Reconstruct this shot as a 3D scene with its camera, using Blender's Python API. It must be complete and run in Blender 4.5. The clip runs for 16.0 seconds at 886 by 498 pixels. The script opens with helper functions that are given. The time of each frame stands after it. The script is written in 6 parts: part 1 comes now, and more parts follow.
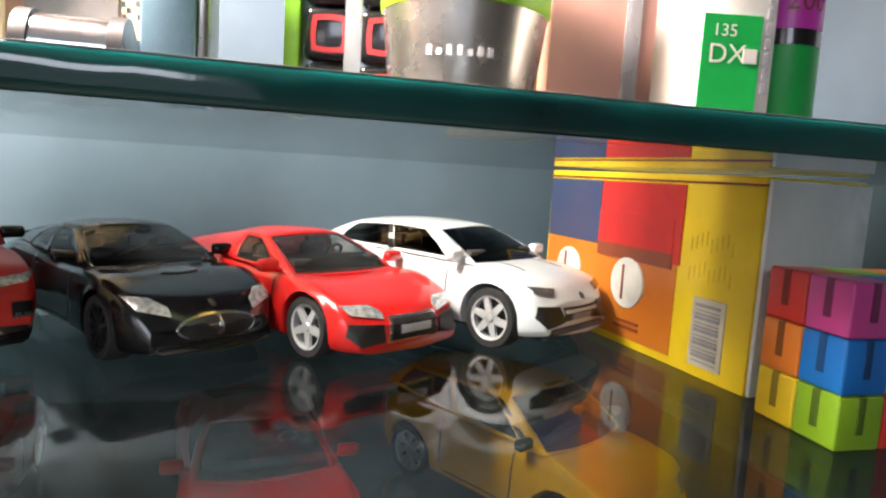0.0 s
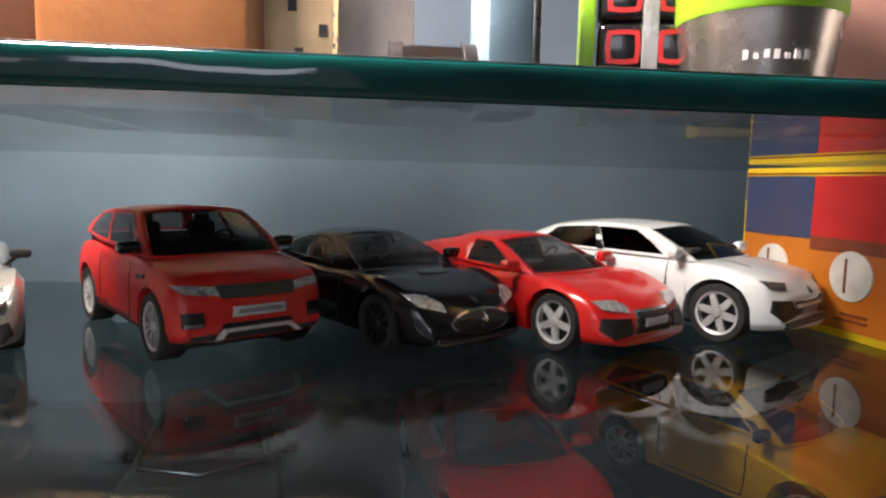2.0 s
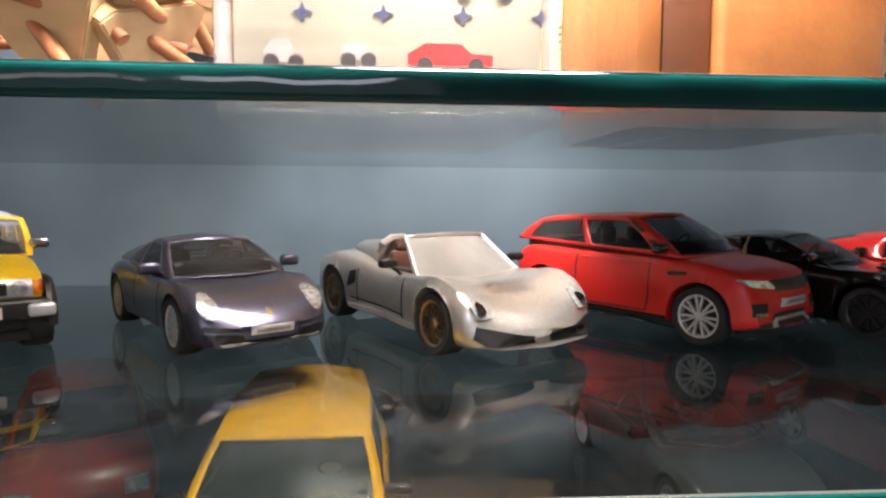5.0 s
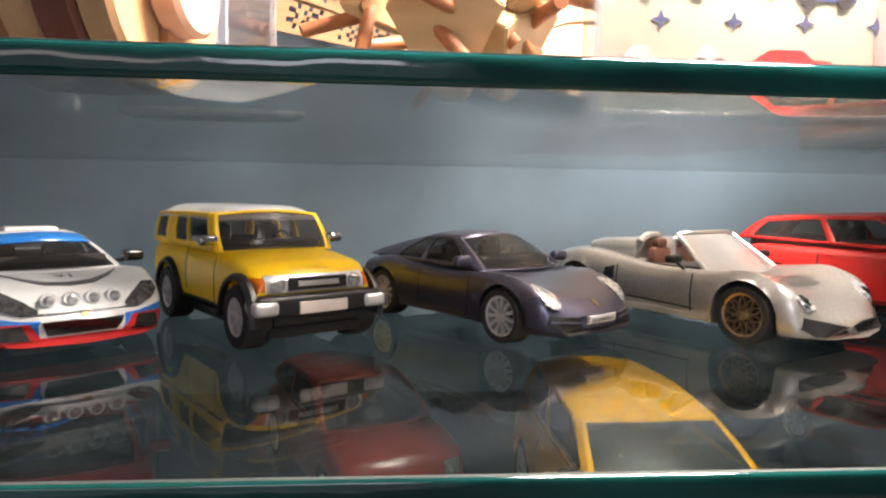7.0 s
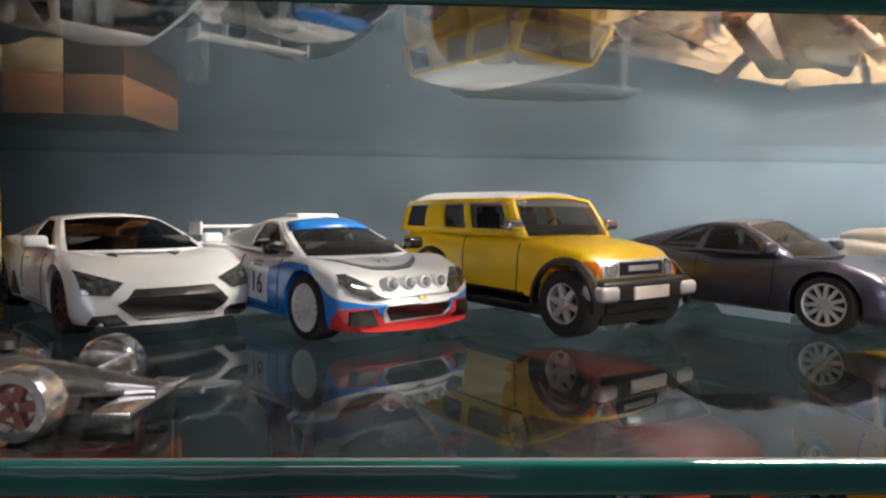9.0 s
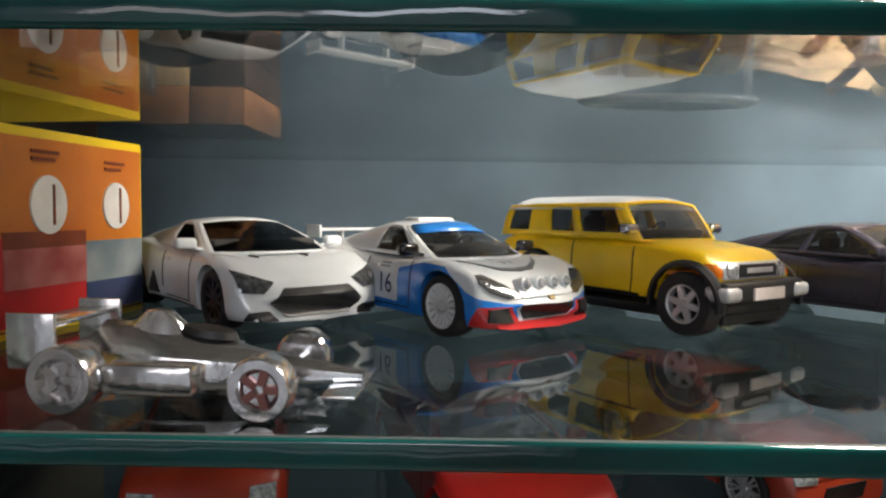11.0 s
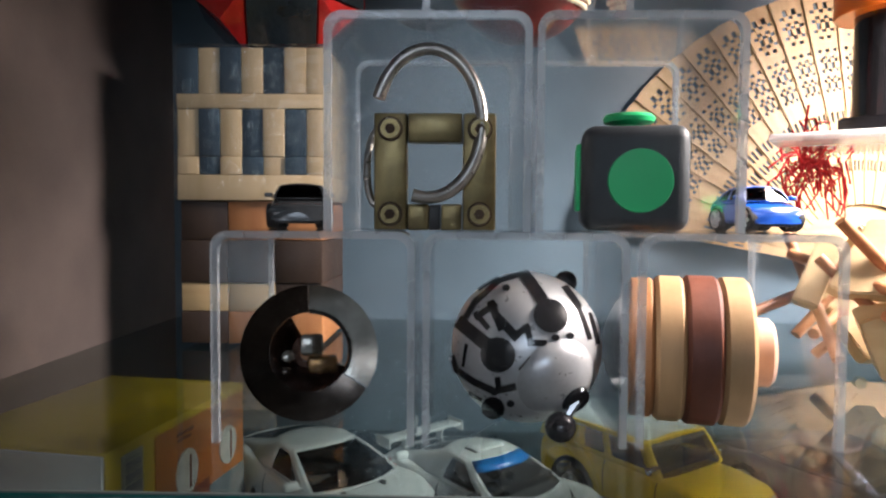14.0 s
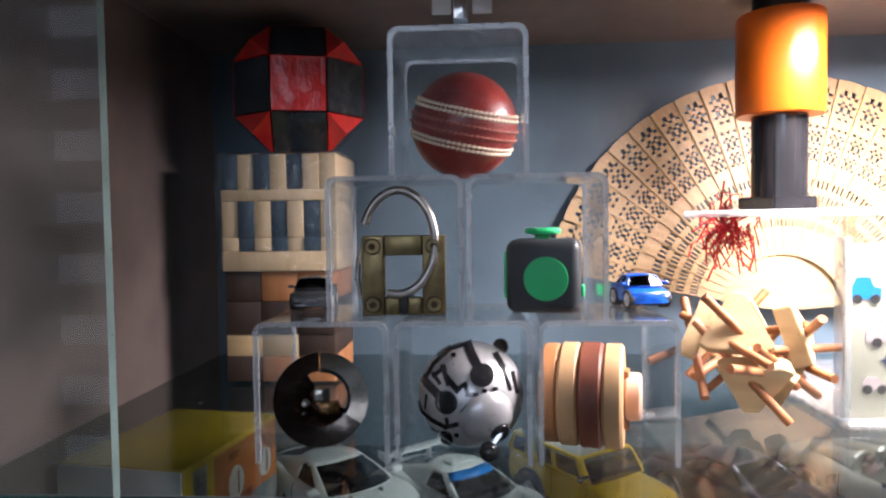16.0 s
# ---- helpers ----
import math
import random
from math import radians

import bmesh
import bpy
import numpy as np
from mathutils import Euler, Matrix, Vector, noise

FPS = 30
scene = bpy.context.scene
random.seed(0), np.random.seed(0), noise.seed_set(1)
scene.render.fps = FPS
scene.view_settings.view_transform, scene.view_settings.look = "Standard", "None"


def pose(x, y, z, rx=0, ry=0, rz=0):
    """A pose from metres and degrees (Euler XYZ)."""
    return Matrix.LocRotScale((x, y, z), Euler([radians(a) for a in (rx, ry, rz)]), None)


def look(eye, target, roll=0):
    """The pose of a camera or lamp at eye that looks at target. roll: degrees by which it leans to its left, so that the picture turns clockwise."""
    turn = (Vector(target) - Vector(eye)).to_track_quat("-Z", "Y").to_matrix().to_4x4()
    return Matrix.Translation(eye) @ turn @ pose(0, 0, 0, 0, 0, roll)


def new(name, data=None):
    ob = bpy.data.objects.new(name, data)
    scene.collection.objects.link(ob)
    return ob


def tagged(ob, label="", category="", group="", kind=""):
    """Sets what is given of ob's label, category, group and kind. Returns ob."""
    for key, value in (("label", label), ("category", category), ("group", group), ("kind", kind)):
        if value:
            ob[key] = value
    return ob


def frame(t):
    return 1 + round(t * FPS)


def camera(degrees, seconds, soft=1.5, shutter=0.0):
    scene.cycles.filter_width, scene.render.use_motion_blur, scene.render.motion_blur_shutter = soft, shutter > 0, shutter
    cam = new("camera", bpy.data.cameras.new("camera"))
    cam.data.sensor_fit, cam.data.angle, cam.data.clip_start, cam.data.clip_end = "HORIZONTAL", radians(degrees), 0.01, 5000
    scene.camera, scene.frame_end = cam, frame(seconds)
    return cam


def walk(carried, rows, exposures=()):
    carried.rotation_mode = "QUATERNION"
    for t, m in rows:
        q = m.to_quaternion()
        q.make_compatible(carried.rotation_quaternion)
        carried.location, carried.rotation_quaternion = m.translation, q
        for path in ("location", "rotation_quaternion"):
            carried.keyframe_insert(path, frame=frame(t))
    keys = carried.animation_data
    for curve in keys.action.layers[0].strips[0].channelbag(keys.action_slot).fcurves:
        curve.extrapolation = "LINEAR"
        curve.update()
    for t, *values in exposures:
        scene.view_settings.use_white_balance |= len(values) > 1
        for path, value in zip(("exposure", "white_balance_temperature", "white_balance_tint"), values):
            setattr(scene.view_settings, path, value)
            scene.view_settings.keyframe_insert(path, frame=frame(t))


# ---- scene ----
cam = camera(68.0, 16.0, 2.3)
PATH = [
    (0, (0.191, 0.053, 0.068), (0.682, 1.979, -0.157), 3.6),
    (0.5, (0.189, 0.053, 0.067), (0.661, 1.983, -0.158), 3.2),
    (1, (0.174, 0.056, 0.065), (0.567, 2.006, -0.134), 2.1),
    (1.5, (0.156, 0.056, 0.066), (0.463, 2.021, -0.146), 2.0),
    (2, (0.131, 0.047, 0.063), (0.365, 2.022, -0.139), 1.4),
    (2.5, (0.099, 0.048, 0.063), (0.3, 2.028, -0.137), 1.1),
    (3, (0.074, 0.047, 0.063), (0.248, 2.03, -0.135), 0.8),
    (3.5, (0.045, 0.045, 0.061), (0.192, 2.029, -0.136), 0.4),
    (4, (0.012, 0.04, 0.061), (0.138, 2.027, -0.129), 0.2),
    (6.5, (-0.155, 0.023, 0.056), (0.019, 2.01, -0.103), 1.0),
    (7, (-0.18, 0.026, 0.055), (-0.024, 2.014, -0.101), 0.9),
    (7.5, (-0.206, 0.031, 0.053), (-0.064, 2.02, -0.099), 1.1),
    (8, (-0.234, 0.037, 0.048), (-0.12, 2.029, -0.1), 1.2),
    (8.5, (-0.259, 0.041, 0.046), (-0.158, 2.034, -0.096), 0.8),
    (9, (-0.283, 0.041, 0.043), (-0.215, 2.036, -0.077), 0.7),
    (11.5, (-0.325, 0.027, 0.0435), (-0.365, 2.025, -0.068), 0.7),
    (12, (-0.342, 0.031, 0.041), (-0.395, 2.028, -0.062), 0.8),
    (12.5, (-0.363, 0.024, 0.045), (-0.430, 2.02, -0.048), 0.9),
    (13, (-0.365, 0.010, 0.077), (-0.418, 2.008, 0.0), 0.8),
    (13.5, (-0.353, -0.006, 0.12), (-0.415, 1.991, 0.018), 0.4),
    (14, (-0.341, -0.022, 0.154), (-0.381, 1.975, 0.060), 0.4),
    (14.5, (-0.331, -0.057, 0.171), (-0.382, 1.939, 0.070), 0.1),
    (15, (-0.321, -0.084, 0.178), (-0.404, 1.913, 0.085), -0.4),
    (15.5, (-0.314, -0.104, 0.187), (-0.438, 1.89, 0.095), -0.8),
    (16, (-0.309, -0.121, 0.196), (-0.429, 1.874, 0.115), -0.8),
]
LIGHT = [(0, -0.85, 6350, 18), (1.2, -1.1, 6350, 21), (2.2, -1.9, 6450, 25), (4, -1.7, 6400, 26), (6.5, -1.35, 6700, 27), (9, -1.25, 6600, 23), (11.5, -1.1, 6300, 17), (12.5, -0.8, 5950, 12), (13.5, -1.5, 5900, 13), (14.5, -1.65, 5850, 16), (16, -1.7, 5700, 20)]
walk(cam, [(t, look(eye, target, roll)) for t, eye, target, roll in PATH], LIGHT)

# ---- world, lamps ----
world = bpy.data.worlds.new("world")
scene.world = world
world.use_nodes = True
wn = world.node_tree
sky = wn.nodes.new("ShaderNodeTexSky")
sky.sky_type, sky.sun_disc, sky.sun_elevation, sky.sun_rotation = "NISHITA", False, radians(35), radians(200)
wn.links.new(sky.outputs[0], wn.nodes["Background"].inputs[0])
wn.nodes["Background"].inputs[1].default_value = 0.08


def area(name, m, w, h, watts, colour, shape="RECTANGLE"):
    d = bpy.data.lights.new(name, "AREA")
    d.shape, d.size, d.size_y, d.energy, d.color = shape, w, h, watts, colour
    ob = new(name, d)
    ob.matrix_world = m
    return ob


area("window_daylight", look((-0.45, -2.05, 0.76), (-0.2, 0.3, 0.1)), 0.7, 0.5, 13, (0.84, 0.94, 1.0))
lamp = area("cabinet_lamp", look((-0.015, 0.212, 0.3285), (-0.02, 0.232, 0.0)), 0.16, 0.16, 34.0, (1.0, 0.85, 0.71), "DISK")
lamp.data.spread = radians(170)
# Added fill from outside the view for the right-hand carton; no known lamp there.
area("added_fill", look((-0.9, -1.3, 0.36), (0.33, 0.25, 0.03)), 0.5, 0.3, 2.0, (1.0, 0.95, 0.9))


# ---- materials ----
def mat(name, colour, rough=0.5, metal=0.0, vary=0.12, scale=60.0, bump=0.0, bscale=400.0, coat=0.0, colour2=None, emit=0.0, trans=0.0, alpha=1.0, speck=0.0):
    m = bpy.data.materials.new(name)
    m.use_nodes = True
    t = m.node_tree
    p = t.nodes["Principled BSDF"]
    p.inputs["Roughness"].default_value = rough
    p.inputs["Metallic"].default_value = metal
    p.inputs["Coat Weight"].default_value = coat
    p.inputs["Coat Roughness"].default_value = 0.06
    p.inputs["Transmission Weight"].default_value = trans
    p.inputs["Alpha"].default_value = alpha
    co = t.nodes.new("ShaderNodeTexCoord")
    n1 = t.nodes.new("ShaderNodeTexNoise")
    n1.inputs["Scale"].default_value, n1.inputs["Detail"].default_value = scale, 5.0
    t.links.new(co.outputs["Object"], n1.inputs["Vector"])
    mix = t.nodes.new("ShaderNodeMix")
    mix.data_type = "RGBA"
    c2 = colour2 or tuple(c * (1 - vary * 2) for c in colour)
    hi = colour if colour2 else tuple(min(1, c * (1 + vary)) for c in colour)
    mix.inputs[6].default_value, mix.inputs[7].default_value = (*hi, 1), (*c2, 1)
    ramp = t.nodes.new("ShaderNodeMapRange")
    ramp.inputs[1].default_value, ramp.inputs[2].default_value = 0.35, 0.7
    t.links.new(n1.outputs["Fac"], ramp.inputs[0])
    t.links.new(ramp.outputs[0], mix.inputs[0])
    t.links.new(mix.outputs[2], p.inputs["Base Color"])
    n2 = t.nodes.new("ShaderNodeTexNoise")
    n2.inputs["Scale"].default_value, n2.inputs["Detail"].default_value = bscale, 4.0
    t.links.new(co.outputs["Object"], n2.inputs["Vector"])
    rr = t.nodes.new("ShaderNodeMapRange")
    dr = 0.015 if coat > 0.15 else 0.08
    rr.inputs[3].default_value, rr.inputs[4].default_value = max(0.02, rough - dr), min(1, rough + dr)
    t.links.new(n2.outputs["Fac"], rr.inputs[0])
    t.links.new(rr.outputs[0], p.inputs["Roughness"])
    if bump:
        b = t.nodes.new("ShaderNodeBump")
        b.inputs["Strength"].default_value, b.inputs["Distance"].default_value = bump, 0.0006
        t.links.new(n2.outputs["Fac"], b.inputs["Height"])
        t.links.new(b.outputs[0], p.inputs["Normal"])
    if emit:
        p.inputs["Emission Color"].default_value = (*colour, 1)
        p.inputs["Emission Strength"].default_value = emit
    return m


def wood(name, a, b, scale=90.0, rough=0.5, axis=0):
    m = mat(name, a, rough, colour2=b, scale=scale, bump=0.25, bscale=500)
    t = m.node_tree
    n1 = [n for n in t.nodes if n.type == "TEX_NOISE"][0]
    mp = t.nodes.new("ShaderNodeMapping")
    mp.inputs["Scale"].default_value = [(0.12, 1, 1), (1, 0.12, 1), (1, 1, 0.12)][axis]
    co = [n for n in t.nodes if n.type == "TEX_COORD"][0]
    t.links.new(co.outputs["Object"], mp.inputs[0])
    t.links.new(mp.outputs[0], n1.inputs["Vector"])
    return m


def clear(name, tint, ior=1.5, rough=0.02, haze=0.0, hazecol=(0.8, 0.85, 0.88), dust=0.0, crinkle=0.0):
    """Thin clear sheet: it lets light straight through, with real gloss by Fresnel, and a little haze or dust."""
    m = bpy.data.materials.new(name)
    m.use_nodes = True
    t = m.node_tree
    t.nodes.remove(t.nodes["Principled BSDF"])
    out = t.nodes["Material Output"]
    tr = t.nodes.new("ShaderNodeBsdfTransparent")
    tr.inputs[0].default_value = (*tint, 1)
    gl = t.nodes.new("ShaderNodeBsdfGlossy")
    gl.inputs["Roughness"].default_value = rough
    lw = t.nodes.new("ShaderNodeLayerWeight")
    lw.inputs["Blend"].default_value = 0.5
    pw = t.nodes.new("ShaderNodeMath")
    pw.operation, pw.inputs[1].default_value = "POWER", 5.0
    t.links.new(lw.outputs["Facing"], pw.inputs[0])
    r0 = ((ior - 1) / (ior + 1)) ** 2
    fr = t.nodes.new("ShaderNodeMath")
    fr.operation, fr.inputs[1].default_value, fr.inputs[2].default_value = "MULTIPLY_ADD", 1 - r0, r0
    t.links.new(pw.outputs[0], fr.inputs[0])
    df = t.nodes.new("ShaderNodeBsdfDiffuse")
    df.inputs[0].default_value = (*hazecol, 1)
    co = t.nodes.new("ShaderNodeTexCoord")
    n = t.nodes.new("ShaderNodeTexNoise")
    n.inputs["Scale"].default_value, n.inputs["Detail"].default_value = 45, 8
    t.links.new(co.outputs["Object"], n.inputs["Vector"])
    if crinkle:
        fold = t.nodes.new("ShaderNodeTexNoise")
        fold.inputs["Scale"].default_value, fold.inputs["Detail"].default_value = 70, 3
        t.links.new(co.outputs["Object"], fold.inputs["Vector"])
        dent = t.nodes.new("ShaderNodeBump")
        dent.inputs["Strength"].default_value, dent.inputs["Distance"].default_value = 1.0, crinkle
        t.links.new(fold.outputs["Fac"], dent.inputs["Height"])
        t.links.new(dent.outputs[0], gl.inputs["Normal"])
    mr = t.nodes.new("ShaderNodeMapRange")
    mr.inputs[1].default_value, mr.inputs[2].default_value = 0.35, 0.75
    mr.inputs[3].default_value, mr.inputs[4].default_value = haze, haze + dust
    t.links.new(n.outputs["Fac"], mr.inputs[0])
    m1, m2 = t.nodes.new("ShaderNodeMixShader"), t.nodes.new("ShaderNodeMixShader")
    t.links.new(mr.outputs[0], m1.inputs[0])
    t.links.new(tr.outputs[0], m1.inputs[1])
    t.links.new(df.outputs[0], m1.inputs[2])
    t.links.new(fr.outputs[0], m2.inputs[0])
    t.links.new(m1.outputs[0], m2.inputs[1])
    t.links.new(gl.outputs[0], m2.inputs[2])
    t.links.new(m2.outputs[0], out.inputs[0])
    return m


GLASS = clear("shelf_glass", (0.72, 0.765, 0.755), 1.52, 0.012, 0.0, dust=0.006)
GEDGE = mat("glass_edge", (0.002, 0.105, 0.096), 0.05, 0.0, colour2=(0.001, 0.020, 0.022), scale=14, bump=0.12, bscale=120)
GEDGE.node_tree.nodes["Principled BSDF"].inputs["Specular IOR Level"].default_value = 0.8
DOORGLASS = clear("door_glass", (0.93, 0.97, 0.96), 1.52, 0.02, 0.02, dust=0.04)
ACRYL = clear("acrylic", (0.96, 0.97, 0.975), 1.42, 0.05, 0.002, dust=0.018)
PANE = clear("clear_pane", (0.985, 0.99, 0.99), 1.08, 0.03)
FROST = clear("frosted_acrylic", (0.85, 0.88, 0.9), 1.45, 0.12, 0.22, (0.8, 0.84, 0.88), 0.12)
PLATE = clear("milky_acrylic", (0.9, 0.9, 0.9), 1.45, 0.1, 0.45, (0.9, 0.9, 0.9), 0.1)
WRAP = clear("plastic_wrap", (0.96, 0.97, 0.98), 1.6, 0.05, 0.0, dust=0.04, crinkle=0.006)
CARGLASS = clear("car_glass", (0.34, 0.34, 0.34), 1.3, 0.06, 0.02, (0.5, 0.52, 0.54), dust=0.05)
TINTGLASS = clear("dark_car_glass", (0.04, 0.04, 0.045), 1.5, 0.04)
BACKWALL = mat("back_laminate", (0.118, 0.172, 0.222), 0.34, colour2=(0.071, 0.106, 0.138), scale=9, bump=0.05, bscale=250)
SIDEWALL = mat("side_laminate", (0.145, 0.116, 0.104), 0.5, colour2=(0.105, 0.085, 0.078), scale=25, bump=0.12, bscale=700)
PLASTER = mat("plaster", (0.62, 0.60, 0.57), 0.8, scale=3, bump=0.2, bscale=60)
FLOORM = mat("floor_tile", (0.45, 0.42, 0.38), 0.35, scale=2)
BLIND = mat("blind", (0.75, 0.75, 0.72), 0.6)
BLACK = mat("black_plastic", (0.012, 0.012, 0.013), 0.42, bump=0.05)
DARK = mat("dark_interior", (0.03, 0.028, 0.028), 0.7)
BROWNSEAT = mat("brown_seat", (0.11, 0.045, 0.03), 0.6)
TYRE = mat("tyre_rubber", (0.014, 0.014, 0.015), 0.75, bump=0.5, bscale=900)
CHROME = mat("chrome", (0.75, 0.76, 0.78), 0.16, 1.0, bscale=200)
RIMSIL = mat("rim_silver", (0.62, 0.63, 0.65), 0.32, 0.45)
RIMBLK = mat("rim_black", (0.02, 0.02, 0.022), 0.35, 0.3)
RIMWHT = mat("rim_white", (0.72, 0.74, 0.75), 0.4)
LAMPGLS = mat("lamp_lens", (0.68, 0.70, 0.72), 0.12, 0.55, colour2=(0.25, 0.26, 0.28), scale=700, bump=0.4, bscale=1500, coat=1)
LAMPDRK = mat("dark_lamp_lens", (0.035, 0.037, 0.04), 0.12, 0.2, colour2=(0.11, 0.115, 0.12), scale=500, coat=1)
AMBER = mat("amber_lens", (0.75, 0.18, 0.01), 0.2, coat=1)
PLATEM = mat("number_plate", (0.6, 0.6, 0.62), 0.4)
GREYBAR = mat("grey_lettering", (0.28, 0.28, 0.31), 0.5)
P_WHITE = mat("paint_white", (0.68, 0.715, 0.74), 0.28, coat=0.8, vary=0.03)
P_RED = mat("paint_red", (0.56, 0.012, 0.010), 0.3, coat=0.55, vary=0.05)
P_RED2 = mat("paint_matt_red", (0.60, 0.018, 0.014), 0.42, coat=0.2, vary=0.05)
P_BLACK = mat("paint_black", (0.005, 0.005, 0.006), 0.16, coat=0.2)
P_SILVER = mat("paint_silver", (0.60, 0.585, 0.56), 0.34, 0.8, coat=0.8, scale=900, vary=0.06)
P_PURPLE = mat("paint_greyblue", (0.105, 0.105, 0.155), 0.30, 0.8, coat=0.5, scale=900, vary=0.06)
P_YELLOW = mat("paint_yellow", (0.95, 0.60, 0.002), 0.36, coat=0.25, vary=0.04)
P_ORANGE = mat("paint_orange_yellow", (0.95, 0.42, 0.002), 0.5, coat=0.1, vary=0.04)
P_ORANGE.node_tree.nodes["Principled BSDF"].inputs["Specular IOR Level"].default_value = 0.2
P_BLUE = mat("paint_blue", (0.01, 0.19, 0.62), 0.35, coat=0.5, vary=0.05)
# Red-orange darkened to paint in the dim light at the lower shelf's left.
P_RORANGE = mat("paint_red_orange_dimmed", (0.32, 0.03, 0.012), 0.35, coat=0.5)
P_GREY = mat("paint_grey", (0.10, 0.105, 0.11), 0.3, 0.4, coat=0.6)
CH_SILVER = mat("cast_silver", (0.86, 0.85, 0.85), 0.15, 0.95, scale=200, bump=0.25, bscale=260)
BRASS = mat("antique_brass", (0.26, 0.205, 0.095), 0.34, 0.9, colour2=(0.15, 0.12, 0.06), scale=120, bump=0.15)
STEEL = mat("steel", (0.42, 0.40, 0.37), 0.3, 1.0, scale=150)
BRONZE = mat("dark_nickel", (0.085, 0.07, 0.06), 0.14, 1.0, scale=80)
NICKEL = mat("light_nickel", (0.30, 0.285, 0.255), 0.18, 1.0, scale=80)
LEATHER = mat("ball_leather", (0.23, 0.022, 0.015), 0.36, colour2=(0.13, 0.012, 0.01), scale=90, bump=0.5, bscale=350, coat=0.3)
THREAD = mat("cotton_thread", (0.72, 0.62, 0.46), 0.8)
PALEWOOD = wood("pale_wood", (0.55, 0.41, 0.22), (0.44, 0.31, 0.15), 120)
TANWOOD = wood("tan_wood", (0.50, 0.31, 0.15), (0.40, 0.24, 0.11), 120, axis=2)
# Pale tone standing in for the highlight on the shelf bevels.
BEVEL_GLINT = mat("bevel_highlight_paint", (0.085, 0.105, 0.105), 0.4, colour2=(0.05, 0.065, 0.065), scale=20)
DAYLIGHT = mat("daylight_backdrop", (0.86, 0.95, 1.0), 0.8, emit=1.0)
PALEWOODZ = wood("pale_wood_upright", (0.66, 0.52, 0.32), (0.54, 0.41, 0.23), 120, axis=2)
FANWOOD = wood("fan_wood", (0.46, 0.32, 0.17), (0.37, 0.245, 0.115), 160, axis=0)
BLUEWOOD = wood("blue_stained_wood", (0.035, 0.07, 0.105), (0.022, 0.045, 0.07), 120, axis=2)
REDWOOD = wood("red_brown_wood", (0.17, 0.05, 0.025), (0.11, 0.03, 0.016), 120, axis=2)
STICKWOOD = wood("brown_dowel", (0.36, 0.15, 0.055), (0.26, 0.10, 0.035), 200)
DARKWOOD = wood("dark_wood", (0.05, 0.03, 0.02), (0.03, 0.018, 0.013), 80, axis=2)
ORANGEWOOD = wood("orange_wood", (0.42, 0.19, 0.07), (0.32, 0.13, 0.045), 80, axis=2)
GREENP = mat("green_plastic", (0.02, 0.46, 0.15), 0.4, vary=0.04)
LIMEP = mat("lime_plastic", (0.25, 0.55, 0.02), 0.35, vary=0.05)
NAVYP = mat("navy_plastic", (0.018, 0.024, 0.03), 0.5, bump=0.15)
BUTTONBLK = mat("black_gloss", (0.012, 0.012, 0.014), 0.18, coat=0.5)
ORANGEP = mat("orange_plastic", (0.62, 0.13, 0.004), 0.3, coat=0.2, vary=0.04)
REDTHREAD = mat("red_silk", (0.62, 0.015, 0.02), 0.6)
REDP = mat("red_gloss_plastic", (0.56, 0.02, 0.016), 0.22, coat=0.6, bump=0.9, bscale=90)
BLACKP = mat("blackish_gloss_plastic", (0.02, 0.028, 0.035), 0.22, coat=0.6, bump=0.9, bscale=90)
for m_ in (REDP, BLACKP):
    [n for n in m_.node_tree.nodes if n.type == "BUMP"][0].inputs["Distance"].default_value = 0.002
SILVERP = mat("silver_plastic", (0.62, 0.63, 0.65), 0.3, 0.6, scale=700, vary=0.03)
CARDYELLOW = mat("yellow_card", (0.80, 0.56, 0.010), 0.38, scale=30, vary=0.05, bump=0.06, bscale=120, coat=0.15)
CARDORANGE = mat("orange_print", (0.62, 0.20, 0.018), 0.38, colour2=(0.5, 0.13, 0.015), scale=25, coat=0.15)
CARDRED = mat("red_print", (0.60, 0.03, 0.025), 0.38, colour2=(0.45, 0.02, 0.02), scale=30, coat=0.15)
CARDBLUE = mat("navy_print", (0.035, 0.055, 0.13), 0.38, colour2=(0.06, 0.06, 0.12), scale=30, coat=0.15)
CARDDK = mat("dark_print", (0.22, 0.05, 0.02), 0.4)
HOLE = mat("drilled_hole", (0.05, 0.028, 0.014), 0.8)
CARDWHITE = mat("white_print", (0.72, 0.70, 0.66), 0.4)
CARDTEXT = mat("print_ink", (0.74, 0.515, 0.010), 0.4)
CARDPHOTO = mat("photo_print", (0.30, 0.33, 0.34), 0.38, colour2=(0.12, 0.17, 0.20), scale=45, coat=0.15)
CARDPINK = mat("pink_print", (0.50, 0.19, 0.17), 0.38, colour2=(0.32, 0.06, 0.05), scale=60, coat=0.15)
CARDLABEL = mat("label_print", (0.55, 0.50, 0.40), 0.45)
INK = mat("black_ink", (0.02, 0.02, 0.02), 0.5)
BAG = mat("white_plastic_bag", (0.72, 0.75, 0.77), 0.12, scale=25, bump=1.0, bscale=26, vary=0.06, coat=0.6)
[n for n in BAG.node_tree.nodes if n.type == "BUMP"][0].inputs["Distance"].default_value = 0.006
LEATHERB = mat("brown_box_leather", (0.36, 0.15, 0.045), 0.45, colour2=(0.26, 0.10, 0.03), scale=40, bump=0.4, bscale=300)
LEATHERD = mat("dark_leather", (0.14, 0.055, 0.022), 0.5, bump=0.4, bscale=300)
PINKPAPER = mat("pinkish_card", (0.42, 0.23, 0.19), 0.6, scale=20)
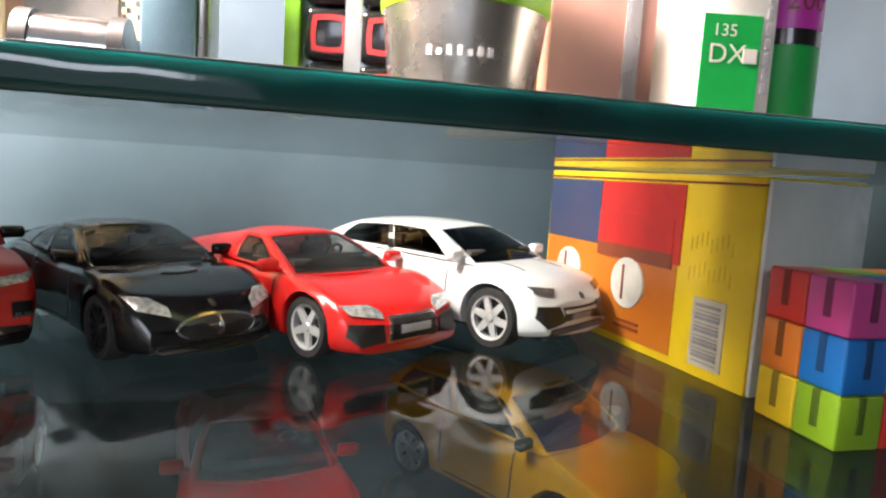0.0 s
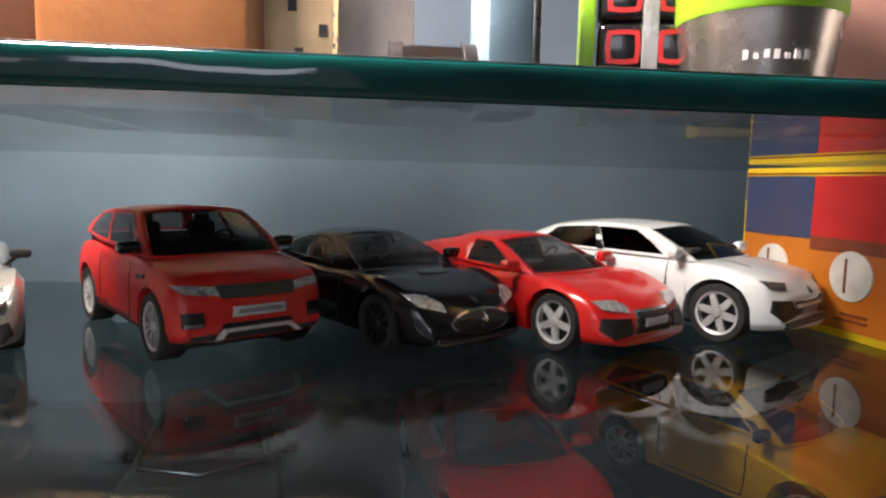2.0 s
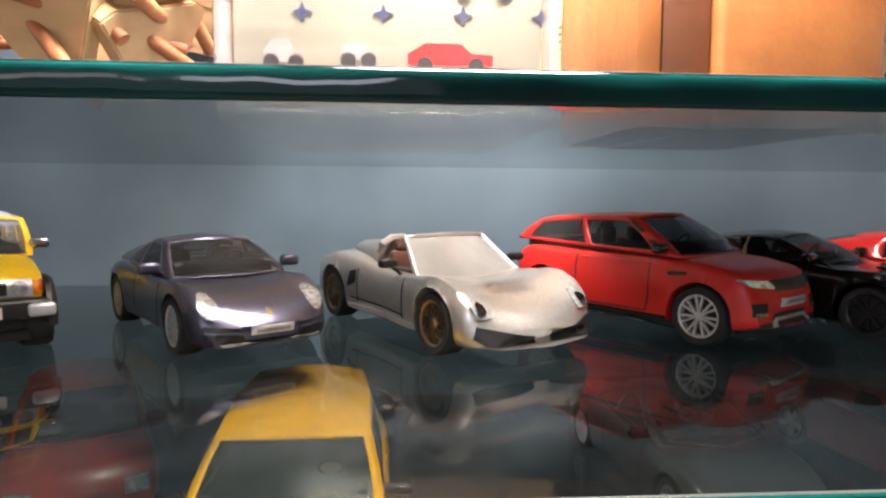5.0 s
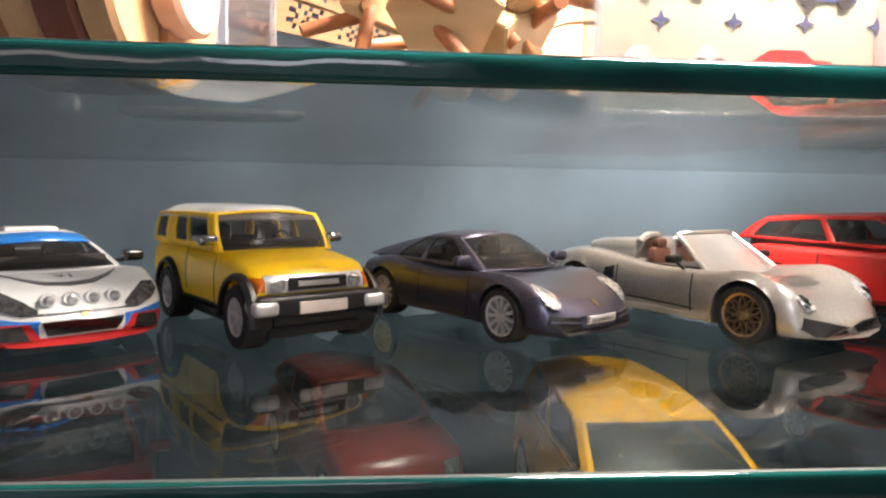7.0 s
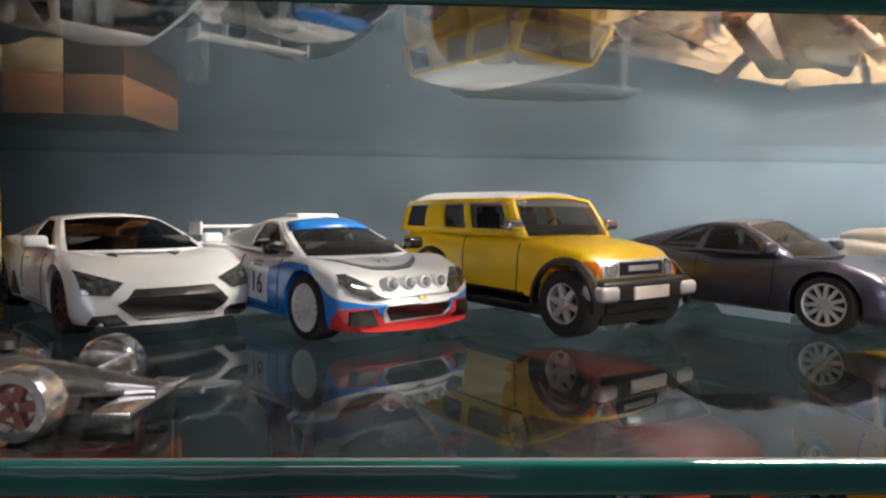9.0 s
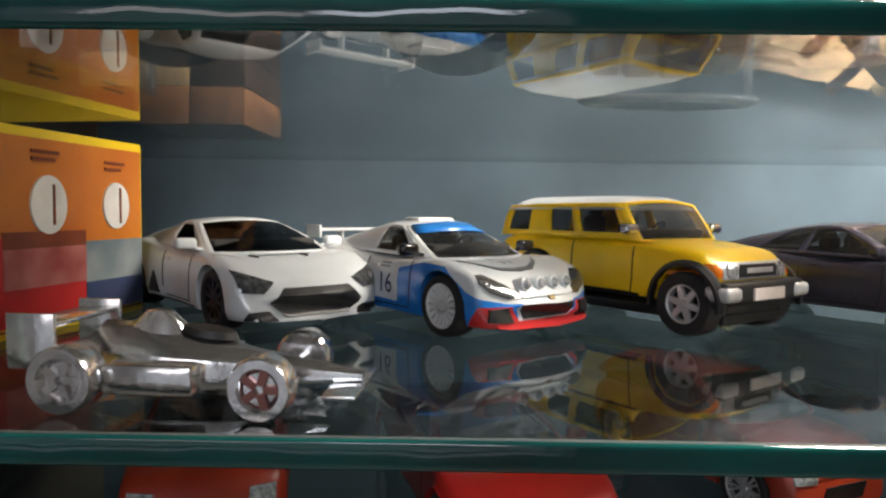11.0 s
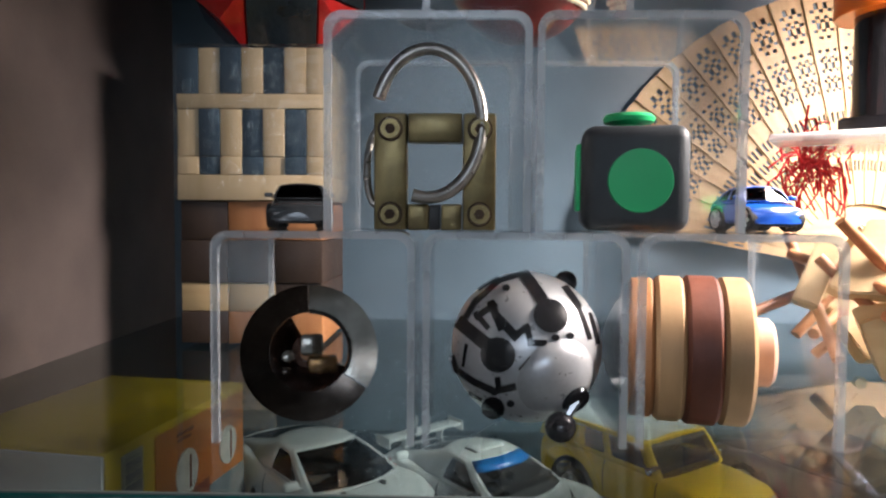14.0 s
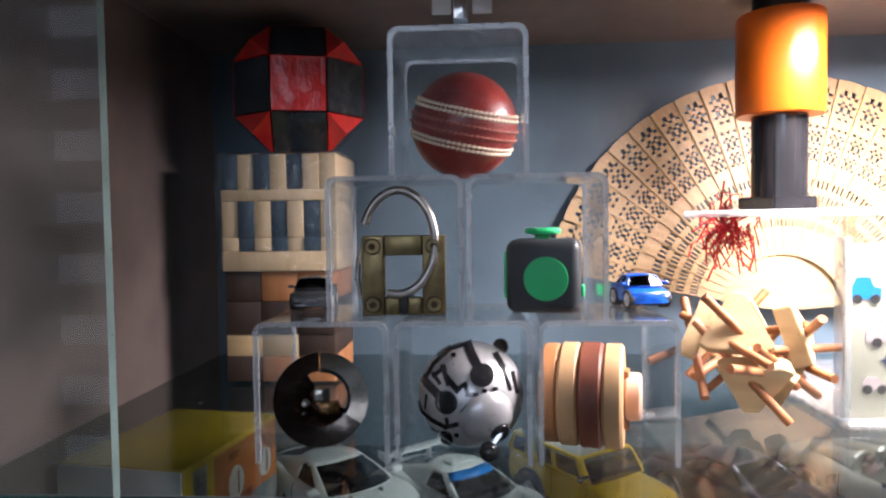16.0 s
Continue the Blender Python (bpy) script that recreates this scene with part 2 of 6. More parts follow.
GREYCARD = mat("marbled_paper", (0.36, 0.32, 0.31), 0.6, colour2=(0.24, 0.22, 0.22), scale=70)
PALECARD = mat("pale_green_card", (0.40, 0.41, 0.32), 0.45, scale=20, vary=0.05)
GREENPR = mat("green_print", (0.0, 0.34, 0.06), 0.4, vary=0.05)
PINKPR = mat("magenta_print", (0.62, 0.04, 0.45), 0.35, vary=0.05)
SKYBLUEP = mat("pale_blue_plastic", (0.20, 0.34, 0.43), 0.25)
PEACH = mat("peach_card", (0.66, 0.40, 0.27), 0.5)
LAMPM = mat("lamp_diffuser", (1.0, 0.87, 0.7), 0.5, emit=9)
CUBES = [mat(n, c, 0.4, vary=0.03, coat=0.2) for n, c in (("cube_red", (0.62, 0.03, 0.02)), ("cube_pink", (0.58, 0.06, 0.28)), ("cube_orange", (0.75, 0.20, 0.02)), ("cube_blue", (0.005, 0.16, 0.55)), ("cube_yellow", (0.75, 0.50, 0.01)), ("cube_green", (0.22, 0.40, 0.012)))]



def livery(name):
    """White enamel with crisp blue flanks and a red chin, laid out by the body's own length and height."""
    m = mat(name, (0.68, 0.715, 0.74), 0.28, coat=0.8, vary=0.03)
    t = m.node_tree
    p = t.nodes["Principled BSDF"]
    white = p.inputs["Base Color"].links[0].from_socket
    sep = t.nodes.new("ShaderNodeSeparateXYZ")
    t.links.new([n for n in t.nodes if n.type == "TEX_COORD"][0].outputs["Object"], sep.inputs[0])

    def op(kind, a, b=0.0, c=0.0):
        n = t.nodes.new("ShaderNodeMath")
        n.operation = kind
        for s_, v in zip(n.inputs, (a, b, c)):
            if isinstance(v, (int, float)):
                s_.default_value = v
            else:
                t.links.new(v, s_)
        return n.outputs[0]

    def line(points):
        r = t.nodes.new("ShaderNodeValToRGB")
        while len(r.color_ramp.elements) < len(points):
            r.color_ramp.elements.new(0.5)
        for e, (x, z) in zip(r.color_ramp.elements, points):
            e.position = (x + 60) / 120
        for e, (x, z) in zip(r.color_ramp.elements, points):
            e.color = (z / 30, z / 30, z / 30, 1)
        t.links.new(along, r.inputs[0])
        return op("MULTIPLY", r.outputs[0], 0.030)

    x, z = sep.outputs[0], sep.outputs[2]
    y = op("ABSOLUTE", sep.outputs[1])
    along = op("MULTIPLY_ADD", x, 1 / 0.120, 0.5)
    upper = line([(-60, 20.5), (-24, 23.2), (-23, 9.5), (8.4, 8.2), (8.8, 19.5), (22, 22.2), (34, 21.8), (44, 15), (52, 11.6), (60, 11.4)])
    lower = line([(-60, 16.5), (-24, 20.5), (-23, 0), (60, 0)])
    blue = op("MULTIPLY", op("LESS_THAN", z, upper), op("GREATER_THAN", z, lower))
    blue = op("MULTIPLY", blue, op("GREATER_THAN", y, 0.0115))
    chin = op("MULTIPLY", op("LESS_THAN", z, 0.0108), op("GREATER_THAN", y, op("MULTIPLY_ADD", z, 0.6, 0.0075)))
    red = op("MAXIMUM", chin, op("LESS_THAN", z, 0.0062))
    red = op("MULTIPLY", red, op("GREATER_THAN", x, op("MULTIPLY_ADD", z, 0.7, 0.0405)))
    last = white
    for mask, colour in ((blue, (0.01, 0.19, 0.62, 1)), (red, (0.56, 0.03, 0.03, 1))):
        mx = t.nodes.new("ShaderNodeMix")
        mx.data_type = "RGBA"
        t.links.new(mask, mx.inputs[0])
        t.links.new(last, mx.inputs[6])
        mx.inputs[7].default_value = colour
        last = mx.outputs[2]
    t.links.new(last, p.inputs["Base Color"])
    return m


P_RALLY = livery("rally_livery")


# ---- mesh helpers ----
def finish(bm, name, material, sharp=35):
    bmesh.ops.recalc_face_normals(bm, faces=bm.faces)
    me = bpy.data.meshes.new(name)
    bm.to_mesh(me)
    bm.free()
    me.shade_smooth()
    me.set_sharp_from_angle(angle=radians(sharp))
    for m in (material if isinstance(material, (list, tuple)) else [material]):
        me.materials.append(m)
    return me


def part(name, bm, material, parent=None, label="", sharp=35):
    ob = new(name, finish(bm, name, material, sharp))
    if parent is not None:
        ob.parent = parent
    if label:
        ob["label"] = label
    return ob


def thing(name, label, category, m=None, group="", kind=""):
    ob = new(name)
    ob.empty_display_size = 0.01
    if m is not None:
        ob.matrix_world = m
    return tagged(ob, label, category, group, kind)


def box(x0, x1, y0, y1, z0, z1, bevel=0.0, bm=None, seg=2):
    bm = bm or bmesh.new()
    r = bmesh.ops.create_cube(bm, size=1.0, matrix=Matrix.Translation(((x0 + x1) / 2, (y0 + y1) / 2, (z0 + z1) / 2)) @ Matrix.Diagonal((x1 - x0, y1 - y0, z1 - z0, 1)))
    if bevel:
        es = {e for v in r["verts"] for e in v.link_edges}
        bmesh.ops.bevel(bm, geom=list(es), offset=bevel, segments=seg, affect="EDGES", profile=0.5)
    return bm


def lathe(profile, seg=32, m=None, bm=None):
    """Profile of (radius, height) turned round z."""
    bm = bm or bmesh.new()
    m = m or Matrix.Identity(4)
    rings = []
    for r, z in profile:
        if r < 1e-7:
            rings.append([bm.verts.new(m @ Vector((0, 0, z)))])
        else:
            rings.append([bm.verts.new(m @ Vector((r * math.cos(2 * math.pi * i / seg), r * math.sin(2 * math.pi * i / seg), z))) for i in range(seg)])
    for a, b in zip(rings, rings[1:]):
        for i in range(seg):
            j = (i + 1) % seg
            if len(a) == 1 and len(b) > 1:
                bm.faces.new((a[0], b[i], b[j]))
            elif len(b) == 1 and len(a) > 1:
                bm.faces.new((a[i], a[j], b[0]))
            elif len(a) > 1:
                bm.faces.new((a[i], a[j], b[j], b[i]))
    return bm


def tube(points, r, seg=8, bm=None, closed=False):
    bm = bm or bmesh.new()
    pts = [Vector(p) for p in points]
    n, rings = len(pts), []
    for i, p in enumerate(pts):
        d = (pts[(i + 1) % n if closed else min(i + 1, n - 1)] - pts[(i - 1) % n if closed else max(i - 1, 0)]).normalized()
        a = d.cross(Vector((0.13, 0.31, 0.94))).normalized()
        b = d.cross(a)
        rings.append([bm.verts.new(p + r * (a * math.cos(2 * math.pi * k / seg) + b * math.sin(2 * math.pi * k / seg))) for k in range(seg)])
    for i in range(n if closed else n - 1):
        A, B = rings[i], rings[(i + 1) % n]
        for k in range(seg):
            bm.faces.new((A[k], A[(k + 1) % seg], B[(k + 1) % seg], B[k]))
    if not closed:
        bm.faces.new(rings[0]), bm.faces.new(rings[-1])
    return bm


def prism(outline, m, depth, bm=None):
    """Flat outline (x, y) pulled up along z by depth, then posed by m."""
    bm = bm or bmesh.new()
    a = [bm.verts.new(m @ Vector((x, y, 0))) for x, y in outline]
    b = [bm.verts.new(m @ Vector((x, y, depth))) for x, y in outline]
    n = len(a)
    bm.faces.new(a[::-1]), bm.faces.new(b)
    for i in range(n):
        bm.faces.new((a[i], a[(i + 1) % n], b[(i + 1) % n], b[i]))
    return bm


def ellipse(cx, cy, rx, ry, n=20):
    return [(cx + rx * math.cos(2 * math.pi * i / n), cy + ry * math.sin(2 * math.pi * i / n)) for i in range(n)]


def rect(x0, x1, y0, y1):
    return [(x0, y0), (x1, y0), (x1, y1), (x0, y1)]


def letters(text, size, bold=0.0):
    c = bpy.data.curves.new("lettering", "FONT")
    c.body, c.size, c.align_x, c.align_y = text, size, "CENTER", "CENTER"
    c.fill_mode = "FRONT"
    c.offset = bold
    ob = bpy.data.objects.new("lettering", c)
    me = bpy.data.meshes.new_from_object(ob)
    bm = bmesh.new()
    bm.from_mesh(me)
    bpy.data.objects.remove(ob)
    bpy.data.meshes.remove(me)
    return bm


AXES = {"f": (Vector((1, 0, 0)), lambda a, b: Vector((0, a, b))), "s": (Vector((0, -1, 0)), lambda a, b: Vector((a, 0, b))), "l": (Vector((0, 1, 0)), lambda a, b: Vector((a, 0, b))),
        "t": (Vector((0, 0, 1)), lambda a, b: Vector((a, b, 0))), "r": (Vector((-1, 0, 0)), lambda a, b: Vector((0, a, b)))}


def on_surface(bvh, bm, axis, lift, thick):
    """Lay the flat mesh bm (its x and y) on a surface, along an axis."""
    d, put = AXES[axis]
    for v in bm.verts:
        q = put(v.co.x, v.co.y)
        hit = bvh.ray_cast(q + d * 1.0, -d)
        p, n = (hit[0], hit[1]) if hit[0] else bvh.find_nearest(q + d * 0.06)[:2]
        v.co = p + d * lift
    if axis in "sl" and len(bm.verts):
        far = sorted(abs(v.co.y) for v in bm.verts)[len(bm.verts) // 2]
        bmesh.ops.delete(bm, geom=[v for v in bm.verts if abs(v.co.y) < far - 0.0035], context="VERTS")
    bmesh.ops.recalc_face_normals(bm, faces=bm.faces)
    if thick:
        g = bmesh.ops.extrude_face_region(bm, geom=bm.faces[:])
        for v in [e for e in g["geom"] if isinstance(e, bmesh.types.BMVert)]:
            v.co -= d * thick
    return bm


def flat(outline, cuts=4, fine=0.002):
    bm = bmesh.new()
    bm.faces.new([bm.verts.new((x, y, 0)) for x, y in outline])
    bmesh.ops.triangulate(bm, faces=bm.faces[:])
    for _ in range(cuts):
        long = [e for e in bm.edges if e.calc_length() > fine]
        if not long:
            break
        bmesh.ops.subdivide_edges(bm, edges=long, cuts=1)
        bmesh.ops.triangulate(bm, faces=bm.faces[:])
    return bm


# ---- toy cars ----
from mathutils.bvhtree import BVHTree

MM = 0.001


def curve(table, u):
    t = np.array(table, float)
    return np.interp(u, t[:, 0], t[:, 1])


def smooth(a, times=2):
    a = np.array(a, float)
    for _ in range(times):
        b = a.copy()
        b[1:-1] = 0.25 * a[:-2] + 0.5 * a[1:-1] + 0.25 * a[2:]
        a = b
    return a


def wheel_meshes(r, width, spokes, style, rim_mat, hub_mat, ratio=0.72):
    """Tyre, rim and hub meshes of one wheel; its axle along y, the outside towards -y."""
    turn = pose(0, 0, 0, 90, 0, 0)
    h, ri = width / 2, r * ratio
    tyre = lathe([(ri, h * 0.75), (ri * 1.03, h), (r * 0.93, h), (r, h * 0.7), (r, -h * 0.7), (r * 0.93, -h), (ri * 1.03, -h), (ri, -h * 0.75), (ri, h * 0.75)], 40, turn)
    rim = lathe([(ri * 0.9, h * 0.86), (ri, h * 0.95), (ri * 1.02, h * 0.8), (ri, -h * 0.5), (ri * 0.92, -h * 0.5), (ri * 0.9, h * 0.86)], 40, turn)
    for k in range(spokes):
        a = 2 * math.pi * k / spokes
        m = turn @ pose(0, 0, h * 0.55, 0, 0, math.degrees(a))
        if style == "star":
            prism([(0, -ri * 0.2), (ri * 0.95, -ri * 0.13), (ri * 0.95, ri * 0.13), (0, ri * 0.2)], m, h * 0.28, rim)
        elif style == "fork":
            for sgn in (-1, 1):
                prism([(ri * 0.1, -ri * 0.05), (ri * 0.93, sgn * ri * 0.17 - ri * 0.05), (ri * 0.93, sgn * ri * 0.17 + ri * 0.05), (ri * 0.1, ri * 0.05)], m, h * 0.28, rim)
        elif style == "mesh":
            for sgn in (-1, 1):
                prism([(ri * 0.2, -ri * 0.03), (ri * 0.55, sgn * ri * 0.14 - ri * 0.03), (ri * 0.93, -ri * 0.03 + sgn * ri * 0.03), (ri * 0.93, ri * 0.03 + sgn * ri * 0.03), (ri * 0.55, sgn * ri * 0.14 + ri * 0.03), (ri * 0.2, ri * 0.03)], m, h * 0.25, rim)
        else:
            prism([(0, -ri * 0.09), (ri * 0.95, -ri * 0.09), (ri * 0.95, ri * 0.09), (0, ri * 0.09)], m, h * 0.28, rim)
    lathe([(0, h * 0.92), (ri * 0.18, h * 0.9), (ri * 0.26, h * 0.75), (ri * 0.26, h * 0.3)], 16, turn, rim)
    hub = lathe([(0, h * 0.3), (ri * 0.9, h * 0.3), (ri * 0.9, -h * 0.9), (0, -h * 0.9)], 24, turn)
    for bm in (tyre, rim, hub):
        bmesh.ops.recalc_face_normals(bm, faces=bm.faces)
    return finish(tyre, "tyre", TYRE), finish(rim, "rim", rim_mat), finish(hub, "wheel", hub_mat)


def toy_car(name, label, spec, m, group="toy cars on the shelf"):
    """A die-cast car. Local x runs to the nose, y to its left side, z up; the tyres stand on z = 0."""
    car = thing(name, label, "toy car", m, group)
    L, W = spec["L"] * MM, spec["W"] * MM
    paint, r = spec["paint"], spec["wr"] * MM
    xf, xr = (spec["axles"][1] - 0.5) * L, (spec["axles"][0] - 0.5) * L
    R = r * 1.16
    us = set(np.linspace(0, 1, 46).round(4)) | {0.006, 0.015, 0.03, 0.97, 0.985, 0.994}
    for xc in (xf, xr):
        for a in np.linspace(0, math.pi, 15):
            us.add(round(0.5 + (xc + R * math.cos(a)) / L, 4))
        us |= {round(0.5 + (xc - R) / L - 0.0015, 4), round(0.5 + (xc + R) / L + 0.0015, 4)}
    us = np.array(sorted(u for u in us if 0 <= u <= 1))
    even, soft = np.linspace(0, 1, 161), spec.get("soft", 26)
    top, sh, w, b0 = [np.interp(us, even, smooth(curve(spec[k], even), soft)) for k in ("top", "sh", "wid", "bot")]
    top, sh, w, b0 = top * MM, sh * MM, w * W / 2, b0 * MM
    xs = (us - 0.5) * L
    bow = spec.get("bow", 5.0) * MM
    bm, rings = bmesh.new(), []
    for x, u, t, s, hw, b in zip(xs, us, top, sh, w, b0):
        arch = b
        for xc in (xf, xr):
            if abs(x - xc) < R:
                arch = max(arch, r + math.sqrt(R * R - (x - xc) ** 2) * 0.98)
        h = s - b
        sec = [(0, b), (0.80, b), (0.95, b + 0.05 * h), (0.985, b + 0.2 * h), (1.0, b + 0.48 * h), (0.99, b + 0.72 * h), (0.965, b + 0.88 * h), (0.92, s - 0.02 * h), (0.84, s + 0.15 * (t - s)), (0.62, s + 0.62 * (t - s)), (0.32, s + 0.92 * (t - s)), (0, t)]
        arch = min(arch, s - 0.14 * h)
        ring = []
        for side in (1, -1):
            for k, (f, z) in enumerate(sec if side == 1 else sec[::-1]):
                if side == -1 and f == 0:
                    continue
                y = f * hw
                # the ends are bowed: corners lie further back than the middle
                back = bow * (y / (W / 2)) ** 2 * (max(0, (u - 0.86) / 0.14) ** 2 - max(0, (0.10 - u) / 0.10) ** 2)
                lean = spec.get("rake", 2.5) * MM * ((z - b) / max(h, 1e-4) - 0.35) * (max(0, (u - 0.93) / 0.07))
                ring.append(bm.verts.new((x - back - max(0, lean), side * y, max(z, arch))))
        rings.append(ring)
    n = len(rings[0])
    for A, B in zip(rings, rings[1:]):
        for k in range(n):
            bm.faces.new((A[k], A[(k + 1) % n], B[(k + 1) % n], B[k]))
    bm.faces.new(rings[0]), bm.faces.new(rings[-1])
    bmesh.ops.remove_doubles(bm, verts=bm.verts, dist=0.00002)
    bmesh.ops.recalc_face_normals(bm, faces=bm.faces)
    bvh = BVHTree.FromBMesh(bm)
    body = part("body", bm, paint, car, sharp=58)
    part("chassis", box(xr - r, xf + r, -W * 0.36, W * 0.36, 0.0045, 0.0085, 0.001), BLACK, car, "black plastic underside")
    for xc in (xf, xr):
        part("wheel_well", box(xc - R * 0.9, xc + R * 0.9, -W * 0.33, W * 0.33, r * 0.7, r * 1.25, 0.002), BLACK, car)
    # cabin
    g = spec.get("cabin")
    if g:
        x0, x1, x2, x3 = [(u - 0.5) * L for u in g["x"]]
        zb0, zb1, z1, z2 = [v * MM for v in g["z"]]
        yb, yt = [f * W / 2 for f in g["y"]]
        crown, rc, bw = g.get("crown", 1.5) * MM, 1.6 * MM, g.get("bow", 4.0) * MM
        shell, glass_l, glass_r, glass_f, glass_b = [bmesh.new() for _ in range(5)]
        back_x = g.get("tail", 0.86)

        def base(s):
            return Vector((x0 + (x3 - x0) * s, yb * (1 - (1 - back_x) * max(0, s - 0.6) / 0.4), zb0 + (zb1 - zb0) * s))

        def roof(s):
            return Vector((x1 + (x2 - x1) * s, yt * (1 - (1 - back_x) * max(0, s - 0.5) / 0.5), z1 + (z2 - z1) * s + crown * 4 * s * (1 - s)))

        swell = g.get("swell", 0.3)

        def blend(s, v):
            A, B = base(s), roof(s)
            p = A.lerp(B, v)
            p.x = A.x + (B.x - A.x) * (v - swell * v * (1 - v))
            return p

        def side(s, v, sg):
            p = blend(s, v)
            p.y = (p.y + 0.03 * W * v * (1 - v) * 2) * sg
            return p

        def screen(end, v, q):
            p = blend(end, v)
            p.y = (p.y + 0.03 * W * v * (1 - v) * 2) * q
            p.x += (bw if end == 0 else -bw * 0.5) * (1 - q * q)
            p.z += rc * (1 - q * q) * v
            return p

        def top_at(s, q):
            p = roof(s)
            p.y *= q
            p.z += rc * (1 - q * q)
            p.x += (bw * (1 - s) - bw * 0.5 * s) * (1 - q * q)
            return p

        def sheet(f, us_, vs_, is_glass, gbm):
            for a, b_ in zip(us_, us_[1:]):
                for c, d_ in zip(vs_, vs_[1:]):
                    tgt = gbm if is_glass((a + b_) / 2, (c + d_) / 2) else shell
                    tgt.faces.new([tgt.verts.new(f(*q)) for q in ((a, c), (b_, c), (b_, d_), (a, d_))])

        sb = sorted({0, 1, *[v for w_ in g["windows"] for v in w_]} | set(np.linspace(0, 1, 9).round(3)))
        vs = [0, g.get("sill", 0.12), 0.5, 0.88, 1]
        for sg in (1, -1):
            sheet(lambda s, v: side(s, v, sg), sb, vs, lambda s, v: g.get("sill", 0.12) < v < 0.88 and any(a < s < b_ for a, b_ in g["windows"]), glass_l if sg > 0 else glass_r)
        qs = [-1, -0.9, -0.55, -0.2, 0.2, 0.55, 0.9, 1]
        vv = [0, 0.05, 0.35, 0.65, 0.93, 1]
        sheet(lambda v, q: screen(0, v, q), vv, qs, lambda v, q: 0.05 < v < 0.93 and abs(q) < 0.9, glass_f)
        sheet(lambda v, q: screen(1, v, q), vv, qs, lambda v, q: 0.12 < v < 0.9 and abs(q) < 0.85, glass_b)
        sheet(top_at, sb, qs, lambda s, q: False, glass_f)
        for b_ in (shell, glass_l, glass_r, glass_f, glass_b):
            bmesh.ops.remove_doubles(b_, verts=b_.verts, dist=0.00005)
        ro = part("roof", shell, [g.get("paint", paint)], car, g.get("label", ""), sharp=50)
        sol = ro.modifiers.new("thickness", "SOLIDIFY")
        sol.thickness, sol.offset = 0.0007, -1
        for gb in (glass_l, glass_r):
            part("side_window", gb, g.get("glass", CARGLASS), car)
        part("rear_window", glass_b, g.get("glass", CARGLASS), car)
        part("windscreen", glass_f, g.get("screen", g.get("glass", CARGLASS)), car)
        if g.get("pillar"):
            for a, b_ in g["pillar"]:
                for sg in (1, -1):
                    pb = bmesh.new()
                    q = [side(a, 0.1, sg), side(b_, 0.1, sg), side(b_, 0.9, sg), side(a, 0.9, sg)]
                    out = Vector((0, sg * 0.0004, 0))
                    pb.faces.new([pb.verts.new(p + out) for p in q])
                    p_ = part("pillar", pb, BLACK, car, "black window pillar")
                    sl = p_.modifiers.new("thickness", "SOLIDIFY")
                    sl.thickness = 0.0004
        zi = min(zb0, zb1) + 0.001
        part("interior", box(x3 + 0.006, x0 - 0.004, -yb * 0.86, yb * 0.86, zi - 0.002, zi + 0.0012, 0.0008), DARK, car)
        part("dashboard", box(x0 - 0.012, x0 - 0.003, -yb * 0.85, yb * 0.85, zi, zi + 0.0035, 0.0015), DARK, car)
        xm = x1 + (x2 - x1) * 0.35
        for sg in (1, -1):
            seat = box(xm - 0.003, xm + 0.001, sg * yb * 0.45 - 0.0055, sg * yb * 0.45 + 0.0055, zi, zi + (z1 - zi) * 0.62, 0.0018)
            box(xm - 0.0025, xm + 0.0005, sg * yb * 0.45 - 0.003, sg * yb * 0.45 + 0.003, zi + (z1 - zi) * 0.6, zi + (z1 - zi) * 0.82, 0.001, seat)
            part("seat", seat, spec.get("seat", DARK), car)
        wheel = lathe([(0.0032 + 0.0005 * math.cos(a), 0.0005 * math.sin(a)) for a in np.linspace(0, 2 * math.pi, 9)], 20, pose(x0 - 0.018, yb * 0.42, zi + 0.0035, 0, -55, 0))
        part("steering_wheel", wheel, BLACK, car)
    # wheels
    ty, ri, hu = wheel_meshes(r, spec.get("ww", 8.5) * MM, spec.get("spokes", 5), spec.get("style", "star"), spec.get("rim", RIMSIL), spec.get("hub", BLACK), spec.get("rim_ratio", 0.72))
    yw = W / 2 * spec.get("track", 0.93) - spec.get("ww", 8.5) * MM / 2
    for xc in (xf, xr):
        for sg in (-1, 1):
            hb = new("wheel", hu)
            hb.parent = car
            hb.matrix_basis = pose(xc, sg * yw, r, 0, 37 if sg > 0 else 12, 0 if sg < 0 else 180)
            for nm, me in (("tyre", ty), ("rim", ri)):
                o = new(nm, me)
                o.parent = hb

    def lay(pname, outline, axis, material, lift=0.0004, both=False, plabel="", thick=0.0012, parent=None):
        for sg in ((1, -1) if both else (1,)):
            o = [(a * (sg if axis in "ftr" and axis != "t" else 1), (b_ * sg if axis == "t" else b_)) for a, b_ in outline]
            o = [(a * MM, b_ * MM) for a, b_ in o]
            ax = axis
            if axis == "s" and sg == -1:
                ax = "l"
            out = part(pname, on_surface(bvh, flat(o), ax, lift, thick), material, parent or car, plabel)
        return out

    def bump_on(pname, x, y, z, dims, material, axis="f", plabel="", bev=0.3):
        """A small rounded block whose middle lies on the surface."""
        d, put = AXES[axis]
        q = {"f": put(y * MM, z * MM), "s": put(x * MM, z * MM), "l": put(x * MM, z * MM), "t": put(x * MM, y * MM)}[axis]
        hit = bvh.ray_cast(q + d, -d)
        p = hit[0] if hit[0] else bvh.find_nearest(q + d * 0.06)[0]
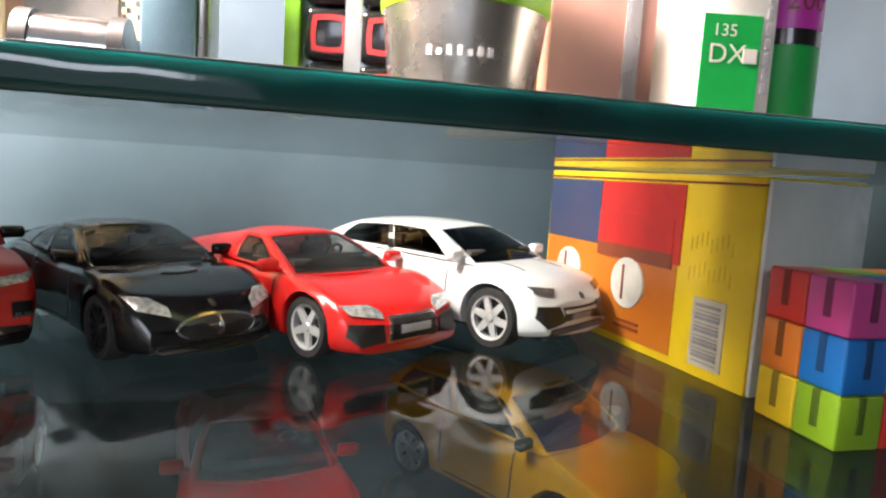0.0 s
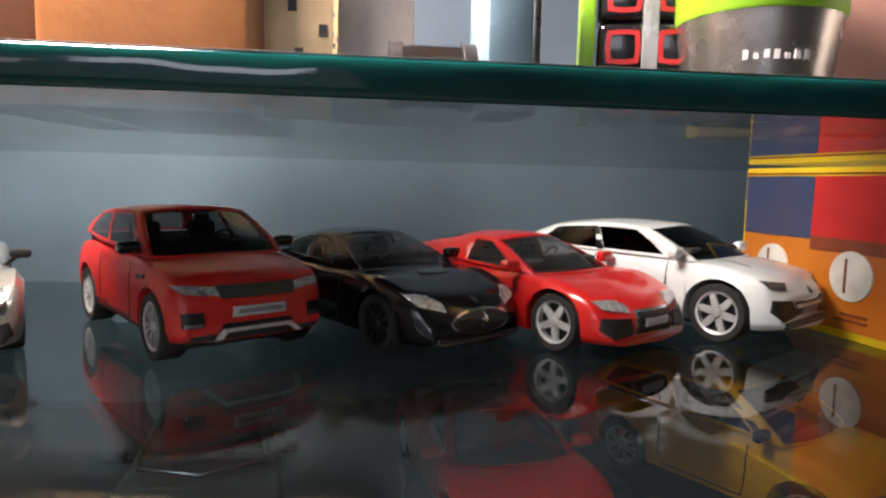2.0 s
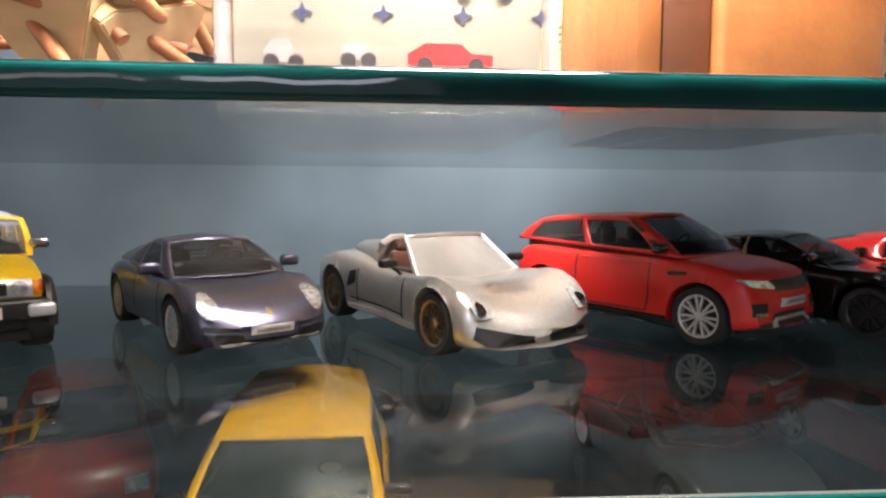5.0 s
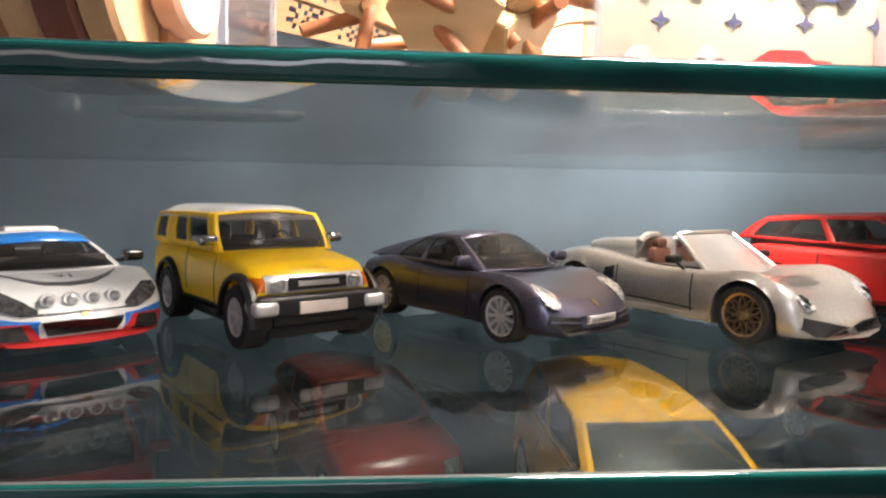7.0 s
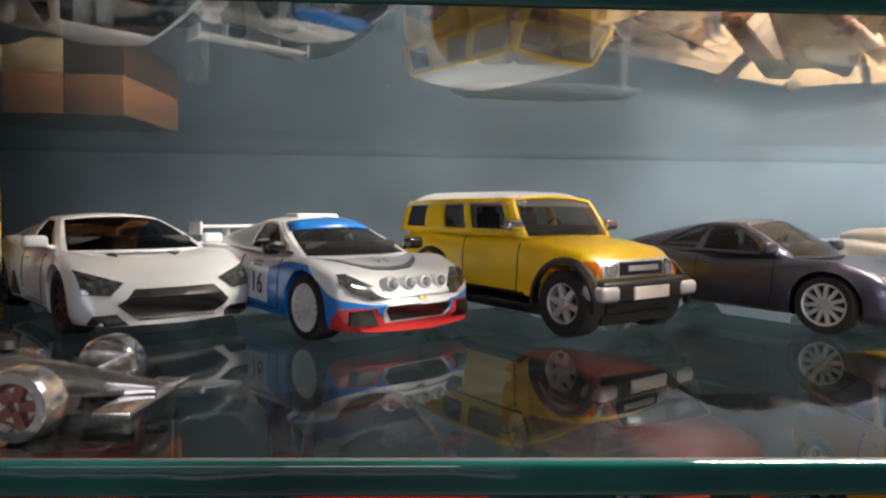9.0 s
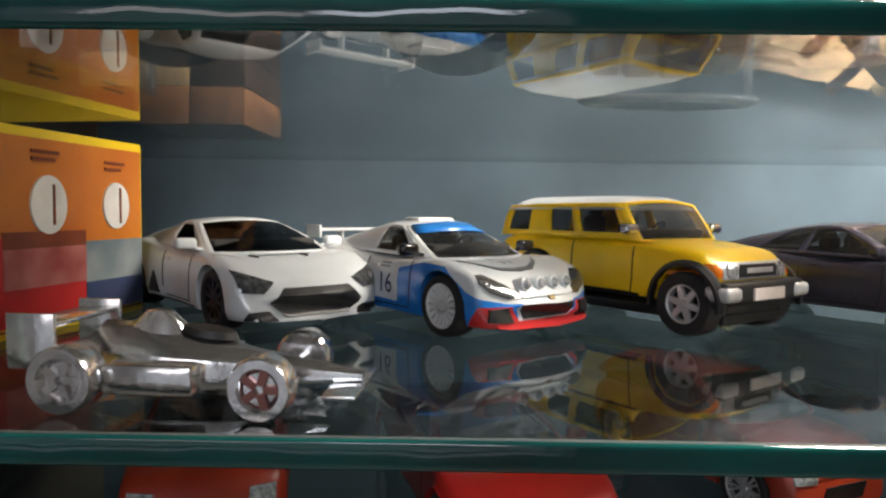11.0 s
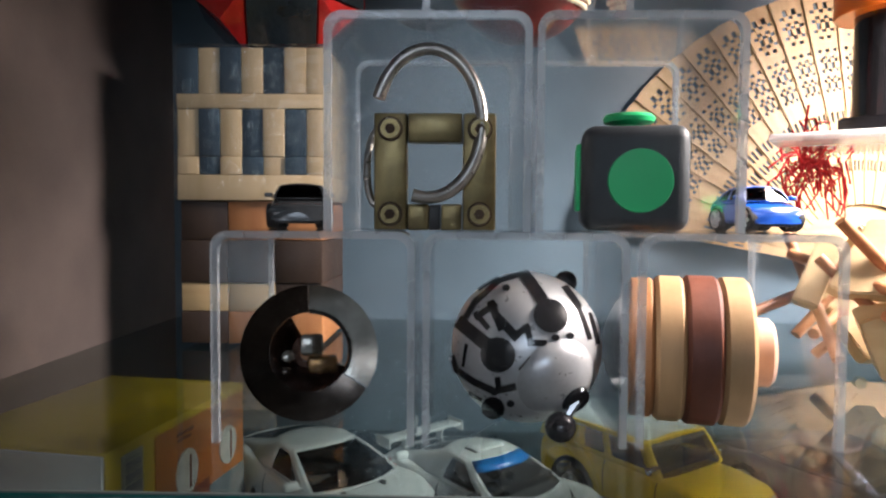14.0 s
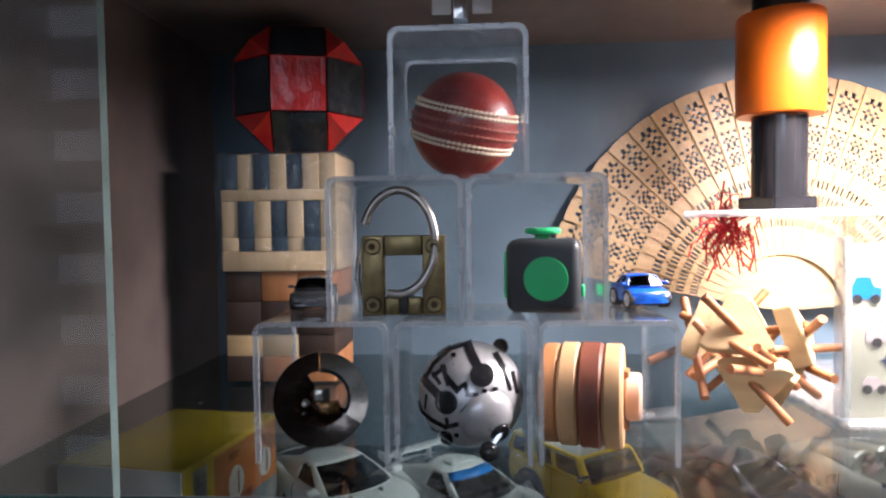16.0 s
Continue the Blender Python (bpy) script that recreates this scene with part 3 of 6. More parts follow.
        a, b_, c = [v * MM / 2 for v in dims]
        return part(pname, box(p.x - a, p.x + a, p.y - b_, p.y + b_, p.z - c, p.z + c, min(a, b_, c) * bev * 2 * 0.95), material, car, plabel)

    if g:
        mx, mz = spec.get("mirror", (g["x"][0] - 0.045, g["z"][0] + 3.0))
        for sg in (1, -1):
            y = sg * (W / 2 * 0.98 + 0.0012)
            mb = box((mx - 0.5) * L - 0.0018, (mx - 0.5) * L + 0.0022, y - 0.0036, y + 0.0036, mz * MM - 0.0018, mz * MM + 0.0022, 0.0014, seg=3)
            tube([((mx - 0.5) * L, sg * yb * 0.95, mz * MM - 0.002), ((mx - 0.5) * L, y, mz * MM - 0.0005)], 0.0007, 6, mb)
            part("wing_mirror", mb, spec.get("mirror_mat", paint), car)
        # door joint and handle
        da, db = spec.get("door", (0.36, 0.62))
        zt = g["z"][0] - 0.5
        zl = spec.get("doorlow", 9)
        for sg in (1, -1):
            ax = "s" if sg == 1 else "l"
            xa, xb = (da - 0.5) * spec["L"], (db - 0.5) * spec["L"]
            for o in (rect(xa - 0.25, xa + 0.25, zl + 3, zt), [(xb - 1.5, zl), (xb - 1.0, zl), (xb + 0.25, zl + 6), (xb + 0.25, zt), (xb - 0.25, zt), (xb - 0.25, zl + 6)], rect(xa + 2, xb - 1.5, zl - 0.25, zl + 0.25)):
                part("door_joint", on_surface(bvh, flat([(p * MM, q * MM) for p, q in o]), ax, 0.00015, 0.0008), INK, body, "dark shut line")
            bump_on("door_handle", xa + 4.5, 0, zt - 2.6, (3.6, 0.9, 0.9), spec.get("handle", paint), ax)
    return car, lay, bump_on, body, bvh


def stand(spec, wheel_x, wheel_y, turn, z=0.0):
    """Pose of a car whose right front wheel stands at the given place, its nose turned by that many degrees from +x."""
    k = spec.get("K", 1.0)
    L, W = spec["L"] * MM * k, spec["W"] * MM * k
    lx, ly = (spec["axles"][1] - 0.5) * L, -W / 2 * 0.9
    c, s = math.cos(radians(turn)), math.sin(radians(turn))
    return pose(wheel_x - (c * lx - s * ly), wheel_y - (s * lx + c * ly), z, 0, 0, turn) @ Matrix.Diagonal((k, k, k, 1))


# ---- room and cabinet ----
def solid(name, x0, x1, y0, y1, z0, z1, material, label, category, bevel=0.0, parent=None):
    ob = part(name, box(x0, x1, y0, y1, z0, z1, bevel), material, parent)
    return ob if parent else tagged(ob, label, category, kind="structure")


XL, XR, YF, YB, ZT = -0.545, 0.435, 0.145, 0.45, 0.346
solid("floor", -2.2, 2.2, -2.3, 1.0, -1.3, -1.2, FLOORM, "pale tiled room floor", "floor")
solid("ceiling", -2.2, 2.2, -2.3, 1.0, 1.35, 1.45, PLASTER, "white plaster ceiling", "ceiling")
solid("wall_west", -2.2, -2.1, -2.3, 1.0, -1.2, 1.35, PLASTER, "off-white plaster wall", "wall")
solid("wall_east", 2.1, 2.2, -2.3, 1.0, -1.2, 1.35, PLASTER, "off-white plaster wall", "wall")
solid("wall_north", -2.1, 2.1, 0.9, 1.0, -1.2, 1.35, PLASTER, "off-white plaster wall behind the cabinet", "wall")
for nm, x0, x1, z0, z1 in (("wall_south", 0.1, 2.1, -1.2, 1.35), ("wall_south_2", -2.1, 0.1, -1.2, -0.9), ("wall_south_3", -2.1, 0.1, 1.3, 1.35)):
    solid(nm, x0, x1, -2.3, -2.2, z0, z1, PLASTER, "off-white plaster wall with a window opening", "wall")
solid("backdrop", -3.0, 1.0, -2.95, -2.9, -1.6, 2.0, DAYLIGHT, "plain bright daylight outside the window", "backdrop")
blind = thing("window_blind", "banded roller blind in the window opening", "blind", pose(-1.0, -2.16, -0.9), kind="structure")
band_mesh = finish(box(-1.1, 1.1, -0.002, 0.002, 0.0, 0.125), "band", BLIND)
for k in range(9):
    o = new("band", band_mesh)
    o.parent = blind
    o.matrix_basis = pose(0, 0, 0.01 + 0.245 * k)

# carcass of the cabinet
solid("cabinet_back", XL - 0.02, XR + 0.02, YB, YB + 0.016, -0.36, ZT + 0.02, BACKWALL, "blue-grey laminate cabinet back panel", "panel")
solid("cabinet_side_left", XL - 0.02, XL, 0.135, YB, -0.36, ZT, SIDEWALL, "brown-grey laminate cabinet side panel", "panel")
solid("cabinet_side_right", XR, XR + 0.02, 0.135, YB, -0.36, ZT, BACKWALL, "grey laminate cabinet side panel", "panel")
solid("cabinet_top", XL - 0.02, XR + 0.02, 0.135, YB, ZT, ZT + 0.02, SIDEWALL, "brown-grey laminate cabinet top panel", "panel")
solid("cabinet_base", XL - 0.02, XR + 0.02, 0.135, YB, -1.2, -0.36, SIDEWALL, "brown-grey laminate cabinet base unit", "panel")


def ripple(x, seed):
    return 0.5 * math.sin(x * 96 + seed) + 0.35 * math.sin(x * 241 + 2.1 * seed) + 0.25 * math.sin(x * 517 + 3.3 * seed)


def glass_shelf(name, z, yf, seed, label, swell=0.00065):
    """A clear pane whose ground front edge is slightly rounded and hand-polished, so that it is not quite true."""
    pane = tagged(part(name, box(XL + 0.002, XR - 0.002, yf + 0.0012, YB - 0.003, z - 0.006, z), GLASS, sharp=1), label, "glass shelf", kind="structure")
    bm, rows = bmesh.new(), []
    n, steps = 420, (-1, -0.97, -0.9, -0.75, -0.5, -0.25, 0, 0.25, 0.5, 0.75, 0.9, 0.97, 1)
    for i in range(n + 1):
        x = XL + 0.002 + (XR - XL - 0.004) * i / n
        w_ = ripple(x, seed)
        rows.append([bm.verts.new((x, yf + swell * q * q + 0.0006 * abs(q) ** 14 + 0.46 * swell * w_ * q * (1 - abs(q) ** 6) + 0.00006 * math.sin(x * 1900 + seed) * abs(q) ** 9, z - 0.003 + 0.00305 * q)) for q in steps])
    for A, B in zip(rows, rows[1:]):
        for a, b_, c, d in zip(A, B, B[1:], A[1:]):
            bm.faces.new((a, b_, c, d))
    part("polished_edge", bm, GEDGE, pane, "dark green polished front edge", sharp=60)
    # Bevel strip whose pale colour paints the bright line along the front edge.
    part("arris_highlight", box(XL + 0.003, XR - 0.003, yf + 0.0008, yf + 0.0022, z - 0.0007, z + 0.0002, 0.0002), BEVEL_GLINT, pane, "bevel painted pale for its highlight")
    return pane


glass_shelf("shelf_middle", 0.0, 0.150, 1.3, "clear glass shelf with a dark green polished edge", 0.0002)
glass_shelf("shelf_upper", 0.081, YF, 2.9, "clear glass shelf with a dark green polished edge")
glass_shelf("shelf_lower", -0.072, 0.152, 4.4, "clear glass shelf with a dark green polished edge")
bm = box(XL + 0.001, -0.4545, 0.124, 0.129, -0.34, ZT - 0.004)
for f in bm.faces:
    f.material_index = 0 if abs(f.normal.y) > 0.9 else 1
DEDGE = mat("door_glass_edge", (0.13, 0.19, 0.185), 0.3, bump=0.1)
door = tagged(part("door_1", bm, [DOORGLASS, DEDGE], sharp=1), "clear sliding glass cabinet door pushed aside", "glass door", kind="structure")
door.visible_shadow = False
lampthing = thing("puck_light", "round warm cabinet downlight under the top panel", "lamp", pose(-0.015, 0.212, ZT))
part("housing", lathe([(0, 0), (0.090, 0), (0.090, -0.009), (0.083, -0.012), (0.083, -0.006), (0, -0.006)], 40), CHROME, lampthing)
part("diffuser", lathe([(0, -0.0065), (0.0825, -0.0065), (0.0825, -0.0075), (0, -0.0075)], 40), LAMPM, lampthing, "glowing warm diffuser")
clip = thing("door_catch", "small nickel door catch under the cabinet top", "catch", pose(-0.32, 0.30, ZT))
part("plate", box(-0.014, 0.014, -0.012, 0.012, -0.004, 0.0, 0.0008), STEEL, clip)
part("arm", box(-0.006, 0.004, -0.008, 0.006, -0.024, -0.003, 0.0012), CHROME, clip)
for x in (-0.0125, 0.0125):
    part("tab", box(x - 0.006, x + 0.006, -0.012, -0.010, -0.022, -0.008, 0.0006), P_WHITE, clip)

# ---- the cars in the row ----
S_URUS = dict(K=1.13, L=128, W=52, wr=11, axles=(0.19, 0.80), paint=P_WHITE, spokes=6, style="star", rim=RIMSIL, bow=7, rake=3,
              top=[(0, 27), (0.05, 30), (0.25, 30.5), (0.62, 30), (0.80, 29), (0.93, 26), (0.98, 22.5), (1, 19)], sh=[(0, 24), (0.1, 29), (0.6, 28.5), (0.8, 28), (0.93, 24.5), (1, 17)],
              wid=[(0, 0.80), (0.04, 0.93), (0.2, 1), (0.5, 0.95), (0.8, 1), (0.93, 0.95), (0.98, 0.88), (1, 0.80)], bot=[(0, 11), (0.1, 7), (0.9, 6), (1, 8)], door=(0.38, 0.64), track=0.96,
              cabin=dict(x=(0.72, 0.53, 0.14, 0.02), z=(28.5, 29, 39.5, 37), y=(0.90, 0.70), windows=[(0.12, 0.44), (0.48, 0.86)], glass=TINTGLASS, pillar=[(0.44, 0.48)], crown=1.8))
S_R8 = dict(K=1.16, L=124, W=54, wr=9.8, axles=(0.20, 0.80), paint=P_RED, spokes=5, style="star", bow=7, rake=3, seat=DARK,
            top=[(0, 24), (0.05, 27), (0.25, 27), (0.55, 25), (0.8, 22.5), (0.92, 18.5), (0.98, 15.5), (1, 13)], sh=[(0, 23), (0.2, 26.5), (0.5, 23.5), (0.8, 24), (0.92, 18.5), (1, 11.5)],
            wid=[(0, 0.86), (0.05, 0.95), (0.2, 1), (0.5, 0.94), (0.8, 1), (0.93, 0.95), (1, 0.80)], bot=[(0, 8), (0.1, 5), (0.9, 4.5), (1, 5)], door=(0.42, 0.66), doorlow=7, track=0.96,
            cabin=dict(x=(0.70, 0.50, 0.36, 0.08), z=(23.5, 26, 34, 33.5), y=(0.84, 0.62), windows=[(0.10, 0.42)], crown=0.6, bow=5))
S_MAS = dict(K=1.14, L=128, W=51, wr=9.8, axles=(0.19, 0.79), paint=P_BLACK, spokes=10, style="bar", rim=RIMBLK, bow=8, rake=2,
             top=[(0, 24), (0.05, 27), (0.25, 27.5), (0.6, 26.5), (0.8, 24.5), (0.93, 20), (0.98, 16), (1, 13)], sh=[(0, 22), (0.2, 26.5), (0.5, 24), (0.8, 25), (0.92, 20), (1, 12)],
             wid=[(0, 0.84), (0.05, 0.94), (0.2, 1), (0.5, 0.93), (0.8, 0.99), (0.93, 0.92), (1, 0.74)], bot=[(0, 8), (0.1, 5), (0.9, 4.5), (1, 5.5)], door=(0.37, 0.62), doorlow=7, mirror_mat=P_BLACK, track=0.96,
             cabin=dict(x=(0.68, 0.49, 0.33, 0.08), z=(25, 27, 35, 34), y=(0.85, 0.63), windows=[(0.10, 0.42), (0.46, 0.68)], crown=0.8, bow=5))
S_RR = dict(K=1.1, L=120, W=53, wr=10.8, axles=(0.19, 0.80), paint=P_RED2, spokes=7, style="fork", rim=RIMSIL, bow=6, rake=2, seat=DARK,
            top=[(0, 28), (0.05, 31), (0.25, 32), (0.62, 32), (0.8, 31), (0.93, 28.5), (0.98, 25), (1, 21)], sh=[(0, 26), (0.1, 31), (0.6, 30.5), (0.8, 29.5), (0.93, 26.5), (1, 19)],
            wid=[(0, 0.84), (0.04, 0.95), (0.2, 1), (0.5, 0.96), (0.8, 1), (0.93, 0.96), (1, 0.84)], bot=[(0, 10), (0.1, 7), (0.88, 6.5), (1, 9)], door=(0.34, 0.63), doorlow=10, mirror_mat=BUTTONBLK, track=0.97,
            cabin=dict(x=(0.72, 0.53, 0.10, 0.02), z=(31, 33.5, 45, 42), y=(0.90, 0.72), windows=[(0.10, 0.46), (0.50, 0.92)], crown=1.0, bow=5, pillar=[(0.03, 0.08)]))
S_SPY = dict(K=1.19, L=126, W=54, wr=9.9, axles=(0.20, 0.79), paint=P_SILVER, spokes=10, style="mesh", rim=mat("copper_rim", (0.42, 0.30, 0.18), 0.3, 0.85), bow=10, rake=3, seat=BROWNSEAT,
             top=[(0, 23), (0.06, 26), (0.25, 26.5), (0.38, 25), (0.42, 21.5), (0.62, 21.5), (0.66, 22.5), (0.8, 20), (0.92, 15.5), (0.98, 12.5), (1, 10)], sh=[(0, 21), (0.2, 26.5), (0.5, 22.5), (0.66, 22.8), (0.8, 25), (0.9, 20.5), (1, 9.5)],
             wid=[(0, 0.82), (0.05, 0.93), (0.2, 1), (0.5, 0.9), (0.8, 1), (0.93, 0.94), (1, 0.74)], bot=[(0, 8), (0.1, 5), (0.9, 4.5), (1, 5)], track=0.97)
S_P911 = dict(K=1.12, L=120, W=50, wr=9.5, axles=(0.20, 0.78), paint=P_PURPLE, spokes=11, style="bar", rim=RIMSIL, bow=8, rake=2, seat=BROWNSEAT,
              top=[(0, 21), (0.05, 24.5), (0.25, 26), (0.6, 24.5), (0.8, 21.5), (0.92, 17.5), (0.98, 14), (1, 11.5)], sh=[(0, 20), (0.2, 25), (0.5, 22.5), (0.8, 24), (0.91, 19.5), (1, 10.5)],
              wid=[(0, 0.82), (0.05, 0.93), (0.2, 1), (0.5, 0.92), (0.8, 0.97), (0.93, 0.91), (1, 0.74)], bot=[(0, 8), (0.1, 5), (0.9, 4.5), (1, 5.5)], door=(0.40, 0.64), doorlow=7, mirror_mat=P_PURPLE, track=0.96,
              cabin=dict(x=(0.68, 0.51, 0.33, 0.06), z=(23.5, 24.5, 34.5, 33), y=(0.85, 0.64), windows=[(0.10, 0.44), (0.48, 0.72)], crown=1.0, bow=5))
S_FJ = dict(soft=5, K=1.01, L=118, W=52, wr=11.5, rim_ratio=0.60, axles=(0.2415, 0.888), paint=P_YELLOW, spokes=6, style="star", rim=RIMSIL, bow=3, rake=1, ww=9.5, seat=DARK,
            top=[(0, 31), (0.03, 33.5), (0.25, 34), (0.62, 34), (0.8, 33), (0.93, 31), (0.975, 28.6), (1, 25.5)], sh=[(0, 30), (0.1, 33), (0.6, 32.5), (0.8, 31.5), (0.93, 29.3), (1, 24)],
            wid=[(0, 0.88), (0.04, 0.94), (0.2, 0.96), (0.5, 0.94), (0.8, 0.95), (0.93, 0.93), (1, 0.86)], bot=[(0, 14), (0.1, 11), (0.88, 11), (1, 14)], door=(0.42, 0.69), doorlow=13, mirror_mat=CHROME, track=1.0,
            mirror=(0.688, 37), cabin=dict(x=(0.714, 0.63, 0.0525, 0.016), z=(32.5, 32.5, 47.0, 46.0), y=(0.925, 0.86), windows=[(0.07, 0.34), (0.40, 0.57), (0.76, 0.94)], crown=0.5, bow=2, tail=0.96, sill=0.20, swell=0, glass=CARGLASS, screen=clear("upright_screen", (0.42, 0.41, 0.40), 1.12, 0.12, 0.03, dust=0.05)))
S_LOT = dict(K=1.13, L=116, W=53, wr=9.6, axles=(0.20, 0.78), paint=P_RALLY, spokes=16, style="bar", rim=RIMWHT, hub=RIMWHT, bow=10, rake=3,
             top=[(0, 23), (0.05, 25), (0.25, 25), (0.6, 24), (0.8, 21.5), (0.92, 17.5), (0.98, 14), (1, 11.5)], sh=[(0, 22), (0.2, 25.5), (0.5, 22), (0.8, 24), (0.91, 19.5), (1, 10.5)],
             wid=[(0, 0.86), (0.05, 0.95), (0.2, 1), (0.5, 0.90), (0.8, 1), (0.93, 0.95), (1, 0.78)], bot=[(0, 7), (0.1, 4.5), (0.9, 4), (1, 4.5)], door=(0.42, 0.64), doorlow=7, mirror_mat=BUTTONBLK, track=0.97,
             cabin=dict(x=(0.70, 0.50, 0.36, 0.10), z=(23, 25, 33.5, 33), y=(0.80, 0.56), windows=[(0.10, 0.46)], crown=0.6, bow=6, paint=P_WHITE, swell=0))
S_ZEN = dict(K=1.13, L=124, W=55, wr=9.8, axles=(0.19, 0.79), paint=P_WHITE, spokes=10, style="bar", rim=RIMBLK, bow=9, rake=3,
             top=[(0, 24), (0.05, 26.5), (0.25, 26.5), (0.6, 24.5), (0.8, 21.5), (0.92, 17.5), (0.98, 14.5), (1, 12)], sh=[(0, 23), (0.2, 27), (0.5, 23), (0.8, 24.5), (0.92, 19), (1, 11)],
             wid=[(0, 0.86), (0.05, 0.95), (0.2, 1), (0.5, 0.93), (0.8, 1), (0.93, 0.96), (1, 0.80)], bot=[(0, 7), (0.1, 4.5), (0.9, 4), (1, 4.5)], door=(0.42, 0.64), doorlow=7, track=0.95,
             cabin=dict(x=(0.70, 0.48, 0.33, 0.08), z=(23.5, 25.5, 33.5, 32.5), y=(0.84, 0.60), windows=[(0.10, 0.42)], glass=TINTGLASS, crown=0.8, bow=6))

YAW = -55


def five(o):
    return [(-y, z) for y, z in o]


# white coupe-like SUV
car, lay, knob, body, bvh = toy_car("toy_suv", "white die-cast coupe SUV with tinted windows", S_URUS, stand(S_URUS, 0.275, 0.298, YAW))
lay("headlight", [(13, 23.5), (23, 24.5), (22, 22), (15, 21)], "f", LAMPDRK, 0.0005, True, "dark slanted headlamp")
lay("air_intake", [(10, 11.5), (13, 17.5), (22, 18), (23, 14), (20, 10.5)], "f", BLACK, 0.0005, True)
lay("grille", [(-10, 12), (10, 12), (11, 17), (-11, 17)], "f", BLACK, 0.0005)
lay("grille_bar", rect(-10.5, 10.5, 15.0, 16.2), "f", P_WHITE, 0.001)
lay("number_plate", rect(-6, 6, 12.4, 14.6), "f", GREYBAR, 0.0012)
lay("splitter", [(-20, 8.2), (20, 8.2), (17, 10), (-17, 10)], "f", BLACK, 0.0006)
lay("badge", ellipse(0, 20.5, 1, 1.2, 8), "f", BLACK, 0.0006)
lay("sill_trim", rect(-27, 22, 6.4, 8.2), "s", BLACK, 0.0003, True)
# Black strips paint the shade line of the bonnet creases.
lay("bonnet_crease", [(22, 9), (44, 12), (44, 12.6), (22, 9.8)], "t", INK, 0.0001, True)

# red sports coupe
car, lay, knob, body, bvh = toy_car("toy_coupe", "glossy red die-cast sports coupe with silver side blades", S_R8, stand(S_R8, 0.203, 0.286, YAW))
lay("headlight", [(12, 14.5), (22, 16), (24, 18.5), (14, 18.2), (11.5, 16.5)], "f", LAMPGLS, 0.0006, True, "clear silver headlamp")
lay("air_intake", [(12, 7.5), (12.5, 13), (23, 13.5), (24, 10), (21, 7)], "f", BLACK, 0.0006, True)
lay("grille_rim", [(-10.8, 7), (10.8, 7), (10, 15.2), (-10, 15.2)], "f", CHROME, 0.0005)
lay("grille", [(-10, 7.7), (10, 7.7), (9.3, 14.6), (-9.3, 14.6)], "f", BLACK, 0.0009)
lay("number_plate", rect(-6.5, 6.5, 9.8, 12.4), "f", PLATEM, 0.0013)
lay("side_blade", [(-21, 12), (-16.5, 12), (-15.5, 24), (-21, 24)], "s", RIMSIL, 0.0005, True, "silver side blade")
lay("blade_grip", ellipse(-18.4, 21.5, 0.9, 0.9, 10), "s", INK, 0.0009, True)

# black grand tourer
car, lay, knob, body, bvh = toy_car("toy_coupe", "black die-cast grand touring coupe with oval grille", S_MAS, stand(S_MAS, 0.136, 0.285, YAW))
lay("headlight", [(13, 15.5), (21, 17.5), (23, 21), (17, 20.5), (13, 18)], "f", LAMPGLS, 0.0006, True, "clear slanted headlamp")
lay("grille_rim", ellipse(0, 12, 12.5, 4.2, 28), "f", CHROME, 0.0005)
lay("grille", ellipse(0, 12, 11.8, 3.6, 28), "f", BLACK, 0.0009)
lay("badge", [(-1.3, 10.5), (0, 9.6), (1.3, 10.5), (0.4, 14), (0, 15.5), (-0.4, 14)], "f", CHROME, 0.0014)
lay("badge", ellipse(0, 18.2, 1, 1, 10), "f", CHROME, 0.0006)
lay("bonnet_scoop", [(33, -4.5), (38, -6), (39, 0), (38, 6), (33, 4.5)], "t", BUTTONBLK, 0.0005)
lay("front_lip", [(-19, 5.8), (19, 5.8), (17, 7.6), (-17, 7.6)], "f", BLACK, 0.0008)
part("wiper", tube([(0.022, -0.012, 0.0285), (0.017, 0.0, 0.0305), (0.015, 0.010, 0.0300)], 0.0004, 6), BLACK, car)

# red compact SUV
car, lay, knob, body, bvh = toy_car("toy_suv", "matt red die-cast three-door SUV with black mirrors", S_RR, stand(S_RR, 0.0605, 0.277, YAW))
lay("headlight", [(12, 22), (22, 22.8), (25, 25.5), (13, 24.6)], "f", LAMPGLS, 0.0006, True, "clear narrow headlamp")
lay("grille", [(-12, 21.3), (12, 21.3), (12.8, 25), (-12.8, 25)], "f", BLACK, 0.0007, plabel="black mesh grille")
lay("fog_lamp_recess", rect(17, 23, 13, 17.5), "f", BLACK, 0.0005, True)
lay("fog_lamp", rect(17.6, 22.6, 13.2, 14.4), "f", CHROME, 0.0010, True)
lay("number_plate", rect(-8.5, 8.5, 15.5, 18.6), "f", PLATEM, 0.0009)
lay("lettering", rect(-7, 7, 16.4, 17.7), "f", GREYBAR, 0.0013)
lay("lower_grille", [(-13, 9.4), (13, 9.4), (11, 13.5), (-11, 13.5)], "f", BLACK, 0.0005)
lay("skid_plate", [(-16, 7.6), (-11, 12), (11, 12), (16, 7.6), (14, 7.6), (10, 10.8), (-10, 10.8), (-14, 7.6)], "f", RIMSIL, 0.0011, plabel="silver skid plate")
lay("side_vent", [(24, 24.5), (31, 25.2), (31, 26.4), (23.5, 25.8)], "s", BLACK, 0.0005, True)
lay("sill_trim", rect(-24, 23, 6.8, 9), "s", BLACK, 0.0004, True)
lay("lower_bumper", [(-22, 8.6), (22, 8.6), (21, 10.5), (-21, 10.5)], "f", BLACK, 0.0003)

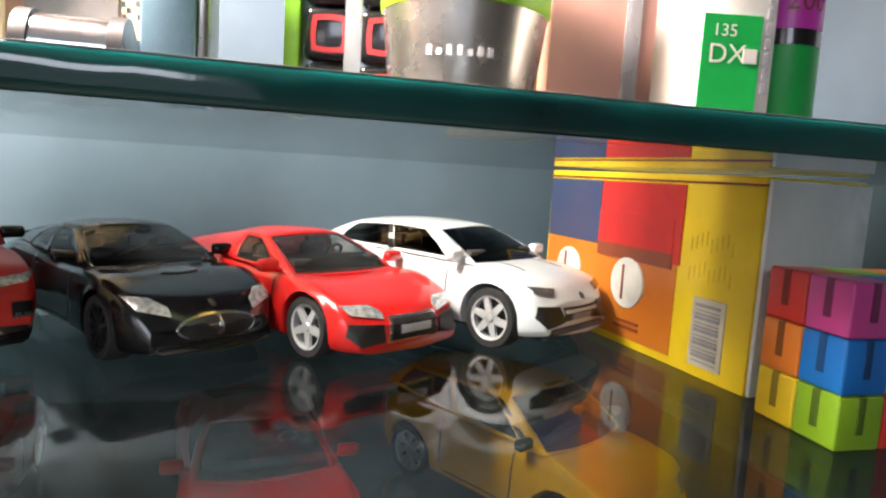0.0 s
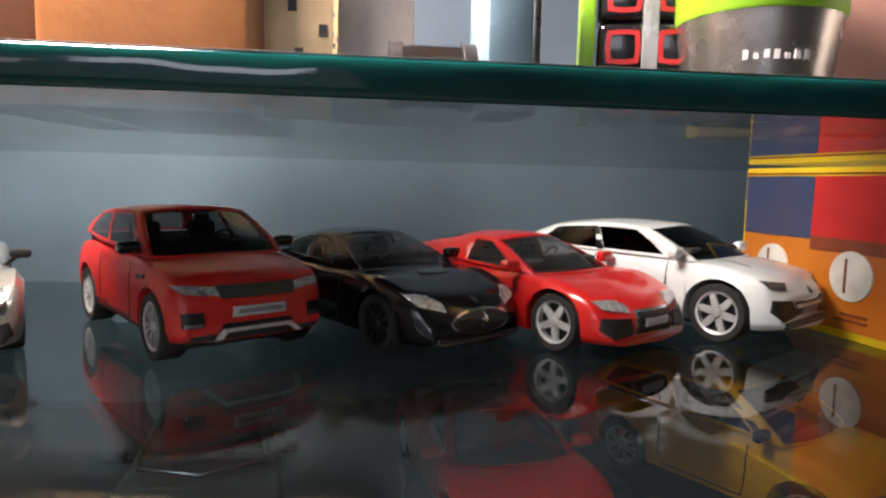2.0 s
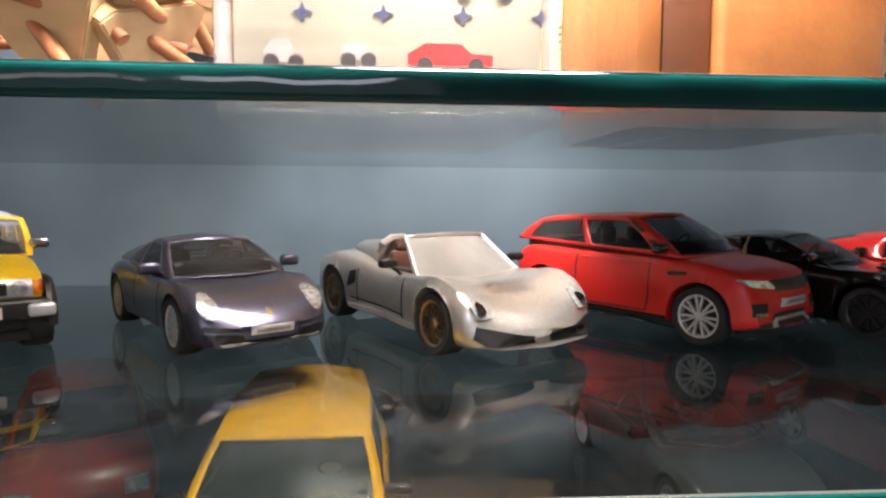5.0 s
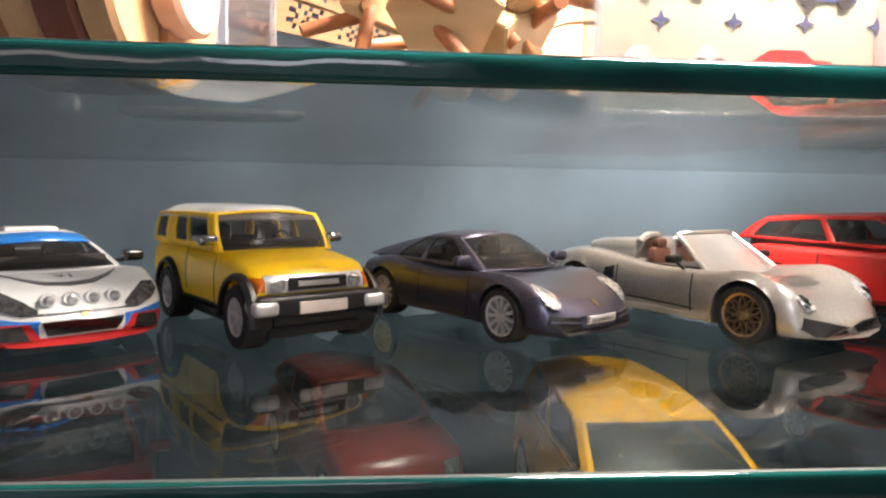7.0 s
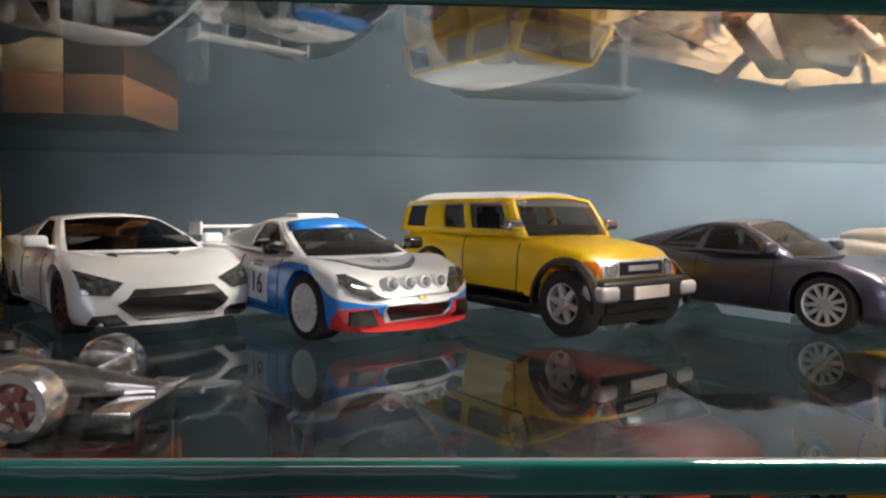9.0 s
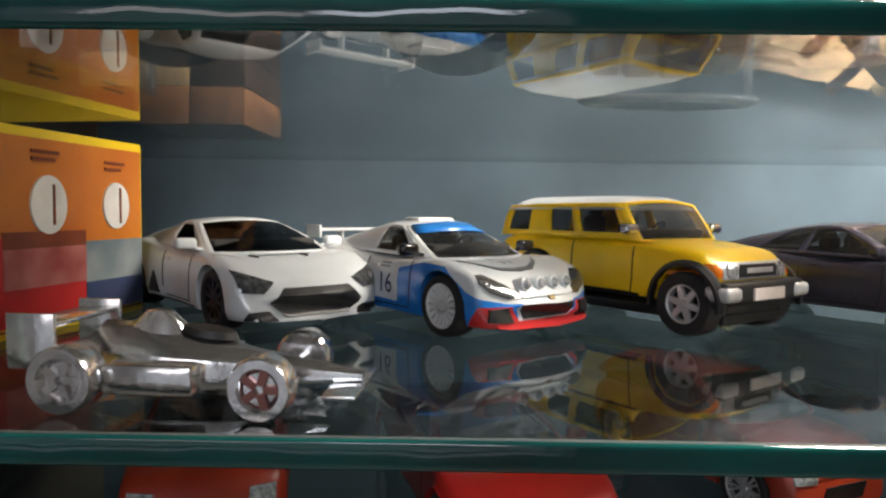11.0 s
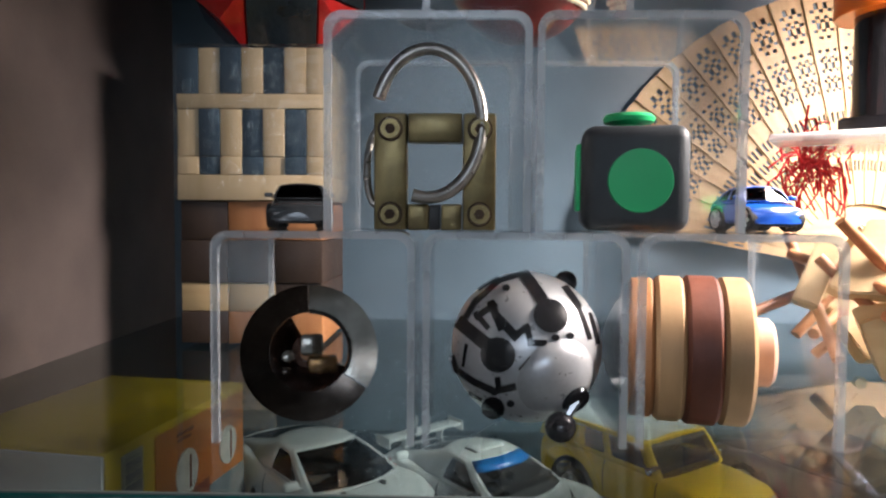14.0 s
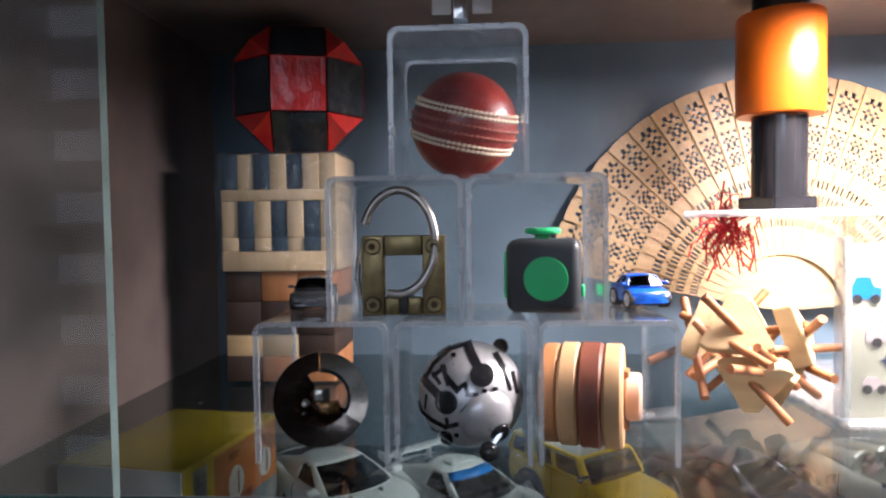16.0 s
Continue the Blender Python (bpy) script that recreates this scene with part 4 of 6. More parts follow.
# silver open roadster
car, lay, knob, body, bvh = toy_car("toy_roadster", "silver die-cast open roadster with gold mesh wheels", S_SPY, stand(S_SPY, -0.044, 0.267, -61))
lay("headlight", [(17, 14), (21, 13.5), (23, 17), (21, 20.5), (18, 19), (16.5, 16)], "f", LAMPGLS, 0.0006, True, "clear headlamp with round lens")
lay("headlight_lens", ellipse(20, 16.5, 1.7, 1.9, 14), "f", CHROME, 0.0011, True)
lay("air_intake", [(3, 5.6), (4, 7.8), (12, 9.3), (22, 11.5), (23, 8), (20, 5.8)], "f", BLACK, 0.0006, True)
lay("cockpit", [(-10, -17), (13, -18), (16, -12), (16, 12), (13, 18), (-10, 17)], "t", DARK, 0.0004)
lay("side_line", [(-22, 10), (18, 9), (18, 9.5), (-22, 10.5)], "s", INK, 0.0002, True)
lay("door_joint", rect(16.5, 17.0, 8, 21.5), "s", INK, 0.0002, True)
lay("door_joint", rect(-17, -16.5, 9, 21.5), "s", INK, 0.0002, True)
lay("sill_trim", rect(-24, 24, 5.2, 7.6), "s", RIMSIL, 0.0009, True)
lay("side_intake", [(-24, 14), (-18, 16), (-18, 21), (-22, 20)], "s", BLACK, 0.0005, True)
scr = bmesh.new()
grid = [[scr.verts.new(Vector((0.0205 - 0.0165 * v + 0.006 * (1 - q * q), q * (0.0215 - 0.005 * v), 0.0215 + 0.0125 * v + 0.001 * (1 - q * q) * v))) for q in np.linspace(-1, 1, 9)] for v in (0, 0.33, 0.66, 1)]
for A, B in zip(grid, grid[1:]):
    for k in range(8):
        scr.faces.new((A[k], A[k + 1], B[k + 1], B[k]))
edge = [v.co.copy() for v in [r[0] for r in grid] + grid[-1][1:] + [r[-1] for r in grid[::-1]][1:]]
part("windscreen", scr, clear("hazy_screen", (0.6, 0.6, 0.59), 1.5, 0.05, 0.26, (0.8, 0.78, 0.76), 0.14), car)
part("screen_frame", tube(edge, 0.0009, 8), P_SILVER, car)
for sg in (1, -1):
    hoop = tube([(-0.0145, sg * 0.018, 0.0225), (-0.013, sg * 0.0165, 0.0305), (-0.0125, sg * 0.013, 0.0325), (-0.0125, sg * 0.008, 0.0325), (-0.013, sg * 0.005, 0.0305), (-0.0135, sg * 0.003, 0.0235)], 0.0018, 8)
    part("roll_hoop", hoop, P_SILVER, car)
    fair = lathe([(0, 0.030), (0.003, 0.0285), (0.0055, 0.022), (0.0085, 0.0), (0, -0.001)], 20, pose(-0.014, sg * 0.0105, 0.0258, 0, -88, 0) @ Matrix.Diagonal((0.75, 1, 1, 1)))
    part("rear_fairing", fair, P_SILVER, car)
    seat = box(-0.0110, -0.0065, sg * 0.0105 - 0.0055, sg * 0.0105 + 0.0055, 0.020, 0.0285, 0.002)
    box(-0.0105, -0.0070, sg * 0.0105 - 0.003, sg * 0.0105 + 0.003, 0.028, 0.0318, 0.0012, seat)
    part("seat", seat, BROWNSEAT, car, "brown bucket seat")
    mb = box(0.009, 0.013, sg * 0.0275 - 0.0032, sg * 0.0275 + 0.0032, 0.0245, 0.0275, 0.0013)
    tube([(0.012, sg * 0.0225, 0.022), (0.011, sg * 0.027, 0.0255)], 0.0006, 6, mb)
    part("wing_mirror", mb, BLACK, car)
part("steering_wheel", lathe([(0.0042 + 0.0006 * math.cos(a), 0.0006 * math.sin(a)) for a in np.linspace(0, 2 * math.pi, 9)], 20, pose(0.008, 0.0105, 0.0245, 0, -65, 0)), BLACK, car)

# grey-blue sports coupe
car, lay, knob, body, bvh = toy_car("toy_coupe", "metallic grey-violet die-cast rear-engined coupe", S_P911, stand(S_P911, -0.138, 0.270, YAW))
lay("headlight", ellipse(18, 17.5, 3.1, 3.7, 18), "f", LAMPGLS, 0.0008, True, "oval clear headlamp")
lay("air_intake", [(9, 7.2), (10, 11), (20, 12), (21, 9), (18, 6.8)], "f", BLACK, 0.0006, True)
lay("intake_bar", [(9.5, 9), (20.5, 9.8), (20.5, 10.4), (9.5, 9.6)], "f", P_PURPLE, 0.0011, True)
lay("number_plate", rect(-7, 7, 8.6, 11.4), "f", PLATEM, 0.0009)
lay("lettering", rect(-5.6, 5.6, 9.4, 10.6), "f", GREYBAR, 0.0013)
lay("badge", ellipse(0, 15, 0.9, 1.1, 8), "f", BRASS, 0.0005)
lay("front_lip", [(-18, 5.8), (18, 5.8), (17, 6.8), (-17, 6.8)], "f", BLACK, 0.0006)

# yellow off-roader
car, lay, knob, body, bvh = toy_car("toy_off_roader", "yellow die-cast off-roader with a white roof and black bumpers", S_FJ, stand(S_FJ, -0.233, 0.262, YAW))
lay("grille_panel", [(-19.5, 20.5), (19.5, 20.5), (19.5, 26.6), (-19.5, 26.6)], "f", RIMSIL, 0.0006, plabel="silver grille surround")
lay("grille", rect(-11.5, 11.5, 21.3, 25.8), "f", BLACK, 0.0011)
lay("lettering", rect(-8, 8, 22.7, 24.5), "f", RIMSIL, 0.0015)
lay("headlight", ellipse(15.3, 23.5, 2.7, 2.7, 18), "f", LAMPGLS, 0.0013, True, "round clear headlamp")
lay("turn_signal", [(19.8, 21.4), (25, 21.4), (25, 26.2), (19.8, 25.8)], "f", AMBER, 0.0006, True, "amber turn signal")
part("front_bumper", box(0.0535, 0.0622, -0.0245, 0.0245, 0.0125, 0.0200, 0.0018, seg=3), BLACK, car, "black front bumper")
for sg in (1, -1):
    part("bumper_corner", box(0.0530, 0.0635, sg * 0.0215 - 0.0045, sg * 0.0215 + 0.0045, 0.0135, 0.0185, 0.0016, seg=3), RIMSIL, car, "silver bumper corner")
part("number_plate", box(0.0622, 0.0631, -0.0095, 0.0095, 0.0135, 0.0178, 0.0003), mat("pinkish_plate", (0.62, 0.55, 0.52), 0.4), car, "blank pale number plate")
for xc in (S_FJ["axles"][1] - 0.5, S_FJ["axles"][0] - 0.5):
    for sg in (1, -1):
        R1, R2 = 0.0133, 0.0156
        bm = bmesh.new()
        rows = []
        for a in np.linspace(-0.12, math.pi + 0.12, 18):
            rows.append([bm.verts.new((xc * 0.118 + q * math.cos(a), sg * y, 0.0115 + q * math.sin(a))) for q, y in ((R1, 0.0235), (R1, 0.0266), ((R1 + R2) / 2, 0.0268), (R2, 0.0252), (R2, 0.0235))])
        for A, B in zip(rows, rows[1:]):
            for k in range(5):
                bm.faces.new((A[k], A[(k + 1) % 5], B[(k + 1) % 5], B[k]))
        bm.faces.new(rows[0]), bm.faces.new(rows[-1])
        part("wheel_arch", bm, BLACK, car, "black wheel arch")
lay("sill_trim", rect(-17, 25, 11, 13), "s", BLACK, 0.0008, True)
wr = bmesh.new()
nx, ny = 18, 14
roofv = {}
for i in range(nx + 1):
    for j in range(ny + 1):
        u, v = (1 - math.cos(math.pi * i / nx)) / 2, -math.cos(math.pi * j / ny)
        xx = (0.0168 + 0.002 * (1 - v * v)) * (1 - u) + (-0.0534 - 0.001 * (1 - v * v)) * u
        yy = v * 0.0230 * (1 - 0.04 * max(0, u * 2 - 1))
        roofv[i, j] = wr.verts.new((xx, yy, 0.0450 + 0.0053 * (1 - v ** 6) * (1 - (2 * u - 1) ** 10)))
for i in range(nx):
    for j in range(ny):
        wr.faces.new((roofv[i, j], roofv[i + 1, j], roofv[i + 1, j + 1], roofv[i, j + 1]))
g = bmesh.ops.extrude_face_region(wr, geom=wr.faces[:])
for v in [e for e in g["geom"] if isinstance(e, bmesh.types.BMVert)]:
    v.co.z = 0.0442
part("roof_panel", wr, P_WHITE, car, "white roof panel")
part("spare_wheel", lathe([(0, 0.004), (0.009, 0.004), (0.011, 0.002), (0.011, -0.004), (0, -0.004)], 28, pose(-0.063, 0.004, 0.028, 0, 90, 0)), TYRE, car)

# white, blue and red rally coupe
car, lay, knob, body, bvh = toy_car("toy_rally_car", "white die-cast rally coupe with blue and red livery, number 16", S_LOT, stand(S_LOT, -0.319, 0.254, -49))
lay("livery_stripe", [(-44, 23.4), (-12, 20.6), (-12, 21.1), (-44, 24.2)], "s", P_RED, 0.0006, True, "thin red stripe", thick=0.0005)
lay("headlight", [(10.5, 13.4), (16, 13.0), (21, 14.8), (23.5, 17.5), (23, 20), (20, 20), (15, 17)], "f", LAMPDRK, 0.0006, True, "dark almond headlamp")
lay("grille", [(-9.5, 6.8), (9.5, 6.8), (11, 11), (-11, 11)], "f", BLACK, 0.0008, plabel="black honeycomb grille")
lay("air_intake", [(14, 6), (22.5, 6.5), (22, 10.2), (16, 10.5)], "f", BLACK, 0.0008, True)
lay("badge", ellipse(0, 13, 1.3, 0.8, 12), "f", BRASS, 0.0006)
lay("bonnet_mark", [(30, -17), (36, -13), (40.5, -7), (41.5, 0), (40.5, 7), (36, 13), (30, 17), (35.5, 11.5), (38.5, 6), (39.2, 0), (38.5, -6), (35.5, -11.5)], "t", P_GREY, 0.0004)
for y in (-9, -3, 3, 9):
    hit = bvh.ray_cast(Vector((1, y * MM, 0.0158)), Vector((-1, 0, 0)))[0]
    lm = lathe([(0, 0.0014), (0.0013, 0.0011), (0.0018, 0.0003), (0.0022, 0.0006), (0.0024, -0.001), (0.0021, -0.004), (0, -0.004)], 20, Matrix.Translation(hit) @ pose(0.0012, 0, 0.0012, 0, 78, 0))
    pod = part("rally_lamp", lm, P_WHITE, car, "round auxiliary lamp")
    part("lens", lathe([(0, 0.0019), (0.0010, 0.0016), (0.0016, 0.0007), (0, 0.0004)], 16, Matrix.Translation(hit) @ pose(0.0012, 0, 0.0012, 0, 78, 0)), LAMPGLS, pod, "clear lens")
lay("lamp_pod", [(-12, 13.6), (12, 13.6), (11.5, 17), (-11.5, 17)], "f", P_WHITE, 0.0010)
t16 = letters("16", 0.0096)
for v in t16.verts:
    v.co = Vector((v.co.x * 0.95, v.co.y, 0)) + Vector((0.0015, 0.0138, 0))
part("door_number", on_surface(bvh, t16, "s", 0.0004, 0), mat("navy_ink", (0.015, 0.02, 0.08), 0.4), car, "dark number 16")
for dz in (6.0, 7.2):
    lay("small_lettering", rect(-1.6, 3.4, 13.4 + dz, 14.0 + dz), "s", GREYBAR, 0.0004)
th = letters("16", 0.006)
for v in th.verts:
    v.co = Vector((0.0350 + v.co.y * 0.7, -v.co.x * 1.1, 0))
part("bonnet_number", on_surface(bvh, th, "t", 0.0009, 0), INK, car)
vb = bmesh.new()
vrow = [[vb.verts.new(Vector((0.0232 * (1 - v) + 0.006 * (1 - q * q) + 0.0005, (0.0212 - 0.0064 * v + 0.00318 * v * (1 - v)) * q, 0.0230 + 0.0105 * v + 0.0016 * (1 - q * q) * v + 0.0004))) for q in np.linspace(-0.92, 0.92, 9)] for v in (0.70, 0.82, 0.95)]
for A, B in zip(vrow, vrow[1:]):
    for k in range(8):
        vb.faces.new((A[k], A[k + 1], B[k + 1], B[k]))
vo = part("visor_band", vb, P_BLUE, car, "blue sunstrip")
vs_ = vo.modifiers.new("thickness", "SOLIDIFY")
vs_.thickness = 0.0003
wing = box(-0.0545, -0.0455, -0.0225, 0.0225, 0.0300, 0.0312, 0.0004)
for sg in (1, -1):
    box(-0.0555, -0.0445, sg * 0.0228 - 0.0005, sg * 0.0228 + 0.0005, 0.0275, 0.0325, 0.0002, wing)
    box(-0.051, -0.047, sg * 0.011 - 0.0005, sg * 0.011 + 0.0005, 0.023, 0.0302, 0.0002, wing)
part("rear_wing", wing, P_WHITE, car, "white rear wing")
part("roof_scoop", box(-0.009, 0.0, -0.0085, 0.0085, 0.0335, 0.0362, 0.0012), P_WHITE, car)

# white supercar
car, lay, knob, body, bvh = toy_car("toy_supercar", "white die-cast supercar with black hexagonal grille", S_ZEN, stand(S_ZEN, -0.401, 0.261, -48))
lay("headlight", [(18, 12.8), (24.5, 13.3), (25.2, 20), (14, 16.2)], "f", LAMPDRK, 0.0006, True, "black-framed headlamp")
lay("headlight_lens", ellipse(22.3, 16.6, 1.0, 1.1, 12), "f", CHROME, 0.0011, True)
lay("grille", [(-16, 9.8), (-11, 5.4), (11, 5.4), (16, 9.8), (11.5, 14.4), (-11.5, 14.4)], "f", BLACK, 0.0007, plabel="black hexagonal mesh grille")
lay("air_intake", [(14, 4.7), (16.5, 7.6), (22.5, 7.6), (24, 4.7)], "f", BLACK, 0.0006, True)
lay("side_intake", [(-24, 7), (-14, 7), (-18, 15)], "s", BLACK, 0.0005, True)
lay("bonnet_vent", [(26, 8), (34, 9), (31, 11.5)], "t", BLACK, 0.0004, True)
lay("sill_trim", rect(-24, 22, 4.4, 6), "s", BLACK, 0.0004, True)

# ---- things at the ends of the middle shelf ----
def printed_box(name, label, m, depth, height, width, mirrored, flip):
    """A flat carton. Its printed face lies in local x = 0 and looks to -x; y runs to the back, z up; the body lies at +x."""
    sx = -1 if mirrored else 1
    c = thing(name, label, "carton", m)

    def bx(n, x0, x1, y0, y1, z0, z1, material, bev=0.0, lab=""):
        a, b_ = sorted((sx * x0, sx * x1))
        return part(n, box(a, b_, y0, y1, z0, z1, bev), material, c, lab)

    bx("carton_body", 0, width, 0.0008, depth, 0, height, CARDYELLOW, 0.0008)
    bx("end_panel", 0.0005, width, -0.0012, 0.0006, 0.0005, height - 0.001, BAG, 0.0005, "white crinkled plastic-wrapped end")
    e = 0.0003

    def pr(n, y0, y1, z0, z1, material, lift=0, lab=""):
        if flip:
            z0, z1 = height - z1, height - z0
        return bx(n, -0.0001 - e * (lift + 1), 0.0002, y0, y1, z0, z1, material, 0.0, lab)

    d, h = depth, height
    pr("orange_panel", d * 0.28, d * 0.985, h * 0.05, h * 0.56, CARDORANGE, lab="orange printed panel")
    pr("red_panel", d * 0.27, d * 0.66, h * 0.53, h * 0.945, CARDRED, 1, "red printed panel")
    pr("dark_band", d * 0.30, d * 0.66, h * 0.50, h * 0.58, CARDDK, 2)
    pr("photo_panel", d * 0.66, d * 0.985, h * 0.56, h * 0.945, CARDPHOTO if flip else CARDBLUE, 1, "grey-blue photograph print")
    pr("photo_panel", d * 0.66, d * 0.985, h * 0.78, h * 0.945, CARDBLUE, 2, "dark photograph print")
    pr("pink_panel", d * 0.30, d * 0.66, h * 0.58, h * 0.77, CARDPINK if flip else CARDRED, 2, "pinkish printed band")
    pr("seam", 0.0, d, h * 0.955, h * 0.965, CARDDK, 0)
    for cy, rz, ry in ((0.49, 0.145, 0.080), (0.83, 0.13, 0.075)):
        zc = h * (0.63 if flip else 0.37)
        o = [(d * cy + d * ry * math.cos(a), zc + h * rz * math.sin(a)) for a in np.linspace(0, 2 * math.pi, 24, endpoint=False)]
        bm = bmesh.new()
        fr = [bm.verts.new((sx * -(e * 3 + 0.0002), y, z)) for y, z in o]
        bk = [bm.verts.new((sx * 0.0002, y, z)) for y, z in o]
        bm.faces.new(fr)
        for i in range(len(fr)):
            bm.faces.new((fr[i], fr[(i + 1) % len(fr)], bk[(i + 1) % len(fr)], bk[i]))
        part("white_oval", bm, CARDWHITE, c, "white oval print", sharp=20)
        pr("oval_mark", d * (cy + 0.014), d * (cy + 0.021), h * 0.27, h * 0.47, CARDDK, 4)
    pr("barcode_field", d * 0.085, d * 0.20, h * 0.06, h * 0.40, CARDLABEL, 1, "pale barcode label")
    for k in range(14):
        z = h * (0.085 + 0.021 * k)
        pr("barcode_bar", d * 0.10, d * 0.185, z, z + h * (0.004 + 0.005 * (k * 5 % 3)), GREYBAR, 3)
    for k in range(9):
        for q in range(2):
            z = h * (0.47 + 0.15 * q + 0.012 * (k * 7 % 4))
            pr("small_print", d * (0.085 + 0.018 * k), d * (0.0885 + 0.018 * k), z, z + h * (0.07 + 0.012 * (k * 5 % 5)), CARDTEXT, -0.6)
    for k in range(2):
        pr("small_print", d * 0.42, d * (0.54 - 0.02 * k), h * (0.105 + 0.035 * k), h * (0.122 + 0.035 * k), CARDDK, 2)
        pr("small_print", d * 0.77, d * (0.88 - 0.02 * k), h * (0.125 + 0.035 * k), h * (0.140 + 0.035 * k), CARDDK, 2)
    return c


printed_box("toy_carton", "yellow and orange printed carton standing at the shelf end", pose(0.344, 0.234, 0, 0, 0, 6.6), 0.138, 0.0740, 0.046, False, False)
printed_box("toy_carton", "yellow and orange printed carton standing upside down beside the white car", pose(-0.4645, 0.2035, 0, 0, 0, -8.8), 0.104, 0.070, 0.075, True, True)

CUBECOL = ((0.62, 0.03, 0.02), (0.58, 0.06, 0.28), (0.75, 0.20, 0.02), (0.005, 0.16, 0.55), (0.75, 0.50, 0.01), (0.22, 0.40, 0.012))
# stack of coloured cubes
stack = thing("cube_puzzle", "stack of bright coloured plastic cubes with slots", "puzzle", pose(0.338, 0.1915, 0))
cs = 0.0156
for i in range(3):
    for j in range(2):
        for k in range(3):
            col = [[(4, 2, 0), (5, 3, 1)], [(3, 0, 5), (0, 4, 3)], [(1, 5, 2), (2, 1, 0)]][i][1 - j][k]
            cb = part("cube", box(i * cs + 0.0001, (i + 1) * cs - 0.0001, j * cs + 0.0001, (j + 1) * cs - 0.0001, k * cs + 0.0001, (k + 1) * cs - 0.0001, 0.0009, seg=3), CUBES[col], stack)
            # Slots are surface strips in a darkened cube colour, painting the shade inside.
            shade = mat("painted_slot_shade", tuple(c * 0.3 for c in CUBECOL[col]), 0.6)
            if i == 0:
                part("slot", box(-0.0002, 0.001, (j + 0.5) * cs - 0.0013, (j + 0.5) * cs + 0.0013, (k + 0.30) * cs, (k + 0.99) * cs, 0.0002), shade, cb)
            if j == 0:
                part("slot", box((i + 0.5) * cs - 0.0013, (i + 0.5) * cs + 0.0013, -0.0002, 0.001, (k + 0.30) * cs, (k + 0.99) * cs, 0.0002), shade, cb)

# dark block by the left carton
blk = thing("puzzle_block", "dark grey rubbery puzzle block beside the carton", "puzzle", pose(-0.458, 0.1855, 0))
RUBBER = mat("dark_rubber", (0.008, 0.009, 0.009), 0.55, bump=0.3, bscale=200)
RUBBER.node_tree.nodes["Principled BSDF"].inputs["Specular IOR Level"].default_value = 0.15
for k in range(3):
    for i in range(3):
        part("segment", box(-0.0125 * (i + 1) + 0.0001, -0.0125 * i - 0.0001, 0.0, 0.0155, 0.0124 * k + 0.0001, 0.0124 * (k + 1) - 0.0001, 0.0012, seg=3), RUBBER, blk)

# silver racing car model
f1 = thing("racing_car_model", "cast silver open-wheel racing car model", "toy car", pose(-0.373, 0.178, 0, 0, 0, -4) @ Matrix.Diagonal((0.92, 0.92, 0.92, 1)))
bm = bmesh.new()
secs = [(-0.034, 0.005, 0.004, 0.012), (-0.026, 0.006, 0.0035, 0.019), (-0.016, 0.0105, 0.0035, 0.0185), (-0.004, 0.011, 0.0035, 0.0165), (0.006, 0.0085, 0.004, 0.0145), (0.014, 0.005, 0.0045, 0.0125), (0.026, 0.0038, 0.005, 0.0105), (0.040, 0.0018, 0.0055, 0.008)]
rr_ = []
for x, w_, z0, z1 in secs:
    rr_.append([bm.verts.new((x, w_ * f, z0 + (z1 - z0) * q)) for f, q in ((-0.9, 0), (-1, 0.3), (-0.9, 0.62), (-0.5, 0.9), (0, 1), (0.5, 0.9), (0.9, 0.62), (1, 0.3), (0.9, 0))])
for A, B in zip(rr_, rr_[1:]):
    for k in range(9):
        bm.faces.new((A[k], A[(k + 1) % 9], B[(k + 1) % 9], B[k]))
bm.faces.new(rr_[0]), bm.faces.new(rr_[-1])
part("body", bm, CH_SILVER, f1, sharp=30)
part("cockpit", lathe([(0, 0.001), (0.004, 0.0008), (0.0046, -0.001), (0, -0.002)], 20, pose(0.001, 0, 0.0166, 0, 8, 0) @ Matrix.Diagonal((1.6, 1, 1, 1))), BLACK, f1)
part("air_box", lathe([(0, 0.0045), (0.002, 0.004), (0.0042, 0.0005), (0.006, -0.006), (0, -0.006)], 16, pose(-0.012, 0, 0.0175) @ Matrix.Diagonal((1.7, 1, 1, 1))), CH_SILVER, f1)
part("rear_wing", box(-0.041, -0.031, -0.0135, 0.0135, 0.0188, 0.0201, 0.0003), CH_SILVER, f1)
for sg in (1, -1):
    part("wing_end_plate", box(-0.0425, -0.0305, sg * 0.0135 - 0.0006, sg * 0.0135 + 0.0006, 0.0090, 0.0222, 0.0003), CH_SILVER, f1)
    part("side_pod", box(-0.018, 0.004, sg * 0.0135 - 0.0035, sg * 0.0135 + 0.0035, 0.0042, 0.0115, 0.0015), CH_SILVER, f1)
part("front_wing", box(0.033, 0.041, -0.0145, 0.0145, 0.0042, 0.0052, 0.0003), CH_SILVER, f1)
